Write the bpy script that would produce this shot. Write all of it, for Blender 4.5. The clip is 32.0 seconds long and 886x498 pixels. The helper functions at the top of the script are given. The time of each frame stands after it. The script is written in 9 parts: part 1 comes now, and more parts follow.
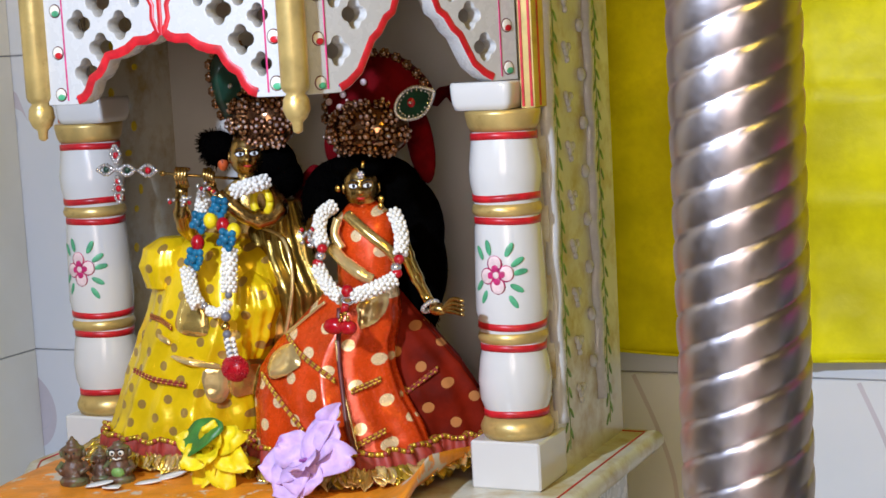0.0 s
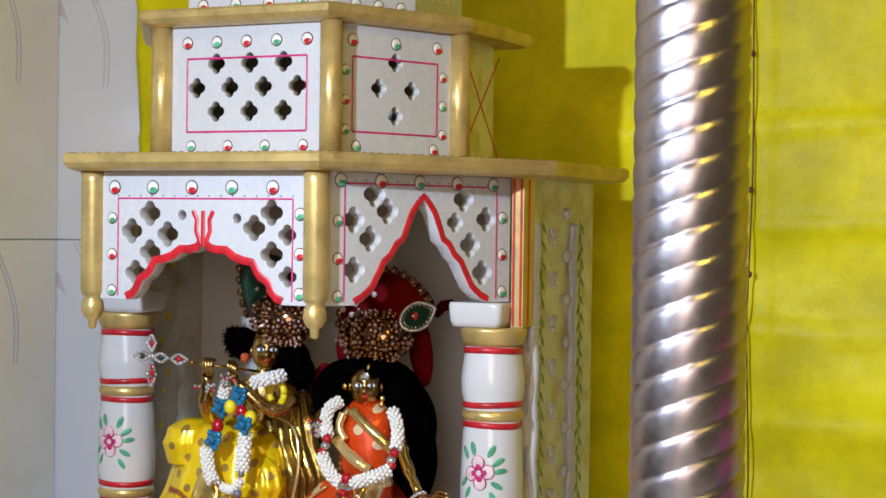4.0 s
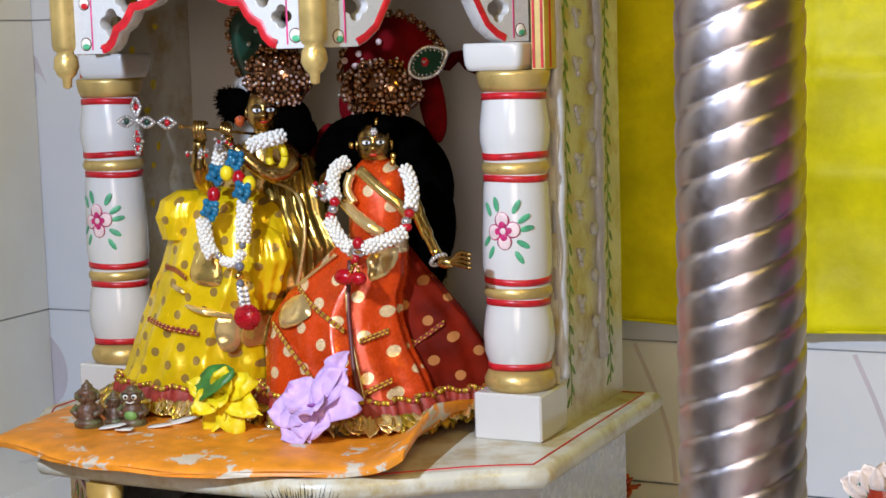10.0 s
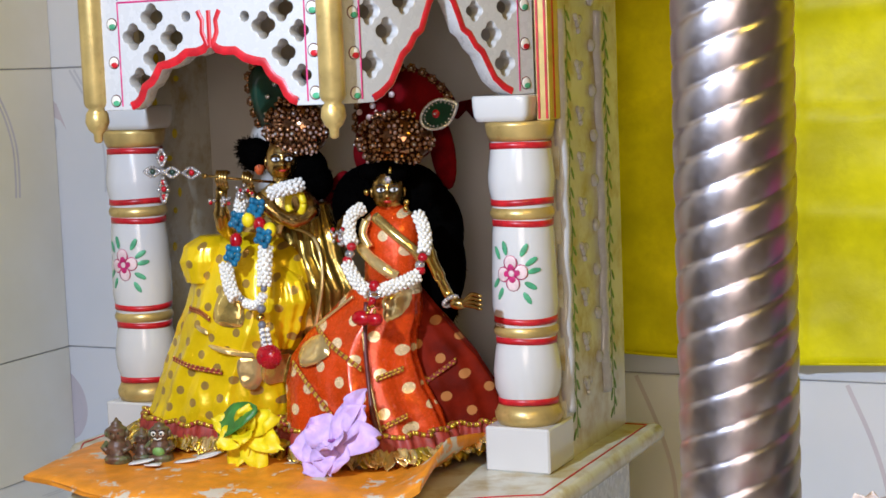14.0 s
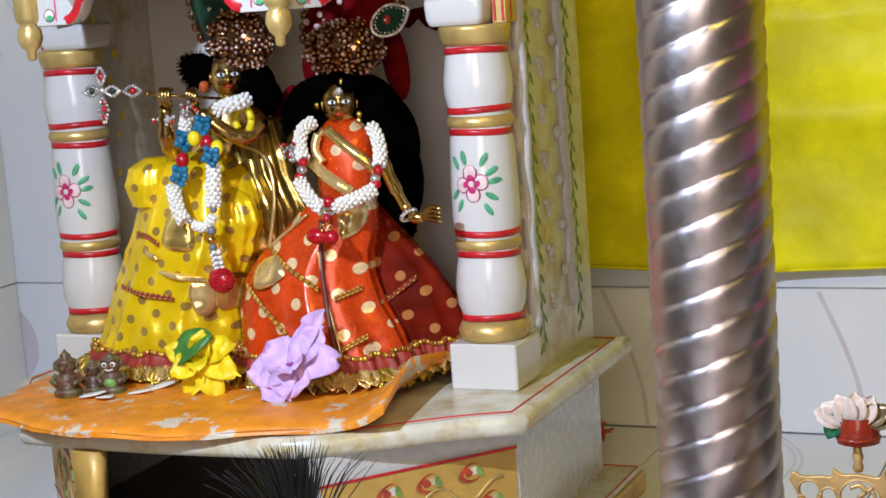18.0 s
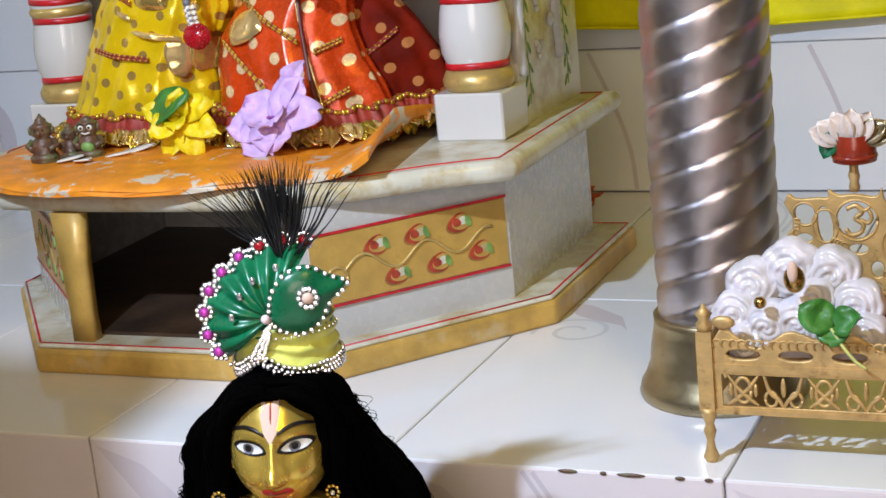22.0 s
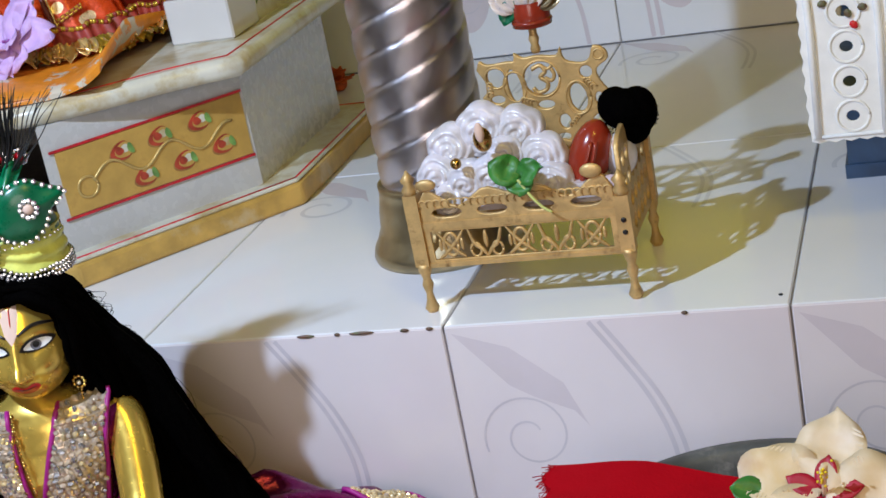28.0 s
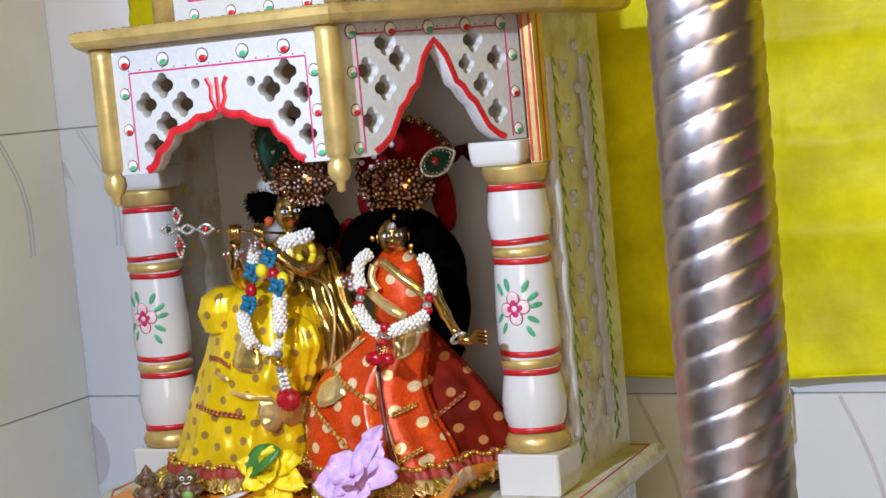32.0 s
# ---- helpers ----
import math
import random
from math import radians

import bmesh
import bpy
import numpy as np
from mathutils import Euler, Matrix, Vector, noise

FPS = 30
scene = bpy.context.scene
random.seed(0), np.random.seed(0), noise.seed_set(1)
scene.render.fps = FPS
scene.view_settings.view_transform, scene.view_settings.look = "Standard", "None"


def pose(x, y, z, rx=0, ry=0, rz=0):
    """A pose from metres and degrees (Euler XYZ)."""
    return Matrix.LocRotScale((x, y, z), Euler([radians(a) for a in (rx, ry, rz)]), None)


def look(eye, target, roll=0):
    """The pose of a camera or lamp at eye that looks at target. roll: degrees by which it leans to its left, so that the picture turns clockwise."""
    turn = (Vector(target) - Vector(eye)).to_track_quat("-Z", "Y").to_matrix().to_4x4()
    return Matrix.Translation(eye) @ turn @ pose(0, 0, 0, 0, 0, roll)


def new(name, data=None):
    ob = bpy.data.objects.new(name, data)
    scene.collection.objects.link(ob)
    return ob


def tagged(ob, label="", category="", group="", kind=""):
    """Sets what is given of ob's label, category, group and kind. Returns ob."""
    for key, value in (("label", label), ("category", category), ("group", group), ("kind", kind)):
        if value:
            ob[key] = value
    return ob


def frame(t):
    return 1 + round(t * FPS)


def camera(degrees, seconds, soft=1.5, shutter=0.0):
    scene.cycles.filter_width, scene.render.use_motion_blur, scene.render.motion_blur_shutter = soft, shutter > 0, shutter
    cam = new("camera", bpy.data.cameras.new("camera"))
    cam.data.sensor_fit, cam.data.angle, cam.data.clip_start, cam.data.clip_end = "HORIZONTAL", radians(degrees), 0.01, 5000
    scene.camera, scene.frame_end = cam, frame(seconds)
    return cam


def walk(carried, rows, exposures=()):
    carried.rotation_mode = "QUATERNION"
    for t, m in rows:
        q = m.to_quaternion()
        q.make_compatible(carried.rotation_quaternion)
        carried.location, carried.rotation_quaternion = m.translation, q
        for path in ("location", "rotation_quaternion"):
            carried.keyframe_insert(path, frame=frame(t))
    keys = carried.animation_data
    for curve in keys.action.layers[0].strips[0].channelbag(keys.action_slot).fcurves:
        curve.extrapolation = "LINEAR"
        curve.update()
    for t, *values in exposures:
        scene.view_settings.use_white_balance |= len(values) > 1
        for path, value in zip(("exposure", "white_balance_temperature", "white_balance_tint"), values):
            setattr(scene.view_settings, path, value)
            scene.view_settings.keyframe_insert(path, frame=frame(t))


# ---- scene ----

# ---- camera and walk
cam = camera(30.2, 32.0, soft=1.6)
PATH = [
    (0, (0.301, -1.103, 0.645), (-0.546, 0.691, 0.395), -3.1),
    (0.5, (0.295, -1.107, 0.65), (-0.549, 0.694, 0.438), -2.5),
    (1, (0.304, -1.137, 0.661), (-0.543, 0.669, 0.513), -1.5),
    (1.5, (0.326, -1.169, 0.676), (-0.527, 0.637, 0.575), -0.5),
    (2, (0.352, -1.212, 0.683), (-0.497, 0.597, 0.594), -0.0),
    (2.5, (0.38, -1.256, 0.694), (-0.474, 0.551, 0.618), 0.3),
    (4.5, (0.411, -1.305, 0.681), (-0.448, 0.5, 0.66), 0.8),
    (5, (0.398, -1.28, 0.655), (-0.472, 0.519, 0.575), 0.1),
    (5.5, (0.383, -1.256, 0.639), (-0.494, 0.537, 0.499), -0.4),
    (6, (0.368, -1.231, 0.63), (-0.516, 0.554, 0.454), -0.7),
    (6.5, (0.356, -1.211, 0.617), (-0.525, 0.572, 0.411), -0.8),
    (7, (0.351, -1.199, 0.62), (-0.528, 0.586, 0.409), -1.0),
    (7.5, (0.347, -1.196, 0.621), (-0.528, 0.59, 0.411), -1.1),
    (8, (0.346, -1.198, 0.627), (-0.526, 0.59, 0.417), -1.2),
    (8.5, (0.339, -1.189, 0.622), (-0.526, 0.601, 0.404), -1.3),
    (9, (0.333, -1.185, 0.617), (-0.529, 0.606, 0.393), -1.4),
    (9.5, (0.324, -1.173, 0.612), (-0.533, 0.619, 0.378), -1.4),
    (10, (0.319, -1.154, 0.605), (-0.534, 0.638, 0.356), -1.7),
    (10.5, (0.318, -1.168, 0.616), (-0.528, 0.626, 0.36), -1.7),
    (11, (0.332, -1.195, 0.626), (-0.512, 0.6, 0.37), -1.8),
    (11.5, (0.347, -1.223, 0.637), (-0.5, 0.571, 0.385), -1.9),
    (12, (0.357, -1.243, 0.645), (-0.495, 0.556, 0.443), -2.1),
    (12.5, (0.353, -1.244, 0.642), (-0.499, 0.554, 0.438), -2.1),
    (13, (0.35, -1.244, 0.638), (-0.501, 0.554, 0.433), -2.1),
    (13.5, (0.348, -1.244, 0.638), (-0.504, 0.553, 0.426), -2.1),
    (15.5, (0.331, -1.226, 0.626), (-0.502, 0.577, 0.393), -2.6),
    (16, (0.328, -1.221, 0.624), (-0.497, 0.585, 0.385), -2.7),
    (16.5, (0.32, -1.208, 0.613), (-0.501, 0.595, 0.336), -3.4),
    (17, (0.324, -1.195, 0.602), (-0.495, 0.603, 0.288), -4.1),
    (17.5, (0.322, -1.184, 0.602), (-0.49, 0.616, 0.287), -4.2),
    (18, (0.313, -1.181, 0.604), (-0.489, 0.626, 0.303), -4.0),
    (18.5, (0.309, -1.184, 0.607), (-0.485, 0.631, 0.337), -3.5),
    (19, (0.311, -1.207, 0.614), (-0.48, 0.615, 0.377), -3.0),
    (19.5, (0.321, -1.223, 0.627), (-0.469, 0.602, 0.409), -2.6),
    (20, (0.331, -1.238, 0.636), (-0.458, 0.589, 0.431), -2.4),
    (20.5, (0.329, -1.222, 0.621), (-0.458, 0.601, 0.381), -2.7),
    (21, (0.315, -1.195, 0.584), (-0.473, 0.61, 0.238), -4.3),
    (21.5, (0.299, -1.169, 0.544), (-0.485, 0.624, 0.132), -5.0),
    (22, (0.298, -1.163, 0.516), (-0.487, 0.606, 0.011), -5.7),
    (22.5, (0.297, -1.163, 0.494), (-0.482, 0.59, -0.07), -6.4),
    (23, (0.299, -1.185, 0.48), (-0.478, 0.554, -0.133), -7.2),
    (23.5, (0.301, -1.209, 0.463), (-0.469, 0.517, -0.194), -7.8),
    (24, (0.303, -1.232, 0.454), (-0.453, 0.481, -0.248), -7.9),
    (24.5, (0.311, -1.265, 0.461), (-0.424, 0.449, -0.26), -7.9),
    (26.5, (0.384, -1.37, 0.508), (-0.342, 0.315, -0.287), -10.5),
    (27, (0.417, -1.346, 0.516), (-0.272, 0.383, -0.215), -10.9),
    (27.5, (0.439, -1.288, 0.534), (-0.218, 0.468, -0.165), -11.0),
    (28, (0.441, -1.237, 0.534), (-0.174, 0.546, -0.133), -11.1),
    (28.5, (0.423, -1.211, 0.547), (-0.165, 0.598, -0.07), -10.8),
    (29, (0.392, -1.213, 0.565), (-0.203, 0.619, 0.027), -9.7),
    (29.5, (0.365, -1.226, 0.595), (-0.267, 0.617, 0.146), -8.7),
    (30, (0.355, -1.249, 0.63), (-0.338, 0.588, 0.249), -8.3),
    (30.5, (0.363, -1.274, 0.644), (-0.392, 0.555, 0.354), -7.9),
    (31, (0.359, -1.293, 0.648), (-0.433, 0.528, 0.411), -7.2),
    (31.5, (0.369, -1.316, 0.655), (-0.454, 0.492, 0.427), -6.3),
    (32, (0.376, -1.334, 0.667), (-0.467, 0.469, 0.475), -5.2),
]
walk(cam, [(t, look(eye, target, roll)) for t, eye, target, roll in PATH], [(0, 0.03, 6500, 10), (2.5, -0.13, 6500, 10), (4.5, -0.16, 6500, 10), (6, -0.01, 6500, 10), (20, 0.0, 6500, 10), (22, -0.05, 6450, 9), (24, -0.10, 6150, 7), (26.5, -0.14, 6100, 7), (28, -0.27, 6100, 7), (29, -0.18, 6250, 8), (30, 0.02, 6500, 10), (32, 0.0, 6500, 10)])
# ---- world and lights
world = bpy.data.worlds.new("room_air")
scene.world = world
world.use_nodes = True
world.node_tree.nodes["Background"].inputs[0].default_value = (1.0, 0.80, 0.25, 1)
world.node_tree.nodes["Background"].inputs[1].default_value = 0.025


def area_lamp(name, place, target, power, size, colour):
    data = bpy.data.lights.new(name, "AREA")
    data.shape, data.size, data.energy, data.color = "DISK", size, power, colour
    ob = new(name, data)
    ob.matrix_world = look(place, target)
    return ob


area_lamp("white_lamp_light", (-0.44, -0.76, 0.97), (-0.15, 0.35, 0.05), 21.5, 0.032, (0.63, 0.76, 1.0))
area_lamp("warm_ceiling_light", (0.9, -1.3, 1.95), (-0.1, 0.2, 0.2), 13.5, 0.5, (1.0, 0.72, 0.09))
# Unseen soft fill, added in front to lift the riser and niche.
area_lamp("front_fill_light", (0.30, -1.85, 0.75), (-0.5, 0.3, 0.2), 12.8, 0.90, (1.0, 0.83, 0.74))

# ---- materials
def material(name, colour, rough=0.5, metal=0.0, var=0.12, scale=40.0, bump=0.0, bump_scale=200.0, spec=0.5, coat=0.0, second=None, sheen=0.0,
             dots=None, trans=0.0, island=False):
    """A surface with two scales of colour variation, roughness wear and fine relief. dots: (scale, size, colour, metal) of a printed spot pattern."""
    m = bpy.data.materials.new(name)
    m.use_nodes = True
    nt = m.node_tree
    n, link = nt.nodes, nt.links.new
    b = n["Principled BSDF"]
    tc = n.new("ShaderNodeTexCoord")
    big, fine = n.new("ShaderNodeTexNoise"), n.new("ShaderNodeTexNoise")
    for node, s, d in ((big, scale, 4.0), (fine, scale * 7, 6.0)):
        node.inputs["Scale"].default_value, node.inputs["Detail"].default_value = s, d
        link(tc.outputs["Object"], node.inputs["Vector"])
    mix = n.new("ShaderNodeMix")
    mix.data_type = "RGBA"
    lo = [c * (1 - var) for c in colour]
    hi = second or [min(1.0, c * (1 + var)) for c in colour]
    mix.inputs["A"].default_value, mix.inputs["B"].default_value = (*lo, 1), (*hi, 1)
    add = n.new("ShaderNodeMath")
    add.operation, add.use_clamp = "MULTIPLY_ADD", True
    link(fine.outputs["Fac"], add.inputs[0])
    add.inputs[1].default_value = 0.4
    sub = n.new("ShaderNodeMapRange")
    sub.inputs["From Min"].default_value, sub.inputs["From Max"].default_value = 0.32, 0.68
    sub.inputs["To Min"].default_value, sub.inputs["To Max"].default_value = -0.2, 0.8
    link(big.outputs["Fac"], sub.inputs["Value"])
    link(sub.outputs["Result"], add.inputs[2])
    link(add.outputs["Value"], mix.inputs["Factor"])
    out = mix.outputs["Result"]
    if island:
        geo, bright = n.new("ShaderNodeNewGeometry"), n.new("ShaderNodeHueSaturation")
        rr = n.new("ShaderNodeMapRange")
        rr.inputs["To Min"].default_value, rr.inputs["To Max"].default_value = 0.78, 1.25
        link(geo.outputs["Random Per Island"], rr.inputs["Value"])
        link(rr.outputs["Result"], bright.inputs["Value"])
        link(out, bright.inputs["Color"])
        out = bright.outputs["Color"]
    r = n.new("ShaderNodeMapRange")
    r.inputs["To Min"].default_value, r.inputs["To Max"].default_value = max(0.02, rough - 0.07), min(1, rough + 0.09)
    link(fine.outputs["Fac"], r.inputs["Value"])
    link(r.outputs["Result"], b.inputs["Roughness"])
    b.inputs["Metallic"].default_value = metal
    if dots:
        vor, less, dmix, mm = n.new("ShaderNodeTexVoronoi"), n.new("ShaderNodeMath"), n.new("ShaderNodeMix"), n.new("ShaderNodeMath")
        vor.voronoi_dimensions = "2D"
        vor.inputs["Scale"].default_value, vor.inputs["Randomness"].default_value = dots[0], 0.06
        flat = n.new("ShaderNodeMapping")
        flat.inputs["Rotation"].default_value = (-math.pi / 2, 0.0, 0.6)
        link(tc.outputs["Object"], flat.inputs["Vector"])
        link(flat.outputs["Vector"], vor.inputs["Vector"])
        less.operation = "LESS_THAN"
        link(vor.outputs["Distance"], less.inputs[0])
        less.inputs[1].default_value = dots[1]
        dmix.data_type = "RGBA"
        link(less.outputs["Value"], dmix.inputs["Factor"])
        link(out, dmix.inputs["A"])
        dmix.inputs["B"].default_value = (*dots[2], 1)
        out = dmix.outputs["Result"]
        mm.operation = "MULTIPLY_ADD"
        link(less.outputs["Value"], mm.inputs[0])
        mm.inputs[1].default_value, mm.inputs[2].default_value = dots[3] - metal, metal
        link(mm.outputs["Value"], b.inputs["Metallic"])
    link(out, b.inputs["Base Color"])
    b.inputs["Specular IOR Level"].default_value = spec
    b.inputs["Coat Weight"].default_value = coat
    b.inputs["Coat Roughness"].default_value = 0.12
    b.inputs["Sheen Weight"].default_value = sheen
    b.inputs["Transmission Weight"].default_value = trans
    if bump:
        bn, bt = n.new("ShaderNodeBump"), n.new("ShaderNodeTexNoise")
        bt.inputs["Scale"].default_value, bt.inputs["Detail"].default_value = bump_scale, 5.0
        link(tc.outputs["Object"], bt.inputs["Vector"])
        bn.inputs["Strength"].default_value, bn.inputs["Distance"].default_value = bump, 0.002
        link(bt.outputs["Fac"], bn.inputs["Height"])
        link(bn.outputs["Normal"], b.inputs["Normal"])
    return m


def stained(m, colour, scale, low, high):
    """Adds worn, stained patches of a second colour to a material."""
    n, link = m.node_tree.nodes, m.node_tree.links.new
    b = n["Principled BSDF"]
    src = b.inputs["Base Color"].links[0].from_socket
    tc, no, mr, mx = n.new("ShaderNodeTexCoord"), n.new("ShaderNodeTexNoise"), n.new("ShaderNodeMapRange"), n.new("ShaderNodeMix")
    no.inputs["Scale"].default_value, no.inputs["Detail"].default_value, no.inputs["Roughness"].default_value = scale, 6, 0.65
    link(tc.outputs["Object"], no.inputs["Vector"])
    mr.inputs["From Min"].default_value, mr.inputs["From Max"].default_value = low, high
    link(no.outputs["Fac"], mr.inputs["Value"])
    mx.data_type = "RGBA"
    link(mr.outputs["Result"], mx.inputs["Factor"])
    link(src, mx.inputs["A"])
    mx.inputs["B"].default_value = (*colour, 1)
    link(mx.outputs["Result"], b.inputs["Base Color"])
    return m


TILE = material("glazed_tile", (0.79, 0.81, 0.85), 0.10, var=0.03, scale=5, second=(0.83, 0.82, 0.85), spec=0.5)
# West wall tile, the warm light on it put into the glaze colour.
TILE_WARM_LIT = material("glazed_tile_warm_lit", (0.84, 0.79, 0.67), 0.12, var=0.04, scale=5, second=(0.87, 0.83, 0.74), spec=0.5)
TILE_PINK = material("glazed_tile_blush", (0.74, 0.68, 0.71), 0.12, var=0.03, scale=5, second=(0.77, 0.72, 0.75), spec=0.5)
PRINT = material("tile_print_lilac", (0.61, 0.57, 0.62), 0.12, var=0.06, scale=20)
PRINT_PALE = material("tile_print_grey", (0.66, 0.67, 0.72), 0.11, var=0.04, scale=12)
PRINT_PINK = material("tile_print_pink", (0.66, 0.60, 0.645), 0.11, var=0.04, scale=12)
GROUT = material("grey_grout", (0.27, 0.25, 0.23), 0.9, var=0.3, scale=60)
WALLGROUT = material("pale_grey_grout", (0.36, 0.35, 0.36), 0.9, var=0.25, scale=60)
PLASTER = material("brown_wall_paint", (0.22, 0.17, 0.11), 0.8, var=0.06, scale=8)
MARBLE = stained(material("white_marble", (0.53, 0.525, 0.515), 0.26, var=0.025, scale=12, coat=0.25, bump=0.015), (0.56, 0.52, 0.44), 14, 0.60, 0.85)
# The white marble again, glossier, with extra light put into its colour.
MARBLE_LIT = material("white_marble_lit", (0.61, 0.60, 0.58), 0.18, var=0.03, scale=9, coat=0.35, bump=0.01)
CREAM = stained(material("aged_marble", (0.62, 0.60, 0.50), 0.32, var=0.10, scale=18, coat=0.15), (0.42, 0.31, 0.12), 22, 0.47, 0.68)
GOLDPAINT = stained(material("gold_paint", (0.56, 0.40, 0.14), 0.34, metal=0.45, var=0.2, scale=30, bump=0.10, bump_scale=120), (0.30, 0.17, 0.04), 40, 0.58, 0.8)
OCHRE = stained(material("ochre_gold_paint", (0.55, 0.34, 0.08), 0.40, metal=0.15, var=0.15, scale=30, bump=0.08), (0.34, 0.18, 0.04), 30, 0.55, 0.8)
REDPAINT = material("red_paint", (0.50, 0.012, 0.02), 0.35, var=0.25, scale=80)
GOLDFOIL = material("gold_foil_cloth", (0.88, 0.64, 0.28), 0.16, metal=0.7, var=0.2, scale=30, bump=0.9, bump_scale=30)
PINKPAINT = material("crimson_paint", (0.50, 0.02, 0.14), 0.4, var=0.3, scale=90)
GREENPAINT = material("green_paint", (0.07, 0.34, 0.17), 0.4, var=0.35, scale=90)
LEAFPAINT = material("leaf_green_paint", (0.16, 0.30, 0.07), 0.5, var=0.35, scale=90)
WHITEPAINT = material("white_paint", (0.72, 0.69, 0.60), 0.35, var=0.08, scale=60)
BERRYPAINT = material("faded_berry_paint", (0.36, 0.045, 0.020), 0.45, var=0.35, scale=90)
BROWNPAINT = material("brown_shade_paint", (0.30, 0.15, 0.04), 0.45, var=0.3, scale=90)
DARKPAINT = material("dark_red_paint", (0.12, 0.02, 0.02), 0.45, var=0.3, scale=90)
BLUEPAINT = material("violet_blue_paint", (0.10, 0.08, 0.24), 0.5, var=0.3, scale=90)
PETALPAINT = material("pale_pink_paint", (0.72, 0.55, 0.55), 0.4, var=0.15, scale=120)
STEEL = stained(material("pressed_steel", (0.53, 0.48, 0.49), 0.34, metal=1.0, var=0.08, scale=18, bump=0.02), (0.45, 0.40, 0.39), 7, 0.5, 0.8)
FOOTPAINT = stained(material("worn_ochre_paint", (0.55, 0.34, 0.08), 0.45, metal=0.1, var=0.2, scale=30, bump=0.12), (0.62, 0.52, 0.34), 13, 0.52, 0.72)
BRONZE = material("dull_brass_collar", (0.42, 0.34, 0.20), 0.30, metal=0.9, var=0.18, scale=20, bump=0.05)
YELLOW = stained(material("yellow_satin", (0.80, 0.72, 0.002), 0.46, spec=0.22, var=0.20, scale=9, bump=0.9, bump_scale=26), (0.58, 0.50, 0.001), 6, 0.46, 0.72)
BRASS = material("polished_brass", (0.68, 0.46, 0.12), 0.17, metal=1.0, var=0.16, scale=25, bump=0.05, bump_scale=60)
DARKBRASS = material("aged_brass", (0.46, 0.30, 0.10), 0.24, metal=1.0, var=0.28, scale=45, bump=0.08)
CRADLE = stained(material("gilded_metal", (0.60, 0.40, 0.16), 0.46, metal=0.5, var=0.18, scale=60, bump=0.25, bump_scale=260), (0.20, 0.10, 0.03), 70, 0.56, 0.75)
BLACKHAIR = material("black_hair", (0.0006, 0.0005, 0.0005), 0.8, var=0.3, scale=160, spec=0.012, bump=0.6, bump_scale=240)
MAGENTA = material("magenta_satin", (0.155, 0.0010, 0.080), 0.25, var=0.45, scale=14, metal=0.7, bump=0.8, bump_scale=55)
MAGENTA_TRIM = material("magenta_piping", (0.33, 0.006, 0.20), 0.45, var=0.15, scale=60)
SEQUIN = material("champagne_sequins", (0.80, 0.64, 0.36), 0.22, metal=0.45, var=0.25, scale=90, island=True)
SEQUIN_PALE = material("pale_crystal_sequins", (0.72, 0.60, 0.47), 0.13, metal=0.6, var=0.2, scale=90, island=True)
PURPLE = material("purple_ruffle", (0.11, 0.02, 0.30), 0.5, var=0.35, scale=60, sheen=0.3, island=True)
LIME = material("lime_ruffle", (0.72, 0.78, 0.24), 0.6, var=0.2, scale=60, island=True)
RED = material("red_cloth", (0.40, 0.001, 0.008), 0.9, spec=0.08, var=0.05, scale=30, bump=0.25, bump_scale=400)
REDVELVET = material("red_velvet", (0.11, 0.001, 0.003), 0.85, var=0.3, scale=60, spec=0.08)
DARKGREEN = material("dark_green_enamel", (0.004, 0.035, 0.02), 0.3, var=0.3, scale=60)
ORANGE = stained(material("orange_brocade", (0.76, 0.26, 0.015), 0.45, var=0.16, scale=40, bump=0.5, bump_scale=120), (0.62, 0.54, 0.42), 24, 0.570, 0.60)
SAREE = material("orange_saree", (0.60, 0.055, 0.005), 0.26, metal=0.2, var=0.18, scale=26, bump=0.5, bump_scale=34, dots=(33, 0.205, (0.86, 0.64, 0.36), 0.35))
IDOLBRASS = material("bright_brass", (0.82, 0.57, 0.11), 0.24, metal=0.72, var=0.14, scale=22, bump=0.03, bump_scale=24)
# Orange saree cloth at the back, its shade put into a maroon colour.
SAREE_SHADED = material("saree_back_shaded", (0.140, 0.008, 0.002), 0.60, spec=0.06, var=0.35, scale=30, bump=0.6, bump_scale=34, dots=(33, 0.18, (0.40, 0.16, 0.05), 0.1))
DHOTI = material("yellow_dhoti", (0.80, 0.55, 0.006), 0.23, metal=0.25, var=0.12, scale=30, bump=0.6, bump_scale=32, dots=(40, 0.20, (0.46, 0.29, 0.07), 0.5))
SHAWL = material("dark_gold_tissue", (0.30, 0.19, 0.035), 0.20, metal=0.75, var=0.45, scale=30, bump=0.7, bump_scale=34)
TANFOIL = material("tan_foil_cloth", (0.74, 0.53, 0.16), 0.16, metal=0.75, var=0.25, scale=30, bump=0.8, bump_scale=30)
GOLDCLOTH = material("gold_tissue_cloth", (0.72, 0.50, 0.16), 0.20, metal=0.8, var=0.25, scale=35, bump=0.4, bump_scale=40)
BRAID = material("gold_braid", (0.60, 0.42, 0.05), 0.30, metal=0.7, var=0.3, scale=120)
MAROON_BRAID = material("maroon_braid", (0.28, 0.03, 0.02), 0.5, var=0.3, scale=120)
WHITEBEAD = material("white_seed_beads", (0.80, 0.77, 0.70), 0.22, var=0.06, scale=90)
PEARL = material("crystal_stones", (0.58, 0.57, 0.585), 0.12, metal=0.75, var=0.25, scale=120)
ROSECRYSTAL = material("rose_crystal_stones", (0.66, 0.47, 0.43), 0.10, metal=0.6, var=0.25, scale=150)
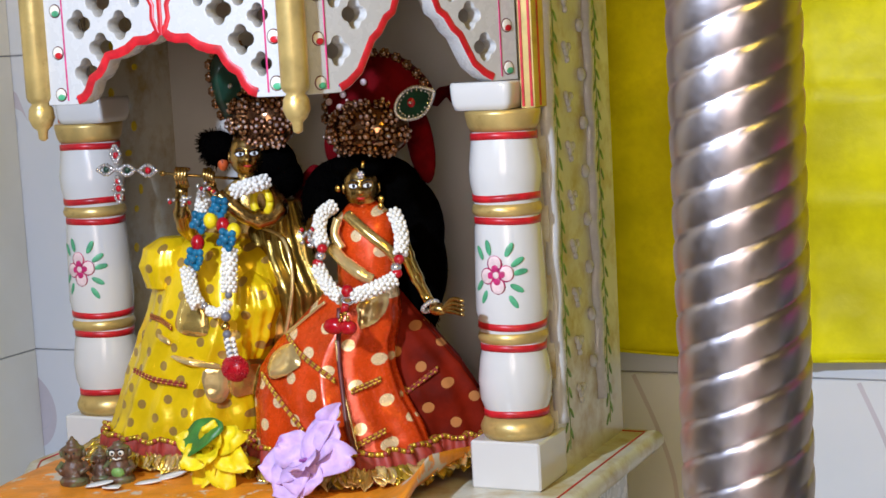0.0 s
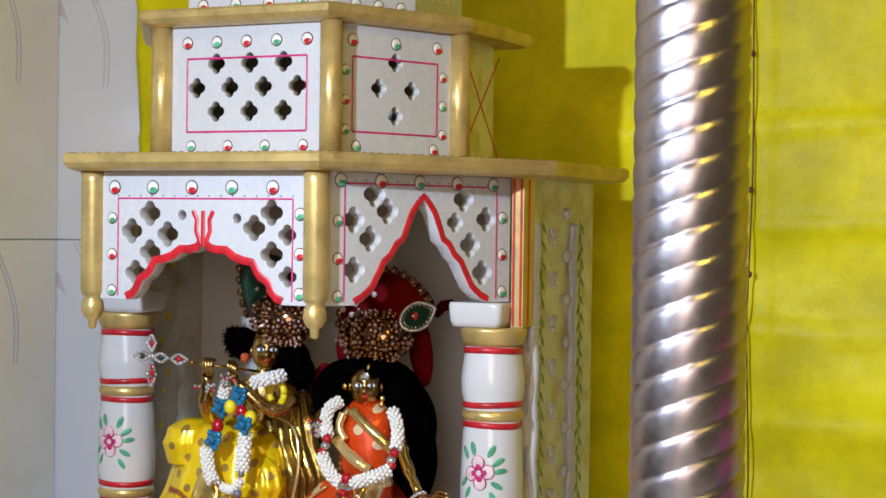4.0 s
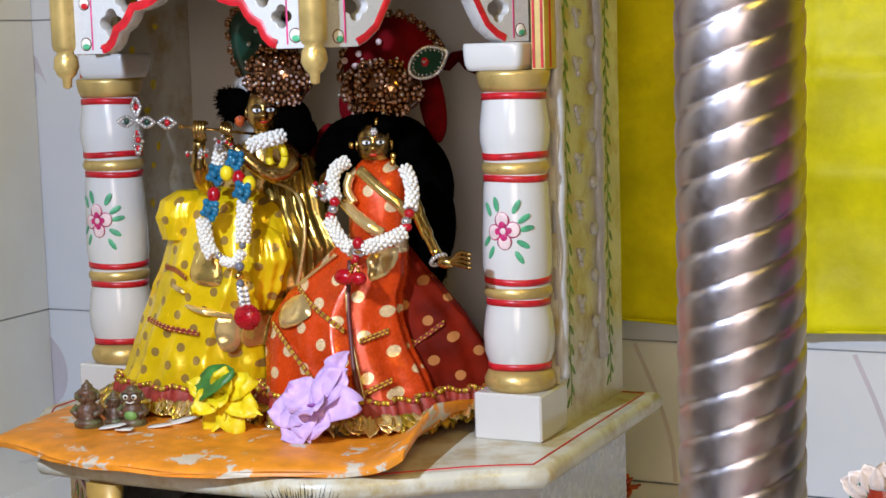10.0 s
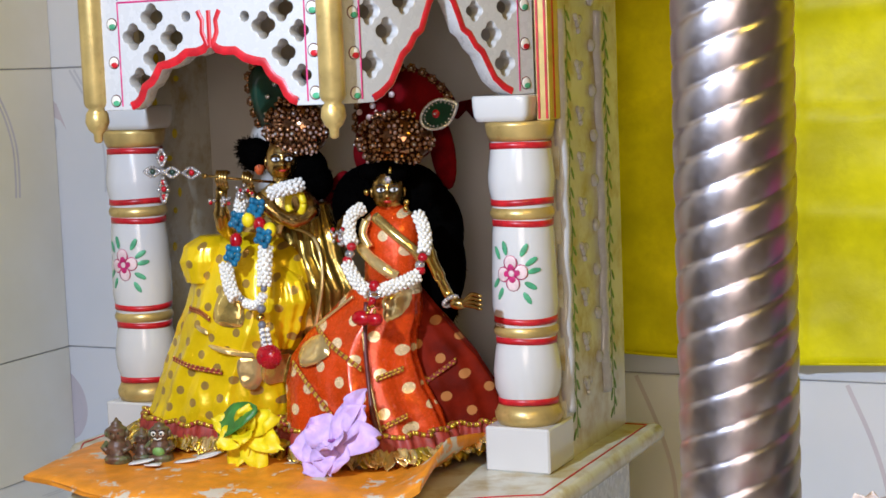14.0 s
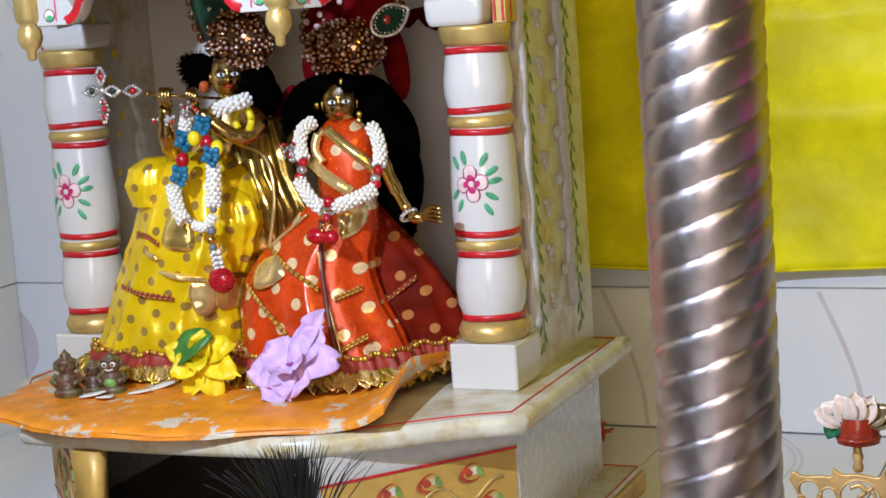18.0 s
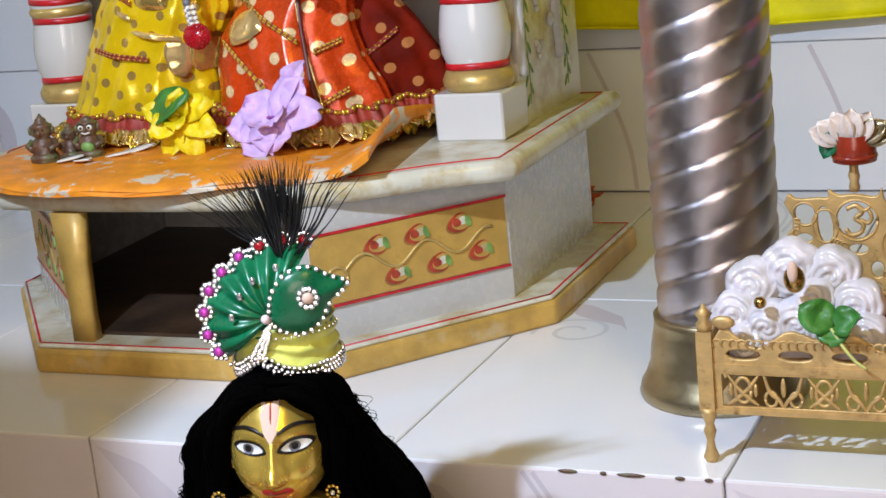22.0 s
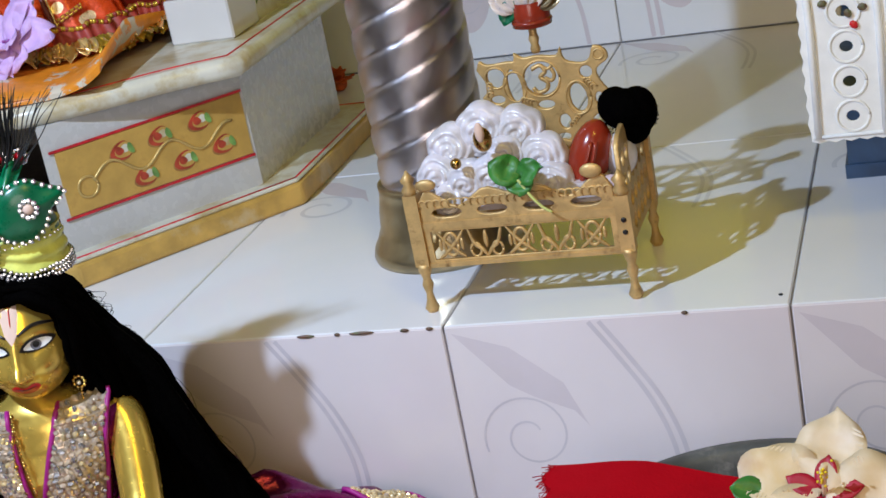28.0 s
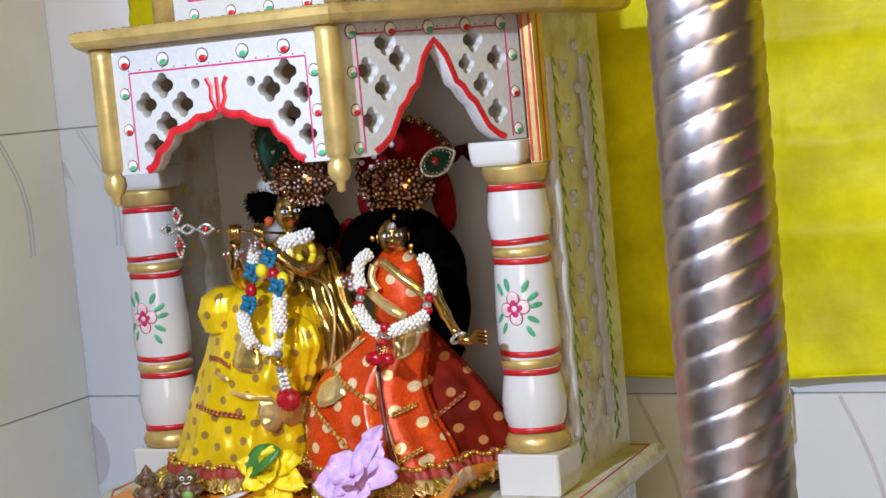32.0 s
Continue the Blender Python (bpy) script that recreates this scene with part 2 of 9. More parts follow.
BROWNSTONE = material("smoky_stones", (0.27, 0.135, 0.065), 0.11, metal=0.92, var=0.35, scale=150)
BLUEBEAD = material("blue_glass_beads", (0.01, 0.13, 0.24), 0.12, var=0.25, scale=90)
REDBEAD = material("red_beads", (0.38, 0.004, 0.012), 0.2, var=0.2, scale=90)
PINKSTONE = material("pink_stones", (0.55, 0.06, 0.42), 0.12, metal=0.4, var=0.2, scale=90)
GREENSATIN = material("green_satin", (0.002, 0.105, 0.04), 0.28, var=0.35, scale=30, bump=0.2, bump_scale=60)
CHARTREUSE = material("chartreuse_brocade", (0.60, 0.62, 0.13), 0.38, var=0.18, scale=60, bump=0.25, bump_scale=120)
EYEWHITE = material("white_enamel", (0.82, 0.82, 0.82), 0.25, var=0.03)
EYEBLACK = material("black_enamel", (0.01, 0.008, 0.008), 0.35, var=0.2)
EYEGREY = material("grey_enamel", (0.16, 0.16, 0.19), 0.3, var=0.1)
LIPRED = material("lip_red_enamel", (0.50, 0.008, 0.010), 0.35, var=0.15)
TILAK = material("pale_clay_paint", (0.62, 0.44, 0.35), 0.75, var=0.1)
YELLOWPETAL = material("yellow_petal", (0.80, 0.62, 0.008), 0.45, var=0.14, scale=50, bump=0.3, bump_scale=200)
MAUVEPETAL = material("mauve_petal", (0.60, 0.40, 0.72), 0.55, var=0.16, scale=60, bump=0.3, bump_scale=220)
MAUVEDARK = material("mauve_throat", (0.30, 0.08, 0.32), 0.5, var=0.2)
WHITEPETAL = material("white_petal", (0.80, 0.80, 0.76), 0.5, var=0.06, scale=40)
CREAMPETAL = material("cream_petal", (0.80, 0.60, 0.30), 0.55, var=0.10, scale=20, second=(0.84, 0.74, 0.62))
CRIMSON = material("crimson_throat", (0.40, 0.004, 0.03), 0.5, var=0.2)
LEAF = material("green_leaf", (0.045, 0.19, 0.030), 0.40, var=0.3, scale=50, bump=0.3, bump_scale=180)
ANTHER = material("marigold_petal", (0.60, 0.10, 0.02), 0.5, var=0.3, scale=60)
STONE = stained(material("grey_stone", (0.085, 0.09, 0.09), 0.5, var=0.3, scale=35, bump=0.6, bump_scale=90), (0.22, 0.22, 0.21), 60, 0.55, 0.75)
CLAY = stained(material("brown_clay", (0.115, 0.056, 0.032), 0.40, var=0.4, scale=90, bump=0.6, bump_scale=190), (0.12, 0.14, 0.06), 60, 0.48, 0.62)
PEARLWHITE = material("pearly_lacquer", (0.58, 0.55, 0.55), 0.20, metal=0.0, var=0.10, scale=50, second=(0.72, 0.68, 0.74), bump=0.3, bump_scale=70)
FANCREAM = material("cream_pleated_satin", (0.66, 0.56, 0.50), 0.35, var=0.15, scale=60)
ORANGESATIN = material("rust_satin", (0.26, 0.028, 0.012), 0.20, var=0.2, scale=40)
LACE = material("white_lace", (0.80, 0.80, 0.78), 0.6, var=0.05, scale=60)
TEAL = material("teal_cloth", (0.03, 0.20, 0.20), 0.6, var=0.2, scale=40)
HOTPINK = material("pink_satin", (0.72, 0.03, 0.32), 0.4, var=0.15, scale=40)
NAVY = material("blue_painted_wood", (0.02, 0.05, 0.10), 0.4, var=0.4, scale=30)
BLACKFEATHER = material("black_feather", (0.006, 0.006, 0.007), 0.5, var=0.3)
SHELFWOOD = stained(material("patchy_brown_shelf", (0.060, 0.034, 0.020), 0.4, var=0.3, scale=20), (0.025, 0.016, 0.011), 12, 0.45, 0.7)

# ---- mesh tools
def part(name, bm, mat, parent=None, label="", smooth=False):
    """Links a bmesh as one mesh object, under a thing where one is given."""
    me = bpy.data.meshes.new(name)
    bm.to_mesh(me)
    bm.free()
    for m in mat if isinstance(mat, (list, tuple)) else [mat]:
        me.materials.append(m)
    if smooth:
        me.shade_smooth()
    ob = new(name, me)
    ob.parent = parent
    if label:
        ob["label"] = label
    return ob


def thing(name, place, label, category, group="", turn=0.0):
    ob = new(name)
    ob.matrix_world = pose(*place, 0, 0, turn)
    ob.empty_display_size = 0.02
    return tagged(ob, label, category, group)


class Maker:
    """Gathers shapes with their materials into one mesh."""

    def __init__(self):
        self.bm, self.mats, self.flat = bmesh.new(), [], False

    def slot(self, mat):
        if mat not in self.mats:
            self.mats.append(mat)
        return self.mats.index(mat)

    def face(self, verts, mat, smooth=True):
        f = self.bm.faces.new(verts)
        f.material_index, f.smooth = self.slot(mat), smooth and not self.flat
        return f

    def grid(self, rows, mat, wrap=False, smooth=True):
        vs = [[self.bm.verts.new(p) for p in row] for row in rows]
        n = len(vs[0])
        for a, b in zip(vs, vs[1:]):
            for i in range(n if wrap else n - 1):
                self.face((a[i], a[(i + 1) % n], b[(i + 1) % n], b[i]), mat, smooth)
        return vs

    def loft(self, rings, mat, caps=True, smooth=True):
        vs = self.grid(rings, mat, True, smooth)
        if caps:
            self.face(vs[0][::-1], mat, False)
            self.face(vs[-1], mat, False)

    def ball(self, c, r, mat, u=12, v=8, turn=None):
        r = r if isinstance(r, (tuple, list)) else (r, r, r)
        m = Matrix.Translation(c) @ (turn or Matrix())
        top, bot = self.bm.verts.new(m @ Vector((0, 0, r[2]))), self.bm.verts.new(m @ Vector((0, 0, -r[2])))
        rows = []
        for j in range(1, v):
            a = math.pi * j / v
            rows.append([self.bm.verts.new(m @ Vector((r[0] * math.sin(a) * math.cos(2 * math.pi * i / u), r[1] * math.sin(a) * math.sin(2 * math.pi * i / u), r[2] * math.cos(a)))) for i in range(u)])
        for i in range(u):
            self.face((top, rows[0][i], rows[0][(i + 1) % u]), mat)
            self.face((bot, rows[-1][(i + 1) % u], rows[-1][i]), mat)
        for a, b in zip(rows, rows[1:]):
            for i in range(u):
                self.face((a[i], b[i], b[(i + 1) % u], a[(i + 1) % u]), mat)

    def bead(self, c, r, mat):
        self.ball(c, r, mat, 6, 4)

    def tube(self, pts, r, mat, n=8, caps=True):
        pts = [Vector(p) for p in pts]
        rs = r if isinstance(r, (list, tuple)) else [r] * len(pts)
        rings, side = [], None
        for i, p in enumerate(pts):
            way = (pts[min(i + 1, len(pts) - 1)] - pts[max(i - 1, 0)]).normalized()
            side = (side - way * side.dot(way)) if side else way.orthogonal()
            side = side.normalized() if side.length > 1e-6 else way.orthogonal().normalized()
            up = way.cross(side)
            rings.append([p + (side * math.cos(2 * math.pi * k / n) + up * math.sin(2 * math.pi * k / n)) * rs[i] for k in range(n)])
        self.loft(rings, mat, caps)

    def prism(self, points, z0, z1, mat, m=None, smooth=False):
        m = m or Matrix()
        lo = [self.bm.verts.new(m @ Vector((x, y, z0))) for x, y in points]
        hi = [self.bm.verts.new(m @ Vector((x, y, z1))) for x, y in points]
        n = len(points)
        self.face(lo[::-1], mat, False)
        self.face(hi, mat, False)
        for i in range(n):
            self.face((lo[i], lo[(i + 1) % n], hi[(i + 1) % n], hi[i]), mat, smooth)

    def box(self, x0, x1, y0, y1, z0, z1, mat, m=None):
        self.prism([(x0, y0), (x1, y0), (x1, y1), (x0, y1)], z0, z1, mat, m)

    def lathe(self, profile, mat, n=24, m=None):
        m = m or Matrix()
        self.loft([[m @ Vector((r * math.cos(2 * math.pi * i / n), r * math.sin(2 * math.pi * i / n), z)) for i in range(n)] for r, z in profile], mat)

    def petal(self, base, way, up, length, width, mat, cup=0.3, curl=0.2, thick=0.0006, wave=0.0, n=6, seed=0, blunt=0.55, crumple=0.0):
        """A thick leaf or petal that grows from base along way, its face towards up."""
        way, up = Vector(way).normalized(), Vector(up)
        side = way.cross(up).normalized()
        up = side.cross(way).normalized()
        rows_a, rows_b = [], []
        for i in range(n + 1):
            t = i / n
            w = width * (math.sin(math.pi * min(1, t * 0.93 + 0.05)) ** blunt)
            ra, rb = [], []
            for j in range(5):
                s = (j - 2) / 2
                h = cup * w * s * s + curl * length * t * t + wave * length * math.sin(7 * t + 3.1 * s + seed)
                if crumple:
                    h += crumple * length * t * noise.noise((3.2 * t + seed, 1.7 * s, seed)) * 1.6
                p = Vector(base) + way * (length * t * (1 - 0.06 * s * s)) + side * (s * w) + up * h
                ra.append(p + up * thick)
                rb.append(p - up * thick)
            rows_a.append(ra)
            rows_b.append(rb[::-1])
        self.loft([a + b for a, b in zip(rows_a, rows_b)], mat)

    def done(self, name, parent=None, label="", at=None):
        bmesh.ops.recalc_face_normals(self.bm, faces=self.bm.faces)
        ob = part(name, self.bm, self.mats, parent, label)
        if at:
            ob.location = at
        return ob


def bez(points, n=8):
    """A smooth curve through the points."""
    p = [Vector(q) for q in points]
    p = [p[0] * 2 - p[1]] + p + [p[-1] * 2 - p[-2]]
    out = []
    for a, b, c, d in zip(p, p[1:], p[2:], p[3:]):
        for i in range(n):
            t = i / n
            out.append(0.5 * ((2 * b) + (c - a) * t + (2 * a - 5 * b + 4 * c - d) * t * t + (3 * b - a - 3 * c + d) * t ** 3))
    return out + [p[-2]]


def ring(c, rx, ry, n=32, folds=0, amp=0.0, phase=0.0):
    out = []
    for i in range(n):
        a = 2 * math.pi * i / n
        k = 1 + amp * math.sin(folds * a + phase) + 0.4 * amp * math.sin(2.3 * folds * a + 1.7 * phase)
        out.append(Vector((c[0] + rx * k * math.cos(a), c[1] + ry * k * math.sin(a), c[2])))
    return out


def circle(cx, cy, r, n=12):
    return [(cx + r * math.cos(2 * math.pi * i / n), cy + r * math.sin(2 * math.pi * i / n)) for i in range(n)]


def quatrefoil(cx, cy, r, n=28):
    out = []
    for i in range(n):
        a = 2 * math.pi * i / n
        d = (a + math.pi / 4) % (math.pi / 2) - math.pi / 4
        k = r * (0.54 * math.cos(d) + math.sqrt(max(0.0, 0.46 ** 2 - (0.54 * math.sin(d)) ** 2)))
        out.append((cx + k * math.cos(a), cy + k * math.sin(a)))
    return out


def pierced(name, outline, holes, thick, mat, parent, m, label="", bevel=0.0008):
    """A flat plate with holes right through it, its face in the plane of m's x and y."""
    cu = bpy.data.curves.new(name, "CURVE")
    cu.dimensions, cu.fill_mode, cu.extrude, cu.bevel_depth, cu.bevel_resolution, cu.offset = "2D", "BOTH", thick / 2 - bevel, bevel, 1, -bevel
    for loop in [outline] + holes:
        sp = cu.splines.new("POLY")
        sp.points.add(len(loop) - 1)
        for pt, (x, y) in zip(sp.points, loop):
            pt.co = (x, y, 0, 1)
        sp.use_cyclic_u = True
    tmp = bpy.data.objects.new(name, cu)
    me = bpy.data.meshes.new_from_object(tmp)
    bpy.data.objects.remove(tmp)
    bpy.data.curves.remove(cu)
    me.name = name
    me.materials.clear()
    bm = bmesh.new()
    bm.from_mesh(me)
    bmesh.ops.remove_doubles(bm, verts=bm.verts, dist=0.00002)
    bm.to_mesh(me)
    bm.free()
    me.materials.append(mat)
    ob = new(name, me)
    ob.parent = parent
    ob.matrix_local = m
    if label:
        ob["label"] = label
    return ob


def bevelled(points, z0, z1, mat, name, parent, width=0.003, segments=2, label=""):
    """An upright prism with rounded edges."""
    mk = Maker()
    mk.prism(points, z0, z1, mat)
    bmesh.ops.bevel(mk.bm, geom=mk.bm.edges[:], offset=width, segments=segments, affect="EDGES", profile=0.5)
    return mk.done(name, parent, label)


def rect(x0, x1, y0, y1):
    return [(x0, y0), (x1, y0), (x1, y1), (x0, y1)]

# ---- tiled plinth, floor, walls and room
TW, TD, JOINT = 0.296, 0.454, 0.0020


def ribbon(mk, pts, width, mat, z=0.00025):
    """A flat printed band along a line."""
    pts = [Vector((p[0], p[1], 0)) for p in pts]
    rows = []
    for i, p in enumerate(pts):
        way = (pts[min(i + 1, len(pts) - 1)] - pts[max(i - 1, 0)]).normalized()
        side = Vector((-way.y, way.x, 0)) * width / 2
        rows.append([p + side + Vector((0, 0, z)), p - side + Vector((0, 0, z))])
    mk.grid(rows, mat, smooth=False)


def tile_mesh(w, h, prints=True, glaze=TILE, ink=PRINT):
    """One glazed tile with its printed swirls, its face up, its corner at the origin and its top edge at y = h."""
    mk = Maker()
    j = JOINT / 2
    mk.prism(rect(j, w - j, j, h - j), -0.008, 0, glaze)
    bmesh.ops.bevel(mk.bm, geom=[e for e in mk.bm.edges if all(v.co.z > -0.001 for v in e.verts)], offset=0.0012, segments=1, affect="EDGES")
    if prints:
        t = h - j
        lines = [[(0.128, 0), (0.150, 0.035), (0.172, 0.075), (0.186, 0.12), (0.188, 0.165), (0.186, 0.2)]]
        for dx in (0.0, 0.009):
            pts = [(p.x + dx, t - 0.003 - p.y) for p in bez([(a, b, 0) for a, b in lines[0]], 6)]
            ribbon(mk, [p for p in pts if p[1] > 0.004], 0.0042, ink)
        cx, cy = 0.062, t - 0.108
        sp = [(cx + (0.010 + 0.0037 * a) * math.cos(a + 0.6), cy + (0.010 + 0.0037 * a) * math.sin(a + 0.6)) for a in (0.15 * i for i in range(62))]
        sp = [p for p in sp if 0.004 < p[1] < t - 0.004 and 0.004 < p[0] < w - 0.004]
        ribbon(mk, sp, 0.0020 if ink is PRINT else 0.0050, ink)
        spear = [(0.006, 0.006), (0.055, 0.022), (0.098, 0.058), (0.115, 0.100), (0.104, 0.085), (0.070, 0.070), (0.050, 0.058), (0.030, 0.034)]
        if t > 0.13:
            vs = [mk.bm.verts.new((x, t - y, 0.00018)) for x, y in spear]
            mk.face(vs[::-1], PRINT_PINK, False)
    elif glaze is TILE:
        for x0, x1 in ((0.012, 0.046), (0.024, 0.058), (0.196, 0.252)):
            ribbon(mk, [(p.x, p.y) for p in bez([(x0, h - 0.004, 0), (x0 + 0.55 * (x1 - x0), h * 0.62, 0), (x0 + 0.9 * (x1 - x0), h * 0.3, 0), (x1, 0.004, 0)], 6)], 0.0060, PRINT_PINK)
        fin = bez([(0.016, h - 0.006, 0), (0.060, h - 0.022, 0), (0.108, h - 0.062, 0), (0.122, h - 0.104, 0), (0.112, h - 0.140, 0), (0.088, h - 0.158, 0), (0.058, h - 0.140, 0), (0.044, h - 0.096, 0), (0.030, h - 0.044, 0)], 4)
        mk.face([mk.bm.verts.new((p.x, p.y, 0.00018)) for p in fin][::-1], PRINT_PINK, False)
        ribbon(mk, [(0.084 + (0.006 + 0.0034 * a) * math.cos(a), h - 0.108 + (0.006 + 0.0034 * a) * math.sin(a)) for a in (0.2 * i for i in range(36))], 0.0020, PRINT)
    bm, mats = mk.bm, mk.mats
    me = bpy.data.meshes.new("tile")
    bm.to_mesh(me)
    bm.free()
    for m in mats:
        me.materials.append(m)
    return me


def lay(parent, me, m):
    ob = new("tile", me)
    ob.parent = parent
    ob.matrix_parent_inverse = parent.matrix_world.inverted()
    ob.matrix_basis = m
    return ob


def setting(name, label, x0, x1, y0, y1, z0, z1, mat):
    mk = Maker()
    mk.box(x0, x1, y0, y1, z0, z1, mat)
    return tagged(mk.done(name), label, kind="structure")


FLOOR_Z, WALL_Y, LEFT_X = -0.212, 0.94, -1.385
plinth = setting("plinth", "tiled plinth with pale glazed tiles and dark joints", LEFT_X, 1.2, 0.006, WALL_Y, FLOOR_Z, -0.004, GROUT)
floor = setting("floor", "pale glazed floor tiles with lilac swirls", LEFT_X, 2.2, -3.2, 0.0, FLOOR_Z - 0.03, FLOOR_Z - 0.004, WALLGROUT)
wall_north = setting("wall_north", "tiled back wall with pale glazed tiles", LEFT_X - 0.1, 2.2, WALL_Y + 0.004, WALL_Y + 0.1, FLOOR_Z, 2.1, WALLGROUT)
wall_west = setting("wall_west", "tiled side wall with pale glazed tiles", LEFT_X - 0.1, LEFT_X - 0.004, -3.2, WALL_Y, FLOOR_Z, 2.1, WALLGROUT)
setting("wall_east", "plain brown painted wall", 2.2, 2.3, -3.2, WALL_Y, FLOOR_Z, 2.1, PLASTER)
setting("wall_south", "plain brown painted wall", LEFT_X - 0.1, 2.3, -3.3, -3.2, FLOOR_Z, 2.1, PLASTER)
setting("ceiling", "plain brown painted ceiling", LEFT_X - 0.1, 2.3, -3.3, WALL_Y + 0.1, 2.1, 2.2, PLASTER)
# Added out of view: blocks the white lamp from the left deck.
setting("wall_low", "unseen brown wall added to shade the plinth's left end", LEFT_X, -0.475, -0.57, -0.53, FLOOR_Z, 0.74, PLASTER)
setting("plinth_end_wall", "plain brown painted plinth end", 1.2, 2.2, 0.0, WALL_Y, FLOOR_Z, -0.002, PLASTER)

riser_tile, deck_tile, wall_tile = tile_mesh(TW, -FLOOR_Z, True, TILE_PINK), tile_mesh(TW, TD, True, TILE, PRINT_PALE), tile_mesh(TW, 0.462, True, TILE, PRINT_PALE)
wall_low = tile_mesh(TW, 0.197, False)
side_tile, side_low = tile_mesh(TW, 0.462, True, TILE_WARM_LIT), tile_mesh(TW, 0.197, False, TILE_WARM_LIT)
floor_tile = tile_mesh(TW, TD, True, TILE, PRINT_PALE)
deck_far = tile_mesh(TW, WALL_Y - TD, True, TILE, PRINT_PALE)
upright = Matrix.Rotation(math.pi / 2, 4, "X")
for i in range(-5, 4):
    x = i * TW
    lay(plinth, riser_tile, Matrix.Translation((x, 0, FLOOR_Z)) @ upright)
    lay(plinth, deck_tile, Matrix.Translation((x, 0, 0)))
    lay(plinth, deck_far, Matrix.Translation((x, TD, 0)))
    lay(wall_north, wall_low, Matrix.Translation((x + 0.002, WALL_Y, 0)) @ upright)
    for k in range(4):
        lay(wall_north, wall_tile, Matrix.Translation((x + 0.002, WALL_Y, 0.197 + 0.462 * k)) @ upright)
    for k in range(4):
        lay(floor, floor_tile, Matrix.Translation((x, -TD * (k + 1), FLOOR_Z)))
side = Matrix.Rotation(math.pi / 2, 4, "Z") @ upright
for i in range(5):
    for k in range(4):
        lay(wall_west, side_tile, Matrix.Translation((LEFT_X, WALL_Y - TW * (i + 1), 0.197 + 0.462 * k)) @ side)
    lay(wall_west, side_low, Matrix.Translation((LEFT_X, WALL_Y - TW * (i + 1), 0)) @ side)

chips = Maker()
for x, w in ((-0.128, 0.012), (-0.075, 0.017), (-0.035, 0.006), (-0.012, 0.005), (-0.098, 0.004), (0.21, 0.004)):
    chips.ball((x, -0.0002, -0.0012), (w * 0.72, 0.0016, 0.0017), CLAY, 10, 6)
chips.ball((0.287, 0.021, 0.0003), (0.0022, 0.0022, 0.001), EYEBLACK, 8, 4)
tagged(chips.done("edge_chips"), "brown chipped spots along the plinth edge", "chips", kind="stuff")

# ---- yellow satin cloth on the back wall
mk = Maker()
top, rows_f, rows_b = 1.75, [], []
xs = [-1.20 + 2.9 * i / 220 for i in range(221)]
for k in range(121):
    t = k / 120
    rf, rb = [], []
    for x in xs:
        low = 0.229 + 0.004 * math.sin(9 * x) + (0.10 * max(0, x - 0.20) ** 1.0 if x > 0.20 else 0)
        z = low + (top - low) * t
        y = 0.906 + 0.006 * math.sin(11 * x + 2.5 * math.sin(3 * z)) * (0.3 + 0.7 * (1 - t)) + 0.004 * math.sin(23 * z + 4 * x)
        y += 0.0050 * noise.noise((7 * x, 7 * z, 3.0)) + 0.0046 * abs(noise.noise((15 * x + 4 * z, 15 * z, 8.0))) + 0.0022 * abs(noise.noise((31 * x - 9 * z, 36 * z + 8 * x, 2.0)))
        fold = 0.0
        for line in (0.42, 0.56, 0.70, 0.83, 1.05):
            fold += 0.0080 * math.exp(-(abs(z - line - 0.008 * math.sin(7 * x + 9 * line)) / 0.010) ** 1.3)
        for line in (-0.16, 0.155, 0.33):
            fold += 0.0070 * math.exp(-(abs(x - line) / 0.008) ** 1.3)
        rf.append((x, y - fold, z))
        rb.append((x, y - fold + 0.0012, z))
    rows_f.append(rf)
    rows_b.append(rb)
mk.loft([a + b[::-1] for a, b in zip(rows_f, rows_b)], YELLOW)
cloth = mk.done("wall_cloth")
tagged(cloth, "bright yellow satin cloth hung over the tiled wall", "cloth")
mk = Maker()
mk.tube([(x, 0.9035 + 0.006 * math.sin(11 * x + 2.5 * math.sin(3 * 0.229)), 0.231 + 0.004 * math.sin(9 * x)) for x in xs if x < 0.2], 0.0022, YELLOW, 6)
mk.done("hem", cloth)

# ---- marble shrine
CX = -0.600
shrine = thing("shrine", (CX, 0, 0), "white marble household shrine with gold, red and green painted carving", "shrine")
FOOT = [(-0.160, 0.155), (0.168, 0.155), (0.341, 0.366), (0.341, 0.665), (-0.341, 0.665), (-0.335, 0.366)]


def grown(poly, d):
    """The outline moved outwards by d."""
    n, out = len(poly), []
    for i in range(n):
        a, b, c = (Vector(poly[(i + k) % n]) for k in (-1, 0, 1))
        u, v = (b - a).normalized(), (c - b).normalized()
        nu, nv = Vector((u.y, -u.x)), Vector((v.y, -v.x))
        m = (nu + nv).normalized()
        out.append(tuple(b + m * d / max(0.3, m.dot(nu))))
    return out


def outline_tube(poly, z, r, mat, name, label="", skip=()):
    mk = Maker()
    for i in range(len(poly)):
        if i not in skip:
            a, b = poly[i], poly[(i + 1) % len(poly)]
            mk.tube([(*a, z), (*b, z)], r, mat, 6)
    return mk.done(name, shrine, label)


bevelled(FOOT, 0.0, 0.026, FOOTPAINT, "foot", shrine, 0.004, 2, "ochre gold painted foot slab")
bevelled(grown(FOOT, -0.004), 0.0255, 0.031, CREAM, "foot_top", shrine, 0.002, 1)
outline_tube(grown(FOOT, -0.0075), 0.0310, 0.0013, REDPAINT, "foot_line", "red painted line")

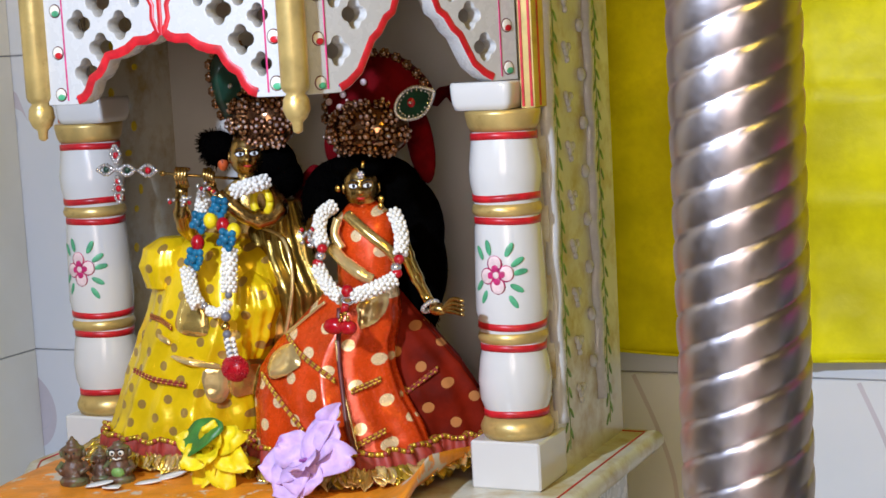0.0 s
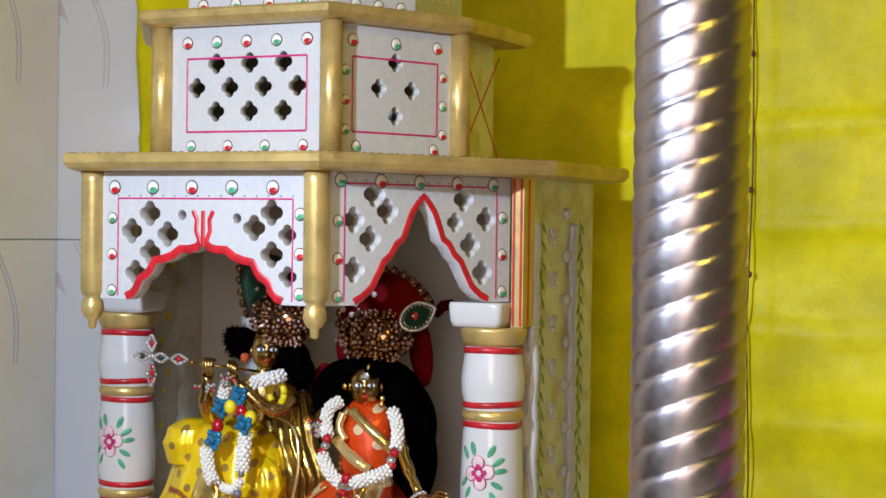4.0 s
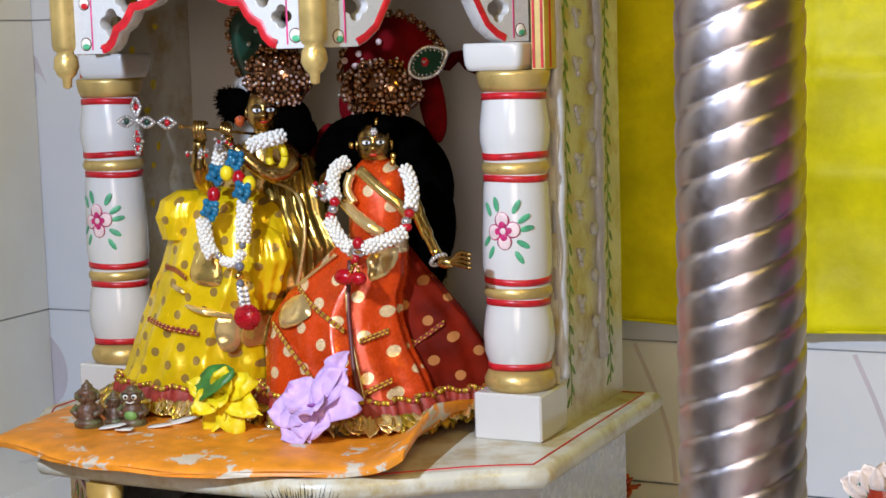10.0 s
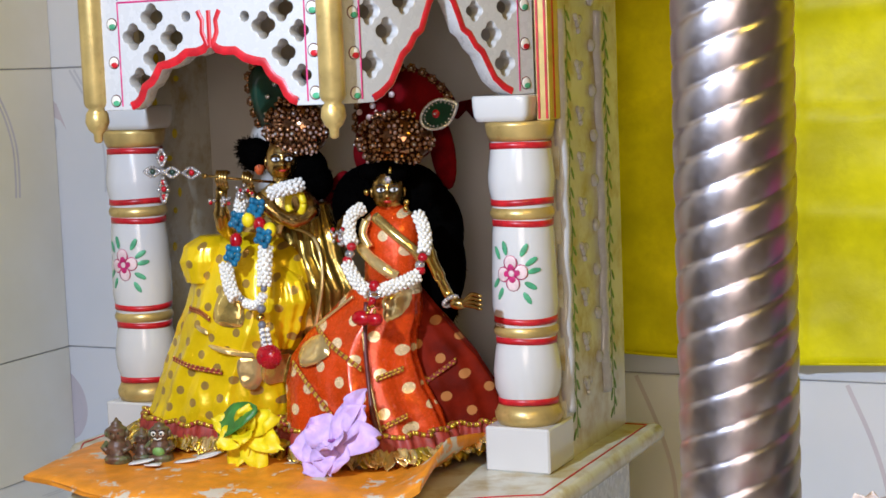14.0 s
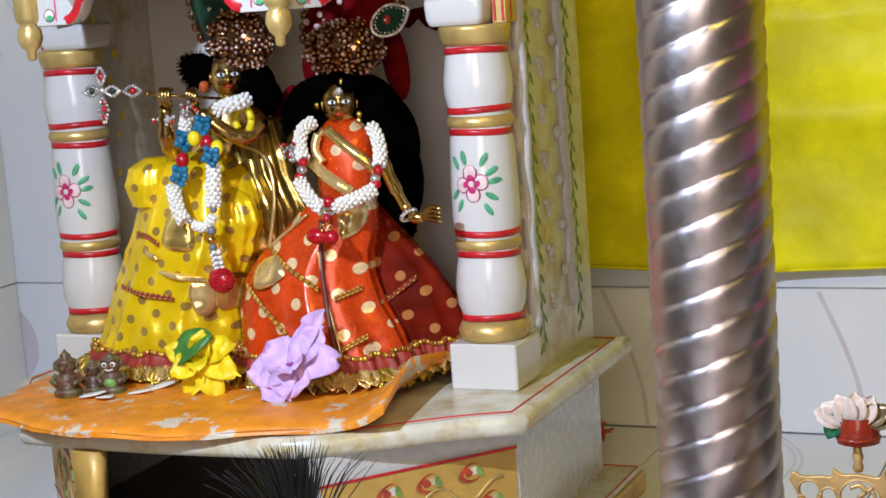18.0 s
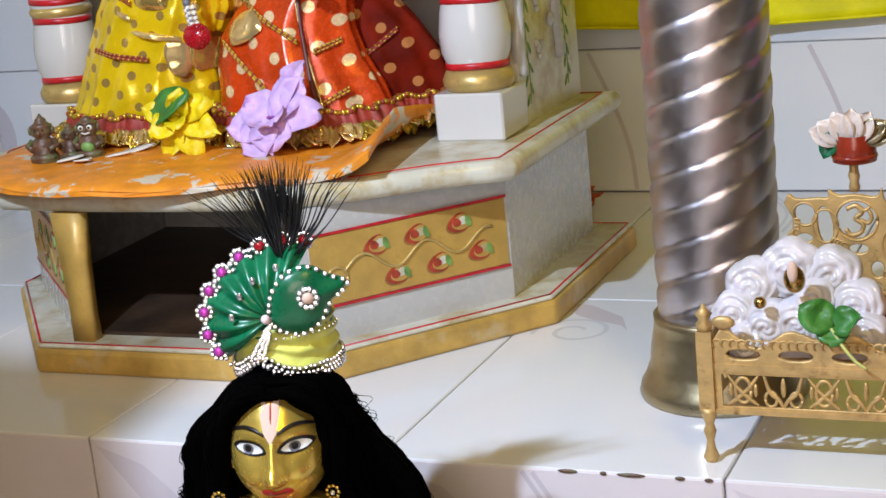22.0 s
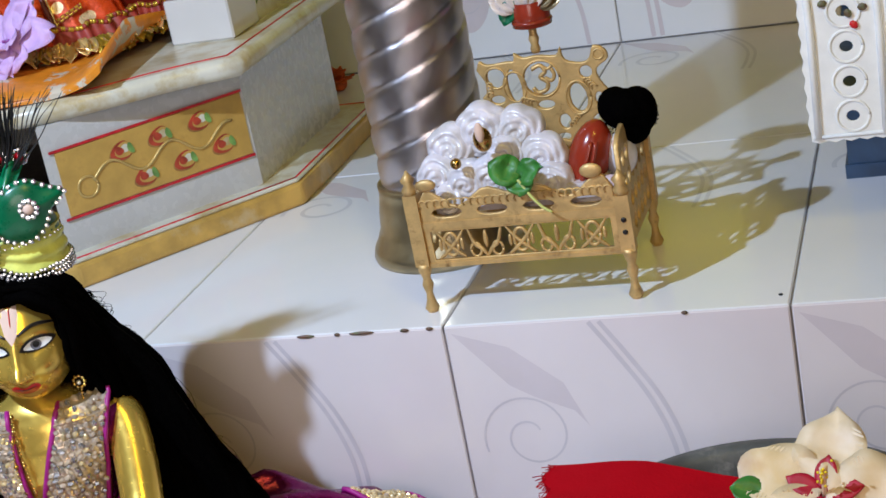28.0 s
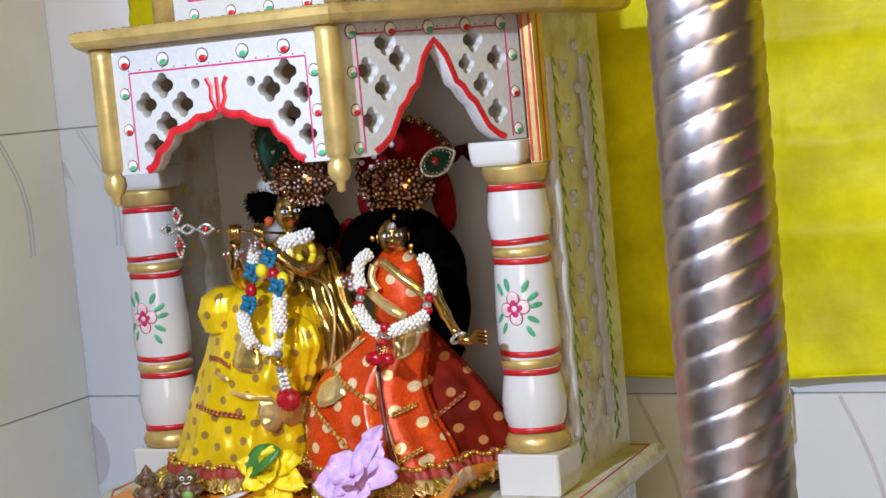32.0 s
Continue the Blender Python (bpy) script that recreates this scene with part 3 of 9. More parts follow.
# base: open in front, with a painted panel on each slanting side
B0, B1 = 0.031, 0.168
BASE = [(-0.118, 0.178), (0.150, 0.178), (0.299, 0.358), (0.299, 0.63), (-0.299, 0.63), (-0.295, 0.358)]
for i in (1, 2, 3, 4, 5):
    base = Maker()
    a, b = Vector(BASE[i]), Vector(BASE[(i + 1) % 6])
    way = (b - a).normalized()
    inn = Vector((-way.y, way.x)) * 0.016
    base.prism([tuple(a), tuple(b), tuple(b + inn - way * 0.010), tuple(a + inn + way * 0.010)], B0, B1, MARBLE)
    base.done("base_wall", shrine)
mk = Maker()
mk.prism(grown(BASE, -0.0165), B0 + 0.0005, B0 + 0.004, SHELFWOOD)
mk.done("base_shelf_floor", shrine, "dark patchy brown floor of the open compartment")
mk = Maker()
mk.loft([[Vector((-0.1075 + sx, 0.176 + sy, z)) for sx, sy in ((-s, -0.006), (s, -0.006), (s, 0.010), (-s, 0.010))] for z, s in ((B0, 0.0125), (0.06, 0.0115), (0.115, 0.0135), (B1, 0.018))], OCHRE)
mk.done("base_leg", shrine, "tapered ochre gold corner leg")


def slant(a, b, z):
    """The frame of a slanting face: x along it, y up, z outwards."""
    a, b = Vector((*a, z)), Vector((*b, z))
    x = (b - a).normalized()
    out = Vector((x.y, -x.x, 0))
    return Matrix.Translation(a) @ Matrix((x, (0, 0, 1), out)).transposed().to_4x4(), (b - a).length


def strawberry(m, x, y, s, panel):
    """A painted strawberry: a pale pointed berry with a red cheek, a green crown and a brown shade below."""
    def lobe(dx, dy, rx, ry, tilt, z, mat):
        out = []
        for i in range(18):
            t = 2 * math.pi * i / 18
            u, v = rx * math.cos(t) * (1 - 0.28 * math.cos(t)), ry * math.sin(t)
            out.append((x + s * (dx + u * math.cos(tilt) - v * math.sin(tilt)), y + s * (dy + u * math.sin(tilt) + v * math.cos(tilt))))
        mk.prism(out, 0.0, z, mat, m)
    mk = Maker()
    lobe(-0.10, -0.12, 1.20, 0.92, 0.25, 0.0004, BROWNPAINT)
    lobe(0.0, 0.0, 1.16, 0.90, 0.25, 0.0007, BERRYPAINT)
    lobe(0.18, 0.04, 0.92, 0.74, 0.25, 0.0010, OCHRE)
    lobe(0.22, 0.14, 0.46, 0.40, 0.30, 0.0013, CREAM)
    lobe(0.80, 0.02, 0.30, 0.58, 0.30, 0.0016, LEAFPAINT)
    lobe(-0.42, 0.10, 0.40, 0.46, 0.9, 0.0016, BERRYPAINT)
    mk.done("painted_strawberry", panel)


for a, b in ((BASE[1], BASE[2]), (BASE[5], BASE[0])):
    m, length = slant(a, b, B0)
    mk = Maker()
    mk.box(0.012, length - 0.004, 0.038, 0.107, 0.0, 0.0016, OCHRE, m)
    panel = mk.done("base_panel", shrine, "ochre gold panel with painted strawberries")
    mk = Maker()
    for y in (0.036, 0.109):
        mk.box(0.006, length - 0.002, y - 0.0014, y + 0.0014, 0.0016, 0.0024, REDPAINT, m)
    mk.done("red_line", panel)
    for x, y in ((0.085, 0.088), (0.130, 0.090), (0.178, 0.092), (0.105, 0.054), (0.152, 0.056), (0.200, 0.059)):
        strawberry(m @ Matrix.Translation((0, 0, 0.0016)), x, y, 0.0108, panel)
    mk = Maker()
    mk.tube([m @ Vector((x, 0.072 + 0.010 * math.sin(2 * math.pi * (x - 0.05) / 0.07), 0.002)) for x in (0.045 + 0.0035 * i for i in range(49))], 0.0017, GOLDPAINT, 6)
    mk.tube([m @ Vector((0.038 + 0.011 * math.cos(t), 0.063 + 0.011 * math.sin(t), 0.002)) for t in (0.3 * i for i in range(22))], 0.0015, GOLDPAINT, 6)
    mk.done("wavy_vine", panel)

# shelf slab with a softly waved edge and a red line
def waved(poly, amp):
    out, n = [], len(poly)
    for i in range(n):
        a, b = Vector(poly[i]), Vector(poly[(i + 1) % n])
        way = (b - a).normalized()
        o = Vector((way.y, -way.x))
        for k in range(10):
            t = k / 10
            out.append(tuple(a + (b - a) * t + o * amp * (math.sin(math.pi * t) if i in (0,) else 0.6 * math.sin(2 * math.pi * t)) * (1 if i in (0, 1, 5) else 0)))
    return out


TOPS = [(-0.190, 0.180), (0.130, 0.180), (0.328, 0.300), (0.328, 0.665), (-0.341, 0.665), (-0.335, 0.366)]
mk = Maker()
mk.loft([[Vector((x, y, z)) for x, y in waved(grown(TOPS, d), 0.008)] for d, z in ((-0.012, 0.166), (0.0, 0.169), (0.004, 0.175), (0.004, 0.182), (0.0, 0.188), (-0.003, 0.190))], CREAM)
mk.done("shelf_slab", shrine, "cream marble shelf with stained waved edge")
mk = Maker()
line = [Vector((x, y, 0.1902)) for x, y in waved(grown(TOPS, -0.013), 0.008)]
mk.tube(line + [line[0]], 0.0011, REDPAINT, 6)
mk.done("shelf_line", shrine, "red painted line along the shelf")

# niche walls
Z0, Z1 = 0.190, 0.746
COLS = ((-0.262, 0.430), (0.254, 0.425))
mk = Maker()
mk.box(-0.262, 0.262, 0.600, 0.625, Z0, Z1, MARBLE_LIT)
mk.done("niche_back", shrine)
for sx in (-1, 1):
    mk = Maker()
    x0, x1 = (0.250, 0.288) if sx > 0 else (-0.288, -0.262)
    mk.box(x0, x1, 0.452, 0.655, Z0, Z1, CREAM)
    wall = mk.done("side_wall", shrine, "cream marble side wall with carved strip and painted vines")
    if sx > 0:
        mk = Maker()
        for y in (0.452, 0.5735):
            mk.loft([[Vector((x1 - 0.004 + dx, y + 0.016 * wy + 0.0025 * math.sin(z * 88 + y * 40), z)) for dx, wy in ((0, 0), (0.010, 0.05), (0.012, 0.5), (0.010, 0.95), (0, 1))] for z in (0.245 + 0.45 * i / 60 for i in range(61))], MARBLE)
        mk.done("carved_border", wall, "white raised border with a waved edge")
        for k in range(9):
            mk = Maker()
            z = 0.265 + 0.052 * k
            y = 0.520
            for d, s in (((0, 0), 0.0055), ((0.008, 0.004), 0.004), ((-0.006, 0.006), 0.004), ((0.002, -0.009), 0.0035)):
                mk.ball((x1 + 0.001, y + d[0], z + d[1]), (0.0035, s, s * 1.15), MARBLE, 10, 6)
            mk.done("carved_flower", wall)
            mk = Maker()
            mk.ball((x1 + 0.002, 0.560, z + 0.026), (0.005, 0.0065, 0.0075), MARBLE, 10, 6)
            mk.done("carved_bud", wall)
        mk = Maker()
        rnd = random.Random(4)
        for y in (0.485, 0.612):
            for k in range(44):
                z = 0.215 + 0.011 * k
                s = 1 if k % 2 else -1
                c = Vector((x1 + 0.0004, y + s * 0.006 + rnd.uniform(-0.002, 0.002), z))
                mk.ball(c, (0.0007, 0.0028, 0.0085), LEAFPAINT, 8, 5, Matrix.Rotation(s * 0.6 + rnd.uniform(-0.2, 0.2), 4, "X"))
            mk.tube([(x1, y + 0.002 * math.sin(60 * z), z) for z in (0.21 + 0.49 * i / 40 for i in range(41))], 0.0007, LEAFPAINT, 5)
        mk.done("painted_vine", wall, "green painted leaf vine")["kind"] = "stuff"
rnd = random.Random(9)
for k in range(16):
    mk = Maker()
    z = 0.30 + 0.024 * k + rnd.uniform(-0.006, 0.006)
    mk.ball((-0.262, 0.50 + 0.03 * math.sin(k * 1.9) + rnd.uniform(-0.012, 0.012), z), (0.0008, 0.0075 * rnd.uniform(0.5, 1), 0.006 * rnd.uniform(0.6, 1.1)), YELLOWPETAL, 10, 6)
    mk.done("yellow_dot", shrine, "yellow painted dot")
mk = Maker()
arch = [(0.105 + 0.088 * math.cos(t), 0.50 + 0.085 * math.sin(t)) for t in (math.pi * 1.3 * i / 40 - 0.5 for i in range(41))]
mk.tube([(x, 0.5985, z + 0.006 * math.sin(9 * x * 20)) for x, z in arch], 0.008, REDVELVET, 6)
mk.done("painted_arch", shrine, "dark red painted arch on the niche back")


# columns
def flower_paint(mk, c, r, s):
    """A pink five-petal flower with green leaves, painted on the front of a round shaft."""
    def spot(dx, dz, rx, rz, mat, lift, tilt=0.0):
        x = dx
        y = -math.sqrt(max(1e-6, r * r - x * x)) - lift
        turn = Matrix.Rotation(math.atan2(x, math.sqrt(max(1e-6, r * r - x * x))), 4, "Z") @ Matrix.Rotation(tilt, 4, "Y")
        mk.ball((c[0] + x, c[1] + y, c[2] + dz), (rx, 0.0006, rz), mat, 12, 6, turn)
    for dx, dz, tilt in ((-0.016, 0.019, -0.5), (-0.007, 0.024, -0.2), (0.012, 0.022, 0.5), (0.018, 0.011, 1.0), (0.017, -0.012, 2.1), (0.014, -0.024, 2.6), (-0.013, -0.020, 0.5), (-0.018, -0.010, 0.8), (0.020, 0.002, 1.4)):
        spot(dx * s, dz * s, 0.0028 * s, 0.0070 * s, GREENPAINT, 0.0002, tilt)
    for k in range(4):
        a = math.pi / 2 + 2 * math.pi * k / 4 + 0.12
        spot(0.0088 * s * math.cos(a), 0.0098 * s * math.sin(a), 0.0072 * s, 0.0076 * s, PINKPAINT, 0.0005)
        spot(0.0093 * s * math.cos(a), 0.0103 * s * math.sin(a), 0.0063 * s, 0.0067 * s, PETALPAINT, 0.0008)
        spot(0.0050 * s * math.cos(a), 0.0056 * s * math.sin(a), 0.0036 * s, 0.0038 * s, PINKPAINT, 0.0011)
    spot(0, 0, 0.0030 * s, 0.0030 * s, PETALPAINT, 0.0016)


for (x, y), rs in zip(COLS, (1.0, 1.0)):
    col = new("column")
    col.parent, col.location = shrine, (x, y, 0)
    col["label"] = "turned white marble column with gold rings and red bands"
    bevelled(rect(-0.038, 0.038, -0.038, 0.038), 0.190, 0.240, MARBLE_LIT, "column_plinth", col, 0.002, 1)
    mk = Maker()
    mk.lathe([(0.031, 0.262), (0.0325, 0.268), (0.0368, 0.280), (0.0380, 0.300), (0.0352, 0.322), (0.0330, 0.332), (0.0346, 0.358), (0.0368, 0.372), (0.0362, 0.406), (0.0342, 0.455), (0.0328, 0.463), (0.0338, 0.489), (0.0366, 0.503), (0.0370, 0.516), (0.0344, 0.536), (0.0332, 0.546), (0.032, 0.554)], MARBLE_LIT, 48)
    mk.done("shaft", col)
    for a, b, r in ((0.240, 0.263, 0.0375), (0.338, 0.353, 0.0358), (0.468, 0.483, 0.0356), (0.554, 0.575, 0.0385)):
        mk = Maker()
        d = b - a
        mk.lathe([(r - 0.003, a), (r, a + 0.25 * d), (r + 0.0006, a + 0.5 * d), (r - (0.003 if a > 0.3 else 0.005), b)] if a < 0.5 else [(r - 0.005, a), (r - 0.002, a + 0.3 * d), (r, a + 0.8 * d), (r, b)], GOLDPAINT, 40)
        mk.done("gold_ring", col, "gold painted ring")
    for z, r in ((0.2665, 0.0338), (0.3345, 0.0340), (0.3570, 0.0354), (0.4640, 0.0339), (0.4875, 0.0348), (0.5490, 0.0342)):
        mk = Maker()
        rnd = random.Random(int(z * 1e4))
        ph = rnd.uniform(0, 6)
        rows = [[Vector((rr * math.cos(t), rr * math.sin(t), z + dz + 0.0008 * math.sin(2 * t + ph))) for t in (2 * math.pi * i / 40 for i in range(40))] for rr, dz in ((r - 0.003, -0.0036), (r, -0.0034), (r, 0.0034), (r - 0.003, 0.0036))]
        mk.loft(rows, REDPAINT)
        mk.done("red_band", col, "red painted band")
    mk = Maker()
    flower_paint(mk, (0, 0, 0.411), 0.0362, 1.15)
    mk.done("painted_flower", col, "pink painted flower with green leaves")

# canopy: pierced arch panels between hanging posts
DROP_L, DROP_R = (-0.131, 0.185), (0.155, 0.185)
FACES = [(DROP_L, DROP_R, "cusp"), (DROP_R, (0.2757, 0.430), "point"), ((-0.2757, 0.430), DROP_L, "point")]
P0 = 0.604


def arch_line(kind, w):
    if kind == "cusp":
        half = [(0.099, 0), (0.091, 0.003), (0.084, 0.010), (0.079, 0.021), (0.071, 0.025), (0.065, 0.032), (0.060, 0.041), (0.050, 0.042), (0.038, 0.046), (0.028, 0.053), (0.016, 0.053), (0.006, 0.056), (0.0, 0.063)]
        cx = w * 0.51
    else:
        half = [(0.091, 0), (0.080, 0.005), (0.066, 0.016), (0.056, 0.033), (0.050, 0.044), (0.041, 0.051), (0.033, 0.063), (0.024, 0.069), (0.018, 0.084), (0.012, 0.098), (0.005, 0.107), (0.0, 0.114)]
        cx = w * 0.52
    return [(cx - x, y) for x, y in half] + [(cx + x, y) for x, y in half[-2::-1]]


def shell(panel, m, x, y, s, colour):
    """A painted shell spot with a dark rim."""
    mk = Maker()
    t = m.to_3x3().to_4x4()
    mk.ball(m @ Vector((x, y, 0.0)), (s, s, 0.0010), DARKPAINT, 14, 6, t)
    mk.ball(m @ Vector((x, y, 0.0006)), (s * 0.86, s * 0.86, 0.0010), WHITEPAINT, 14, 6, t)
    mk.ball(m @ Vector((x + 0.15 * s, y - 0.35 * s, 0.0011)), (s * 0.66, s * 0.48, 0.0009), colour, 12, 6, t)
    mk.done("painted_shell", panel)


def stroke(mk, m, pts, w, mat, lift=0.0006):
    """A painted brush line as a low raised band."""
    pts = [Vector((*p, 0)) for p in pts]
    rows = []
    for i, p in enumerate(pts):
        way = (pts[min(i + 1, len(pts) - 1)] - pts[max(i - 1, 0)]).normalized()
        s = Vector((-way.y, way.x, 0)) * w / 2
        rows.append([m @ (p + s), m @ (p + s * 0.6 + Vector((0, 0, lift))), m @ (p - s * 0.6 + Vector((0, 0, lift))), m @ (p - s)])
    mk.grid(rows, mat)


for a, b, kind in FACES:
    m, w = slant(a, b, P0)
    h = Z1 - P0
    thick = 0.019
    e0, e1 = 0.010, w - 0.010 if kind == "cusp" else w - 0.006
    line = arch_line(kind, w)
    out = [(e0, 0.0)] + line + [(e1, 0.0), (e1, h), (e0, h)]
    cx = w * 0.51 if kind == "cusp" else w * 0.52
    foils = (((0.076, 0.0955), (0.052, 0.076), (0.0995, 0.073), (0.0765, 0.053), (0.0575, 0.030), (0.210, 0.081), (0.2315, 0.0975), (0.232, 0.053), (0.251, 0.074), (0.252, 0.030)) if kind == "cusp" else
             ((0.048, 0.091), (0.0925, 0.101), (0.070, 0.071), (0.049, 0.038), (0.075, 0.119), (0.198, 0.116), (0.231, 0.094), (0.208, 0.065), (0.226, 0.034), (0.186, 0.090)))
    holes = [quatrefoil(x, y, 0.0112 if x in (0.251, 0.252, 0.186) else 0.0140) for x, y in foils]
    if kind == "cusp":
        holes += [circle(0.1184, 0.094, 0.0055), circle(0.1885, 0.091, 0.0055)]
    face = pierced("arch_panel", out, holes, thick, MARBLE, shrine, m @ Matrix.Translation((0, 0, -thick / 2)), "white marble arch panel pierced with quatrefoils")
    f0 = Matrix.Translation((0, 0, thick / 2))
    mk = Maker()
    edge = []
    for i, (x, y) in enumerate(line):
        p, q = Vector(line[max(0, i - 1)]), Vector(line[min(len(line) - 1, i + 1)])
        way = (q - p).normalized()
        edge.append((x - way.y * 0.0045, y + way.x * 0.0045))
    stroke(mk, f0, edge, 0.0090 if kind == "cusp" else 0.0078, REDPAINT, 0.0009)
    if kind == "cusp":
        ty = 0.067
        for pts in ([(cx, ty - 0.006), (cx, ty + 0.032)], [(cx - 0.003, ty - 0.004), (cx - 0.009, ty + 0.010), (cx - 0.008, ty + 0.022), (cx - 0.013, ty + 0.032)], [(cx + 0.003, ty - 0.004), (cx + 0.009, ty + 0.010), (cx + 0.008, ty + 0.022), (cx + 0.013, ty + 0.032)]):
            stroke(mk, f0, pts, 0.0055, REDPAINT, 0.0010)
    mk.done("red_arch_line", face, "red painted arch edge")
    mk = Maker()
    le, re, ty = (0.034, 0.258, h - 0.030) if kind == "cusp" else (0.036, 0.246, h - 0.012)
    for pts in ([(le, 0.004), (le, ty)], [(re, 0.004), (re, ty)], [(le, ty), (re, ty)]):
        stroke(mk, f0, pts, 0.0020, PINKPAINT)
    mk.done("crimson_frame_line", face)
    mk = Maker()
    rnd = random.Random(3)
    for q, r in zip(line, line[1:]):
        for t in (0.2, 0.7):
            x, y = q[0] + (r[0] - q[0]) * t, q[1] + (r[1] - q[1]) * t
            s = 0.0062 if x < cx else -0.0062
            mk.ball((x - s * 0.75, y + 0.0052, thick / 2), (0.0014, 0.0011, 0.0005), BLUEPAINT, 6, 4)
    for k in range(16):
        mk.ball((le + (re - le) * k / 15, ty + 0.003, thick / 2), (0.0012, 0.0011, 0.0005), BLUEPAINT, 6, 4)
    mk.done("blue_dots", face)["kind"] = "stuff"
    sy = h - 0.018 if kind == "cusp" else h - 0.009
    for k in range(5):
        shell(face, f0, le - 0.005 + (re - 0.020 - le if kind == "cusp" else re - le) * k / 4, sy, 0.0082, (REDPAINT, GREENPAINT)[(k + (kind == "point")) % 2])
    for k in range(3):
        shell(face, f0, le - 0.008, 0.010 + 0.040 * k, 0.0068, (GREENPAINT, REDPAINT, GREENPAINT)[k])
        shell(face, f0, re + 0.009, 0.012 + 0.042 * k, 0.0072, (GREENPAINT, REDPAINT, GREENPAINT)[k])

for x, y in (DROP_L, DROP_R):
    mk = Maker()
    mk.lathe([(0.0015, 0.570), (0.0045, 0.572), (0.0050, 0.580), (0.0095, 0.584), (0.0128, 0.592), (0.0118, 0.601), (0.0085, 0.606), (0.0118, 0.609), (0.0132, 0.613), (0.0132, 0.735), (0.0140, 0.746)], GOLDPAINT, 28, Matrix.Translation((x, y, 0)))
    mk.done("pendant_post", shrine, "gold painted hanging post with turned tip")
for (x, y), s in zip(COLS, (-1, 1)):
    mk = Maker()
    rings = []
    for z, k in ((0.5752, 0.0270), (0.5758, 0.0300), (0.582, 0.0325), (0.592, 0.0335), (0.600, 0.0338), (0.6035, 0.0330)):
        rings.append([Vector((x - s * 0.011 + k * math.copysign(abs(math.cos(a)) ** 0.28, math.cos(a)), y - 0.004 + 0.9 * k * math.copysign(abs(math.sin(a)) ** 0.28, math.sin(a)), z)) for a in (2 * math.pi * (i + 0.5) / 48 for i in range(48))])
    mk.loft(rings, MARBLE_LIT)
    mk.done("column_capital", shrine, "white marble capital block")
    mk = Maker()
    mk.box(*sorted((x + s * 0.0235, x + s * 0.038)), y - 0.006, y + 0.026, 0.5755, Z1, GOLDPAINT)
    post = mk.done("corner_post", shrine, "gold painted corner post with red stripes")
    mk = Maker()
    for dx in (0.0262, 0.0352):
        mk.box(s * dx + x - 0.0012, s * dx + x + 0.0012, y - 0.0075, y - 0.0055, 0.577, Z1 - 0.002, REDPAINT)
    mk.box(x + s * 0.0377 - 0.0012, x + s * 0.0377 + 0.0012, y + 0.008, y + 0.0108, 0.577, Z1 - 0.002, REDPAINT)
    mk.done("red_stripe", post)

# roofs and upper storeys
ROOF = [(-0.146, 0.150), (0.178, 0.150), (0.332, 0.42), (0.332, 0.665), (-0.322, 0.665), (-0.315, 0.42)]
def roof_slab(poly, z0, z1, name):
    mk = Maker()
    d = z1 - z0
    mk.loft([[Vector((*p, z)) for p in grown(poly, g)] for g, z in ((-0.012, z0), (-0.004, z0 + 0.15 * d), (0.0, z0 + 0.45 * d), (0.0, z1 - 0.15 * d), (-0.002, z1))], GOLDPAINT, smooth=False)
    return mk.done(name, shrine, "worn gold painted roof slab with sloping edge")


roof_slab(ROOF, 0.746, 0.765, "lower_roof")
mk = Maker()
rnd = random.Random(5)
for i in (5, 0, 1):
    a, b = Vector(grown(ROOF, -0.004)[i]), Vector(grown(ROOF, -0.004)[(i + 1) % 6])
    for k in range(30):
        p = a.lerp(b, (k + rnd.random() * 0.5) / 30)
        mk.ball((p.x, p.y, 0.7652), (0.0030, 0.0012, 0.0006), DARKPAINT, 6, 4, Matrix.Rotation(rnd.uniform(-0.8, 0.8), 4, "Z"))
mk.done("roof_marks", shrine, "small dark brush marks along the roof edge")

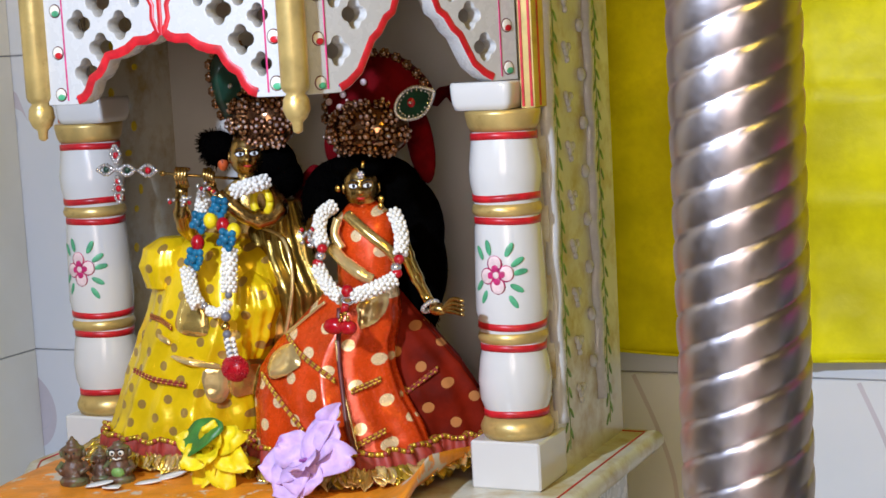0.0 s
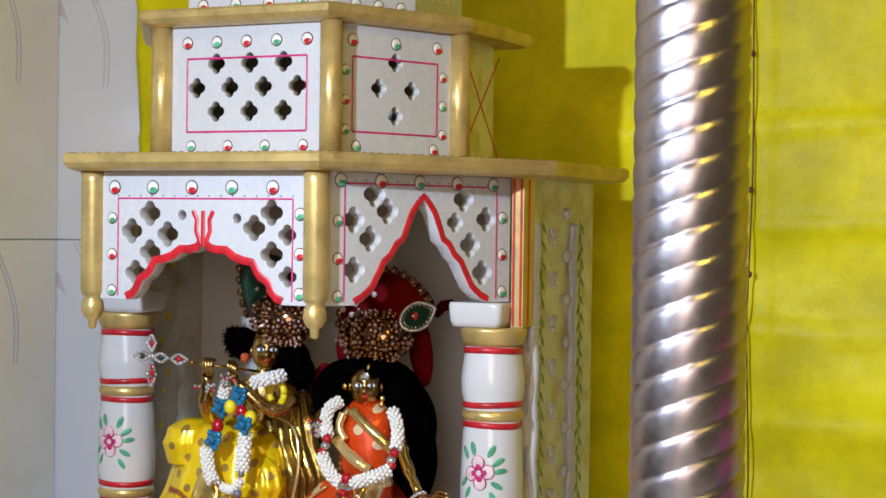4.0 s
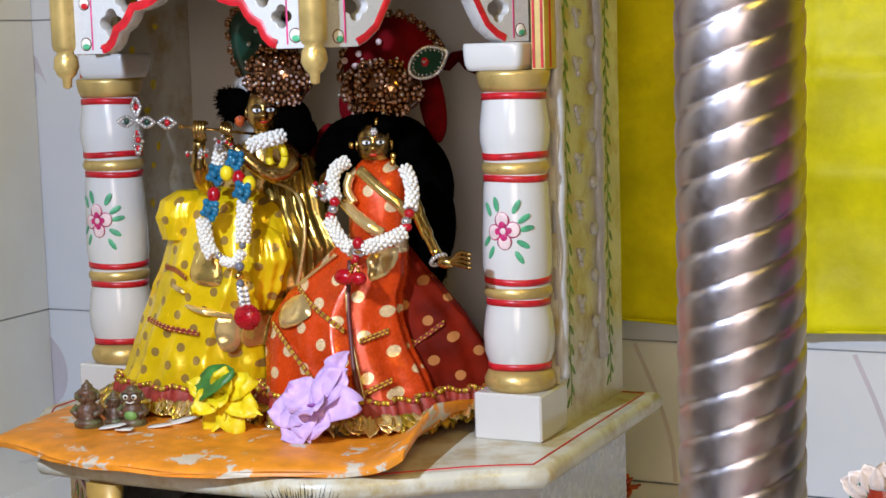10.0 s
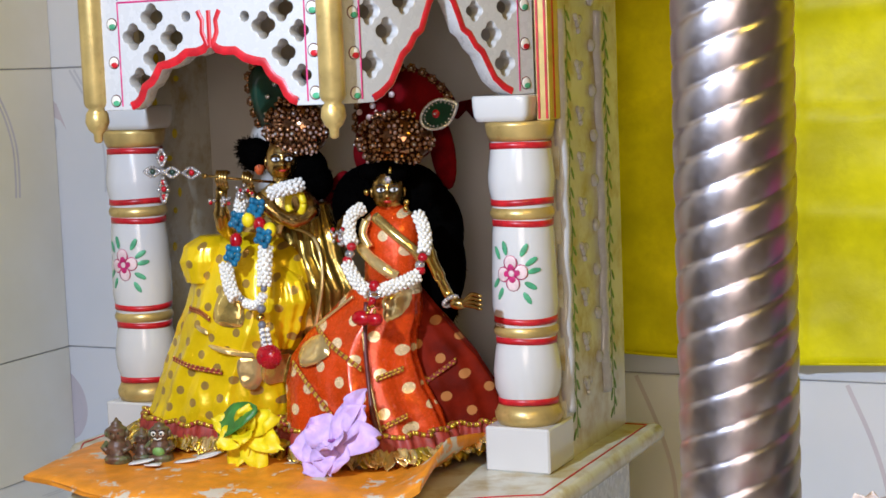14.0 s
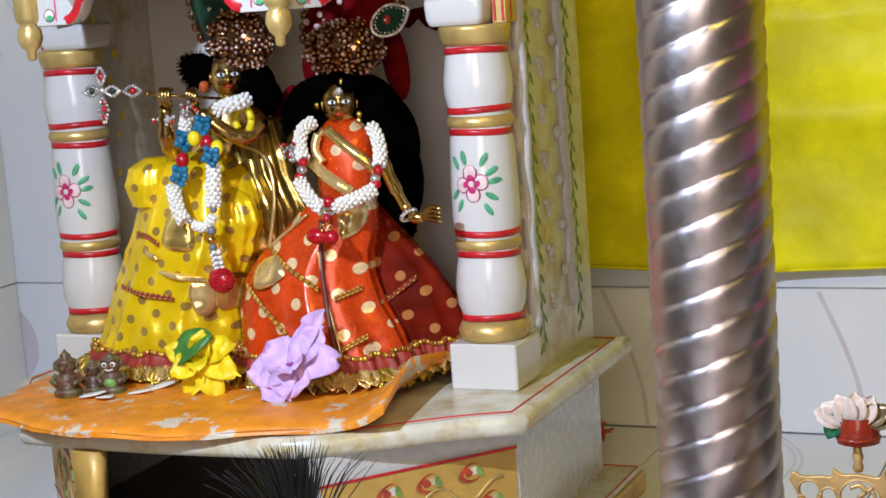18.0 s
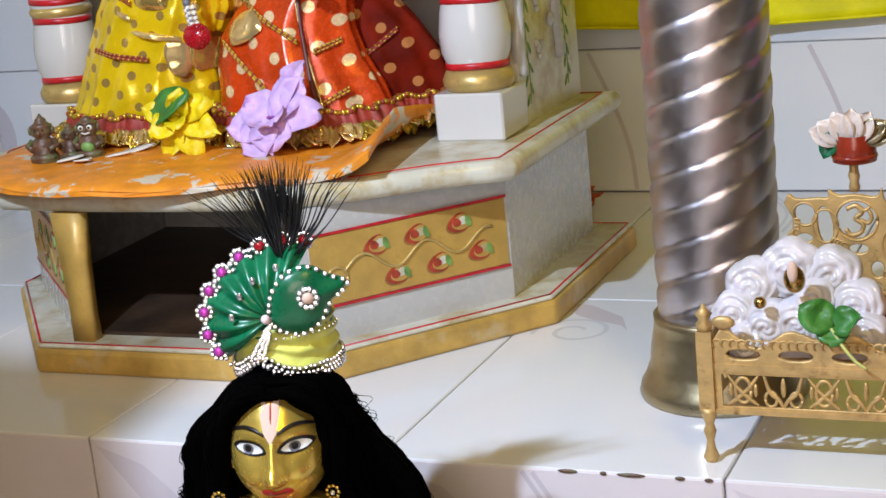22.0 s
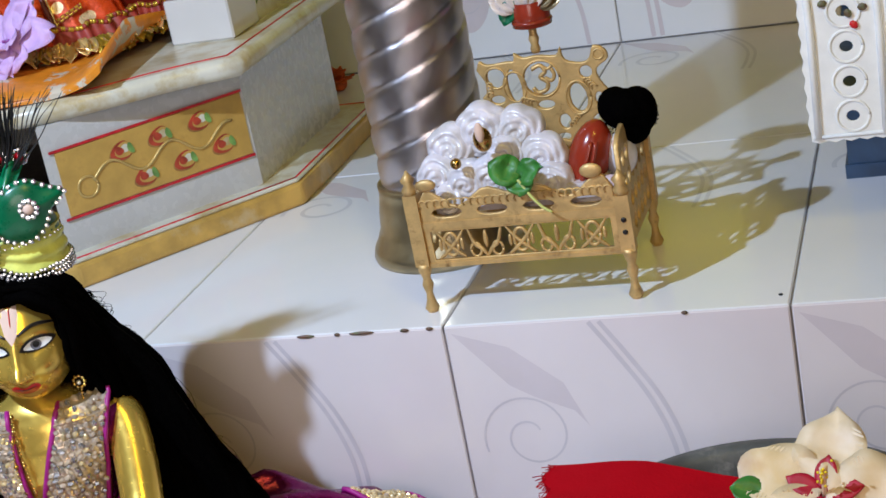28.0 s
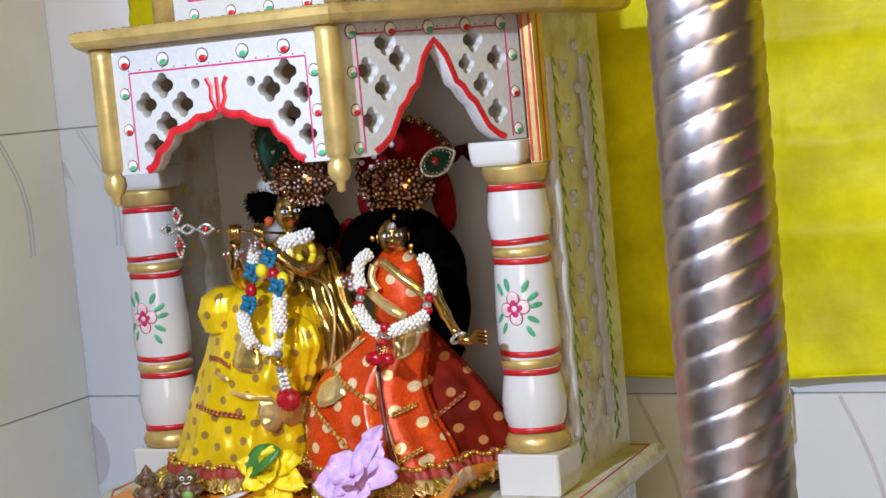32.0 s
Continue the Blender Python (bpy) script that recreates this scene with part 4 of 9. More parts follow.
UP = [(-0.090, 0.262), (0.127, 0.262), (0.200, 0.43), (0.190, 0.56), (-0.208, 0.60), (-0.205, 0.43)]
UZ0, UZ1 = 0.765, 0.912
for i in (0, 1, 5):
    m, w = slant(UP[i], UP[(i + 1) % 6], UZ0)
    h = UZ1 - UZ0
    holes = []
    if i == 0:
        for k, (n, off) in enumerate(((3, 0.0), (4, -0.018), (3, 0.0))):
            for q in range(n):
                holes.append(quatrefoil(w / 2 + (q - (n - 1) / 2) * 0.0440 + (0.004 if k != 1 else 0), h * 0.53 + (1 - k) * 0.027, 0.0115))
    else:
        for dx, dy in ((0, 0.030), (0, -0.030), (-0.024, 0), (0.024, 0)):
            holes.append(quatrefoil(w / 2 + dx, h * 0.53 + dy, 0.0105))
    face = pierced("storey_panel", rect(0.004, w - 0.004, 0, h), holes, 0.012, MARBLE, shrine, m @ Matrix.Translation((0, 0, -0.006)), "white marble storey panel pierced with quatrefoils")
    f0 = Matrix.Translation((0, 0, 0.006))
    mk = Maker()
    ix, iy0, iy1 = 0.030, 0.028, h - 0.036
    for p, q in (((ix, iy0), (w - ix, iy0)), ((w - ix, iy0), (w - ix, iy1)), ((w - ix, iy1), (ix, iy1)), ((ix, iy1), (ix, iy0))):
        stroke(mk, f0, [p, q], 0.0024, PINKPAINT)
    mk.done("crimson_frame_line", face)
    n = 5 if i == 0 else 3
    for k in range(n):
        shell(face, f0, 0.030 + (w - 0.06) * k / (n - 1), h - 0.018, 0.0074, (REDPAINT, GREENPAINT)[k % 2])
    for k in range(n - 1):
        shell(face, f0, 0.036 + (w - 0.07) * k / max(1, n - 2), 0.012, 0.0068, (GREENPAINT, REDPAINT)[k % 2])
    if i:
        for k in range(3):
            shell(face, f0, w - 0.021, 0.030 + 0.033 * k, 0.0062, (REDPAINT, GREENPAINT, REDPAINT)[k])
            shell(face, f0, 0.021, 0.030 + 0.033 * k, 0.0062, (GREENPAINT, REDPAINT, GREENPAINT)[k])
for i in (4, 3, 2):
    mk = Maker()
    a, b = Vector(UP[i]), Vector(UP[(i + 1) % 6])
    way = (b - a).normalized()
    inn = Vector((-way.y, way.x)) * 0.012
    mk.prism([tuple(a), tuple(b), tuple(b + inn), tuple(a + inn)], UZ0, UZ1, CREAM)
    upper = mk.done("storey_wall", shrine, "cream marble storey side wall with a red cross line")
mk = Maker()
m, w = slant(UP[2], UP[3], UZ0)
stroke(mk, m, [(0.02, 0.01), (0.15, 0.135)], 0.0035, REDPAINT)
stroke(mk, m, [(0.02, 0.135), (0.15, 0.01)], 0.0035, REDPAINT)
mk.done("red_cross_line", upper)
for i in (0, 1, 2, 5):
    mk = Maker()
    x, y = UP[i]
    o = Vector((x, y - 0.42)).normalized() * 0.004
    mk.lathe([(0.0125, UZ0), (0.0125, UZ1)], GOLDPAINT, 10, Matrix.Translation((x + o.x, y + o.y, 0)))
    mk.done("storey_post", shrine, "gold painted corner post")
ROOF2 = [(-0.106, 0.232), (0.140, 0.232), (0.225, 0.42), (0.225, 0.60), (-0.238, 0.62), (-0.235, 0.42)]
roof_slab(ROOF2, 0.912, 0.930, "upper_roof")
TOP = [(-0.085, 0.300), (0.088, 0.300), (0.150, 0.42), (0.150, 0.55), (-0.150, 0.55), (-0.150, 0.42)]
mk = Maker()
mk.prism(TOP, 0.930, 1.02, MARBLE)
crown = mk.done("top_storey", shrine, "white marble top storey with painted shells")
mk = Maker()
for i in (0, 1, 5):
    m, w = slant(TOP[i], TOP[(i + 1) % 6], 0.930)
    for k in range(4):
        shell(crown, m, 0.02 + (w - 0.04) * k / 3, 0.012, 0.0074, (REDPAINT, GREENPAINT)[k % 2])
    stroke(mk, m, [(0.01, 0.026), (w - 0.01, 0.026)], 0.0022, PINKPAINT)
mk.done("crimson_line", crown)
roof_slab(grown(TOP, 0.02), 1.02, 1.036, "top_roof")
mk = Maker()
mk.lathe([(0.10, 1.036), (0.105, 1.06), (0.095, 1.10), (0.06, 1.14), (0.02, 1.165), (0.012, 1.18), (0.018, 1.19), (0.004, 1.215)], MARBLE, 32, Matrix.Translation((0, 0.42, 0)))
mk.done("dome", shrine)

# ---- steel pillar with spiral pressing
pillar = thing("pillar", (-0.046, 0.200, 0), "shiny steel pillar pressed with a spiral band, on a brass collar", "pillar")
mk = Maker()
N, R, pitch, starts = 72, 0.0548, 0.0310, 4
rows = []
for j in range(701):
    z = 0.055 + 1.62 * j / 700
    row = []
    for i in range(N):
        a = 2 * math.pi * i / N
        ph = (starts * a / (2 * math.pi) - z / pitch) % 1.0
        bulge = 0.0050 * ph ** 0.26 * (1 - ph) ** 0.60 - 0.0030
        k = R + (bulge if z > 0.085 else bulge * max(0.0, (z - 0.07) / 0.015))
        row.append(Vector((k * math.cos(a), k * math.sin(a), z)))
    rows.append(row)
mk.loft(rows, STEEL)
mk.done("shaft", pillar)
mk = Maker()
mk.lathe([(0.074, 0.0), (0.075, 0.004), (0.073, 0.012), (0.069, 0.018), (0.066, 0.026), (0.064, 0.030), (0.0625, 0.045), (0.0595, 0.060), (0.0585, 0.068), (0.0590, 0.074), (0.0570, 0.0755)], BRONZE, 48)
mk.done("base_collar", pillar, "dull brass flared collar")

# ---- things in the niche and on the shelf
class Gown:
    """A draped skirt as a stack of ovals (z, x, y, half width, half depth)."""

    def __init__(self, rows, folds=9, amp=0.05):
        self.rows, self.folds, self.amp = rows, folds, amp

    def at(self, z):
        r = self.rows
        for p, q in zip(r, r[1:]):
            if z <= q[0]:
                t = max(0, (z - p[0]) / (q[0] - p[0]))
                return [a + (b - a) * t for a, b in zip(p, q)]
        return list(r[-1])

    def front(self, x, z, out=0.004):
        _, cx, cy, rx, ry = self.at(z)
        k = max(-0.98, min(0.98, (x - cx) / rx))
        return Vector((x, cy - (ry + out) * math.sqrt(1 - k * k) - 0.001, z))

    def build(self, mk, mat, levels=64, n=180, rough=1.0):
        z0, z1 = self.rows[0][0], self.rows[-1][0]
        rings = []
        for i in range(levels):
            z = z0 + (z1 - z0) * i / (levels - 1)
            _, cx, cy, rx, ry = self.at(z)
            fade = 1 - 0.75 * i / (levels - 1)
            pts = []
            for q in range(n):
                a = 2 * math.pi * q / n
                crease = 1 - 2 * abs(math.sin(0.5 * self.folds * a + 0.45 + 0.5 * i / levels)) ** 0.7
                k = 1 + self.amp * fade * (crease + 0.45 * math.sin(2.3 * self.folds * a + 2.0 * i / levels)) - 0.3 * self.amp
                crumple = 0.0060 * noise.noise((26 * (cx + rx * math.cos(a)), 26 * ry * math.sin(a), 30 * z)) + 0.0042 * abs(noise.noise((70 * (cx + rx * math.cos(a)), 70 * ry * math.sin(a), 60 * z)))
                k += rough * crumple / max(0.03, rx) * fade
                pts.append(Vector((cx + rx * k * math.cos(a), cy + ry * k * math.sin(a), z)))
            rings.append(pts)
        mk.loft(rings, mat)


def braid(mk, gown, pts, mats, r=0.0022):
    """A plaited trim that follows the front of a gown."""
    inside = [(x, z) for x, z in pts if abs(x - gown.at(z)[1]) < 0.95 * gown.at(z)[3]]
    if len(inside) < 2:
        return
    line = bez([gown.front(x, z, 0.0015) for x, z in inside], 18)
    for k, p in enumerate(line):
        mk.bead(p + Vector((0, -0.001, 0.0017)), r * 0.62, mats[k % len(mats)])
        mk.bead(p + Vector((0, -0.001, -0.0017)), r * 0.62, mats[(k + 1) % len(mats)])
    mk.tube(line, r * 0.6, mats[-1], 6)


def hem_of(mk, gown, a0, a1, count):
    """A maroon band with a braid above it and a ruffle of gold leaves below, round the foot of a gown."""
    q = random.Random(count)
    rows = []
    for z, out in ((0.206, 0.004), (0.213, 0.006), (0.228, 0.006), (0.236, 0.004)):
        _, cx, cy, rx, ry = gown.at(z)
        row = []
        for i in range(121):
            a = a0 + (a1 - a0) * i / 120
            k = 1 + 0.030 * math.sin(23 * a) + 0.02 * math.sin(41 * a + 1)
            row.append(Vector((cx + (rx + out) * k * math.cos(a), cy + (ry + out) * k * math.sin(a), z + 0.002 * math.sin(17 * a))))
        rows.append(row)
    mk.grid(rows, MAROON_BRAID)
    for k, p in enumerate(rows[-1]):
        mk.ball(p + Vector((0, -0.001, 0)), (0.0034, 0.0026, 0.0030), BRAID if k % 3 else MAROON_BRAID, 6, 4)
    for i in range(count):
        a = a0 + (a1 - a0) * (i + q.random()) / count
        _, cx, cy, rx, ry = gown.at(0.213)
        p = Vector((cx + (rx + 0.004) * math.cos(a), cy + (ry + 0.004) * math.sin(a), 0.221))
        d = Vector((math.cos(a) * 0.8 + 0.5 * q.gauss(0, 1), math.sin(a) * 0.8, -1.0))
        mk.petal(p, d, (math.cos(a), math.sin(a), 0.5), 0.020 + 0.006 * q.random(), 0.0085, BRAID if q.random() < 0.4 else GOLDFOIL, 0.6, 0.25, 0.0004, 0.08, 5, i)


def foil(mk, gown, a, b, c, d, mat=None):
    """A rounded, crumpled patch of gold foil cloth laid on a gown between four places (x, z)."""
    rows = []
    for i in range(8):
        row = []
        for k in range(36):
            t = 2 * math.pi * k / 36
            rim = (abs(math.cos(t)) ** 3.4 + abs(math.sin(t)) ** 3.4) ** (-1 / 3.4) * (i + 0.02) / 7
            rim *= 1 + 0.10 * noise.noise((2.2 * math.cos(t), 2.2 * math.sin(t), a[0] * 60)) * i / 7
            u, v = 0.5 + 0.5 * rim * math.cos(t), 0.5 + 0.5 * rim * math.sin(t)
            x = (a[0] * (1 - u) + b[0] * u) * (1 - v) + (c[0] * (1 - u) + d[0] * u) * v
            z = (a[1] * (1 - u) + b[1] * u) * (1 - v) + (c[1] * (1 - u) + d[1] * u) * v
            row.append(gown.front(x, z, 0.0035 * (1 - (i / 7) ** 6) + 0.0045 * noise.noise((46 * x, 46 * z, 1.0)) * (1 - (i / 7) ** 4)))
        rows.append(row)
    mk.grid(rows, mat or GOLDFOIL, True)


def garland(name, pts, r, label, mat=None, bead=0.0026, parent=None):
    mk = Maker()
    line = bez(pts, 12)
    run, last = [line[0]], line[0]
    for p in line:
        if (p - last).length > bead * 1.5:
            run.append(p)
            last = p
    mk.tube(run, r * 0.9, mat or WHITEBEAD, 8)
    for i, p in enumerate(run):
        way = (run[min(i + 1, len(run) - 1)] - run[max(i - 1, 0)]).normalized()
        a = way.orthogonal().normalized()
        b = way.cross(a)
        for k in range(7):
            t = 2 * math.pi * (k + 0.5 * (i % 2)) / 7
            mk.bead(p + (a * math.cos(t) + b * math.sin(t)) * r, bead, mat or WHITEBEAD)
    return tagged(mk.done(name), label, "garland")


def bump(x, z, cx, cz, rx, rz):
    return math.exp(-((x - cx) / rx) ** 2 - ((z - cz) / rz) ** 2)


def small_head(mk, c, s, turn, mat):
    """A cast head with nose, cheeks, lips and painted eyes; s is about half its width."""
    def front(x, v):
        k = 1 - (x / 0.95) ** 2 - (abs(v) / (1.28 if v > 0 else 1.16)) ** 2.4
        if k <= 0:
            return 0.0
        y = 0.95 * math.sqrt(k) + 0.34 * bump(x, v, 0, -0.20, 0.14, 0.18) + 0.20 * bump(x, v, 0, 0.10, 0.09, 0.30)
        y += 0.10 * bump(x, v, 0, -0.54, 0.26, 0.11) + 0.10 * bump(x, v, 0, -0.92, 0.26, 0.16)
        for sx in (-1, 1):
            y += 0.09 * bump(x, v, 0.46 * sx, -0.28, 0.24, 0.24) - 0.13 * bump(x, v, 0.38 * sx, 0.15, 0.24, 0.15) + 0.07 * bump(x, v, 0.38 * sx, 0.40, 0.28, 0.08)
        return y

    def at(x, y, z):
        return Vector(c) + turn.to_3x3() @ Vector((x * s, y * s, z * s))
    rows = []
    for j in range(33):
        v = -1.15 + 2.42 * j / 32
        rim = math.sqrt(max(0.0, 1 - (abs(v) / (1.28 if v > 0 else 1.16)) ** 2.4))
        rows.append([at(0.95 * rim * math.cos(t), -front(0.9495 * rim * math.cos(t), v) if math.sin(t) < 0 else 0.95 * rim * math.sin(t), v) for t in (2 * math.pi * i / 40 for i in range(40))])
    mk.loft(rows, mat)
    for sx in (-1, 1):
        for rx, rz, lift, ink, dx in ((0.27, 0.15, 0.01, EYEBLACK, 0.0), (0.22, 0.105, 0.03, EYEWHITE, 0.0), (0.09, 0.10, 0.05, EYEBLACK, 0.03)):
            eye = []
            for k in (0.02, 0.5, 1.0):
                eye.append([at(0.38 * sx + dx + k * rx * math.cos(t), -front(0.38 * sx + dx + k * rx * math.cos(t), 0.13 + k * rz * math.sin(t)) - lift, 0.13 + k * rz * math.sin(t)) for t in (2 * math.pi * i / 14 for i in range(14))])
            mk.grid(eye, ink, True)
        mk.tube([at(sx * x, -front(sx * x, v) - 0.01, v) for x, v in ((0.14, 0.36), (0.30, 0.44), (0.48, 0.43), (0.64, 0.34))], [0.022 * s, 0.04 * s, 0.04 * s, 0.015 * s], EYEBLACK, 5)
        mk.ball(at(0.95 * sx, 0.05, -0.05), (0.10 * s, 0.16 * s, 0.30 * s), mat, 8, 6, turn)
    mk.tube([at(x, -front(x, -0.54) - 0.01, -0.54 + 0.5 * x * x) for x in (-0.22, -0.11, 0.0, 0.11, 0.22)], [0.02 * s, 0.06 * s, 0.065 * s, 0.06 * s, 0.02 * s], LIPRED, 6)


# yellow-robed idol
gown_k = Gown([(0.200, -0.742, 0.400, 0.098, 0.075), (0.237, -0.736, 0.400, 0.094, 0.072), (0.271, -0.728, 0.400, 0.087, 0.066), (0.305, -0.716, 0.402, 0.084, 0.062), (0.339, -0.700, 0.403, 0.086, 0.060), (0.372, -0.690, 0.405, 0.083, 0.056), (0.405, -0.686, 0.408, 0.076, 0.050), (0.425, -0.685, 0.410, 0.066, 0.044), (0.442, -0.690, 0.412, 0.050, 0.034), (0.452, -0.690, 0.415, 0.020, 0.015)], 7, 0.05)
mk = Maker()
gown_k.build(mk, DHOTI)
turn_k = Matrix.Rotation(0.55, 4, "Z")
mk.loft([ring(c, rx, ry, 20) for c, rx, ry in (((-0.6800, 0.4250, 0.4360), 0.036, 0.026), ((-0.6710, 0.4250, 0.4560), 0.034, 0.024), ((-0.6630, 0.4250, 0.4790), 0.032, 0.022), ((-0.6570, 0.4250, 0.4990), 0.022, 0.018), ((-0.6530, 0.4250, 0.5110), 0.009, 0.010), ((-0.6520, 0.4250, 0.5240), 0.009, 0.010))], GOLDCLOTH)
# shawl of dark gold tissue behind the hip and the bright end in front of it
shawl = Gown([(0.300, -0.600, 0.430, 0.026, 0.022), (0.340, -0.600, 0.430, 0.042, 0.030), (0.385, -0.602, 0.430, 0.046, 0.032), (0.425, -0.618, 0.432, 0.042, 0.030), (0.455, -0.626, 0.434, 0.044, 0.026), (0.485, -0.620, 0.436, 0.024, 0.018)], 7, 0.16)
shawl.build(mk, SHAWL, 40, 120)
lump = Gown([(0.318, -0.640, 0.385, 0.014, 0.012), (0.345, -0.636, 0.385, 0.026, 0.022), (0.375, -0.630, 0.385, 0.030, 0.026), (0.400, -0.632, 0.385, 0.026, 0.020), (0.416, -0.640, 0.388, 0.010, 0.008)], 5, 0.14)
lump.build(mk, DHOTI, 34, 100)
knee = Gown([(0.395, -0.738, 0.385, 0.022, 0.024), (0.420, -0.738, 0.385, 0.030, 0.028), (0.438, -0.736, 0.388, 0.028, 0.024), (0.449, -0.732, 0.392, 0.014, 0.012)], 5, 0.07)
knee.build(mk, DHOTI, 30, 90)
small_head(mk, (-0.6425, 0.4130, 0.5350), 0.0198, turn_k, DARKBRASS)
hair_k = (((-0.6850, 0.4250, 0.5420), (0.021, 0.018, 0.020)), ((-0.6990, 0.4300, 0.5470), (0.012, 0.012, 0.013)), ((-0.6250, 0.4350, 0.5240), (0.029, 0.022, 0.027)), ((-0.6170, 0.4380, 0.5090), (0.026, 0.02, 0.024)), ((-0.6500, 0.4400, 0.5500), (0.030, 0.018, 0.020)), ((-0.6410, 0.4400, 0.5010), (0.02, 0.016, 0.016)))
for c, r in hair_k:
    mk.ball(c, r, BLACKHAIR, 18, 12)
rnd = random.Random(11)
for k in range(900):
    c, r = hair_k[k % 4]
    d = Vector((rnd.gauss(0, 1), -abs(rnd.gauss(0, 0.7)), rnd.gauss(0, 1))).normalized()
    p = Vector(c) + Vector((d.x * r[0], d.y * r[1], d.z * r[2])) * 0.95
    mk.tube([p, p + d * rnd.uniform(0.001, 0.006) + Vector((rnd.uniform(-0.003, 0.002), 0, rnd.uniform(-0.003, 0.002)))], 0.0004, BLACKHAIR, 3)
mk.ball((-0.6770, 0.4180, 0.5270), (0.006, 0.006, 0.009), ANTHER, 10, 8)
# near arm across the chest, raised forearm, fingers on the flute
mk.tube(bez([(-0.6130, 0.4000, 0.4960), (-0.5930, 0.3850, 0.4800), (-0.6010, 0.3720, 0.4710), (-0.6120, 0.3580, 0.4740), (-0.6260, 0.3500, 0.4870), (-0.6390, 0.3460, 0.5000)], 6), [0.0125] * 8 + [0.0110] * 8 + [0.0085] * 10 + [0.0065] * 5, DARKBRASS, 12)
mk.tube([Vector((-0.6030, 0.3720, 0.4890)) + Vector((0.0125 * math.cos(t), -0.004 * math.cos(t), 0.0135 * math.sin(t))) for t in (2 * math.pi * i / 22 for i in range(23))], 0.0042, YELLOWPETAL, 8)
mk.tube(bez([(-0.6410, 0.3460, 0.4960), (-0.6470, 0.3440, 0.5070), (-0.6500, 0.3440, 0.5200), (-0.6460, 0.3460, 0.5270)], 5), [0.0062] * 6 + [0.0045] * 8 + [0.003] * 2, DARKBRASS, 9)
mk.tube(bez([(-0.6990, 0.3900, 0.4490), (-0.6990, 0.3720, 0.4590), (-0.6930, 0.3560, 0.4810), (-0.6870, 0.3500, 0.5070)], 6), [0.0085] * 7 + [0.0095] * 6 + [0.0070] * 6, DARKBRASS, 10)
for x in range(4):
    q = Vector((-0.6880, 0.3460, 0.5180)) + Vector((0.0045 * x, -0.001 * x, 0))
    mk.tube([q + Vector((0, 0, -0.010)), q + Vector((0.001, -0.006, 0.002)), q + Vector((0.001, -0.002, 0.010)), q + Vector((0, 0.004, 0.008))], 0.0024, DARKBRASS, 6)
    q = Vector((-0.6510, 0.3440, 0.5200)) + Vector((0.0040 * x, -0.001 * x, -0.001 * x))
    mk.tube([q + Vector((0, 0, -0.008)), q + Vector((0, -0.005, 0.001)), q + Vector((0, -0.001, 0.007))], 0.0022, DARKBRASS, 6)
for c, w in ((Vector((-0.6860, 0.3450, 0.4890)), 0.020), (Vector((-0.6480, 0.3380, 0.5030)), 0.013)):
    for k in range(15):
        mk.bead(c + Vector((w * (rnd.random() - 0.5) * 1.6, -0.004 * rnd.random(), 0.010 * (rnd.random() - 0.5) + (0.014 * abs(rnd.random() - 0.5)))), 0.0024, PEARL if k % 5 else REDBEAD)
for pts in (((-0.7440, 0.3660), (-0.7260, 0.3640), (-0.7100, 0.3570)), ((-0.7660, 0.3070), (-0.7330, 0.3010), (-0.6930, 0.2960))):
    braid(mk, gown_k, pts, (BRAID, MAROON_BRAID, MAROON_BRAID), 0.0026)
hem_of(mk, gown_k, math.pi * 0.96, math.pi * 2.04, 58)
foil(mk, gown_k, (-0.6930, 0.4060), (-0.6670, 0.3810), (-0.7100, 0.3510), (-0.6630, 0.3450), TANFOIL)
foil(mk, gown_k, (-0.7110, 0.3290), (-0.6560, 0.3180), (-0.7090, 0.3220), (-0.6580, 0.3100))
foil(mk, gown_k, (-0.7310, 0.3500), (-0.7120, 0.3440), (-0.7290, 0.3430), (-0.7110, 0.3370))
foil(mk, gown_k, (-0.6790, 0.3120), (-0.6520, 0.3110), (-0.6720, 0.2740), (-0.6540, 0.2750))
foil(mk, gown_k, (-0.6540, 0.3110), (-0.6240, 0.3120), (-0.6540, 0.2770), (-0.6260, 0.2780), TANFOIL)
mk.tube(bez([gown_k.front(*(-0.6340, 0.4580), 0.004), gown_k.front(*(-0.6000, 0.4450), 0.006), gown_k.front(*(-0.5860, 0.4080), 0.006), gown_k.front(*(-0.5900, 0.3650), 0.005), gown_k.front(*(-0.6010, 0.3260), 0.004)], 8), 0.0022, GOLDFOIL, 6)
idol_k = mk.done("flute_idol")
tagged(idol_k, "brass idol in a spotted yellow and gold foil robe", "idol")

# orange-robed idol
gown_r = Gown([(0.198, -0.533, 0.392, 0.106, 0.080), (0.214, -0.530, 0.392, 0.105, 0.080), (0.253, -0.536, 0.392, 0.097, 0.076), (0.283, -0.545, 0.393, 0.088, 0.070), (0.315, -0.546, 0.395, 0.080, 0.064), (0.341, -0.536, 0.397, 0.068, 0.056), (0.364, -0.520, 0.400, 0.057, 0.048), (0.387, -0.508, 0.402, 0.044, 0.038), (0.400, -0.505, 0.404, 0.034, 0.030)], 6, 0.068)
mk = Maker()
gown_r.build(mk, SAREE, 64, 180, 0.45)
# Rear fall of the saree, darkened by colour where the front shades it.
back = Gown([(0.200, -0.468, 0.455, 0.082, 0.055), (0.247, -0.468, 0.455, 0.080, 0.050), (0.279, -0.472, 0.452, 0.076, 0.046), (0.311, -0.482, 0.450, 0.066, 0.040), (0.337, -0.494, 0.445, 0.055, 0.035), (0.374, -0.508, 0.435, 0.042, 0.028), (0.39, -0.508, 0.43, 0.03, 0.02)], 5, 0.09)
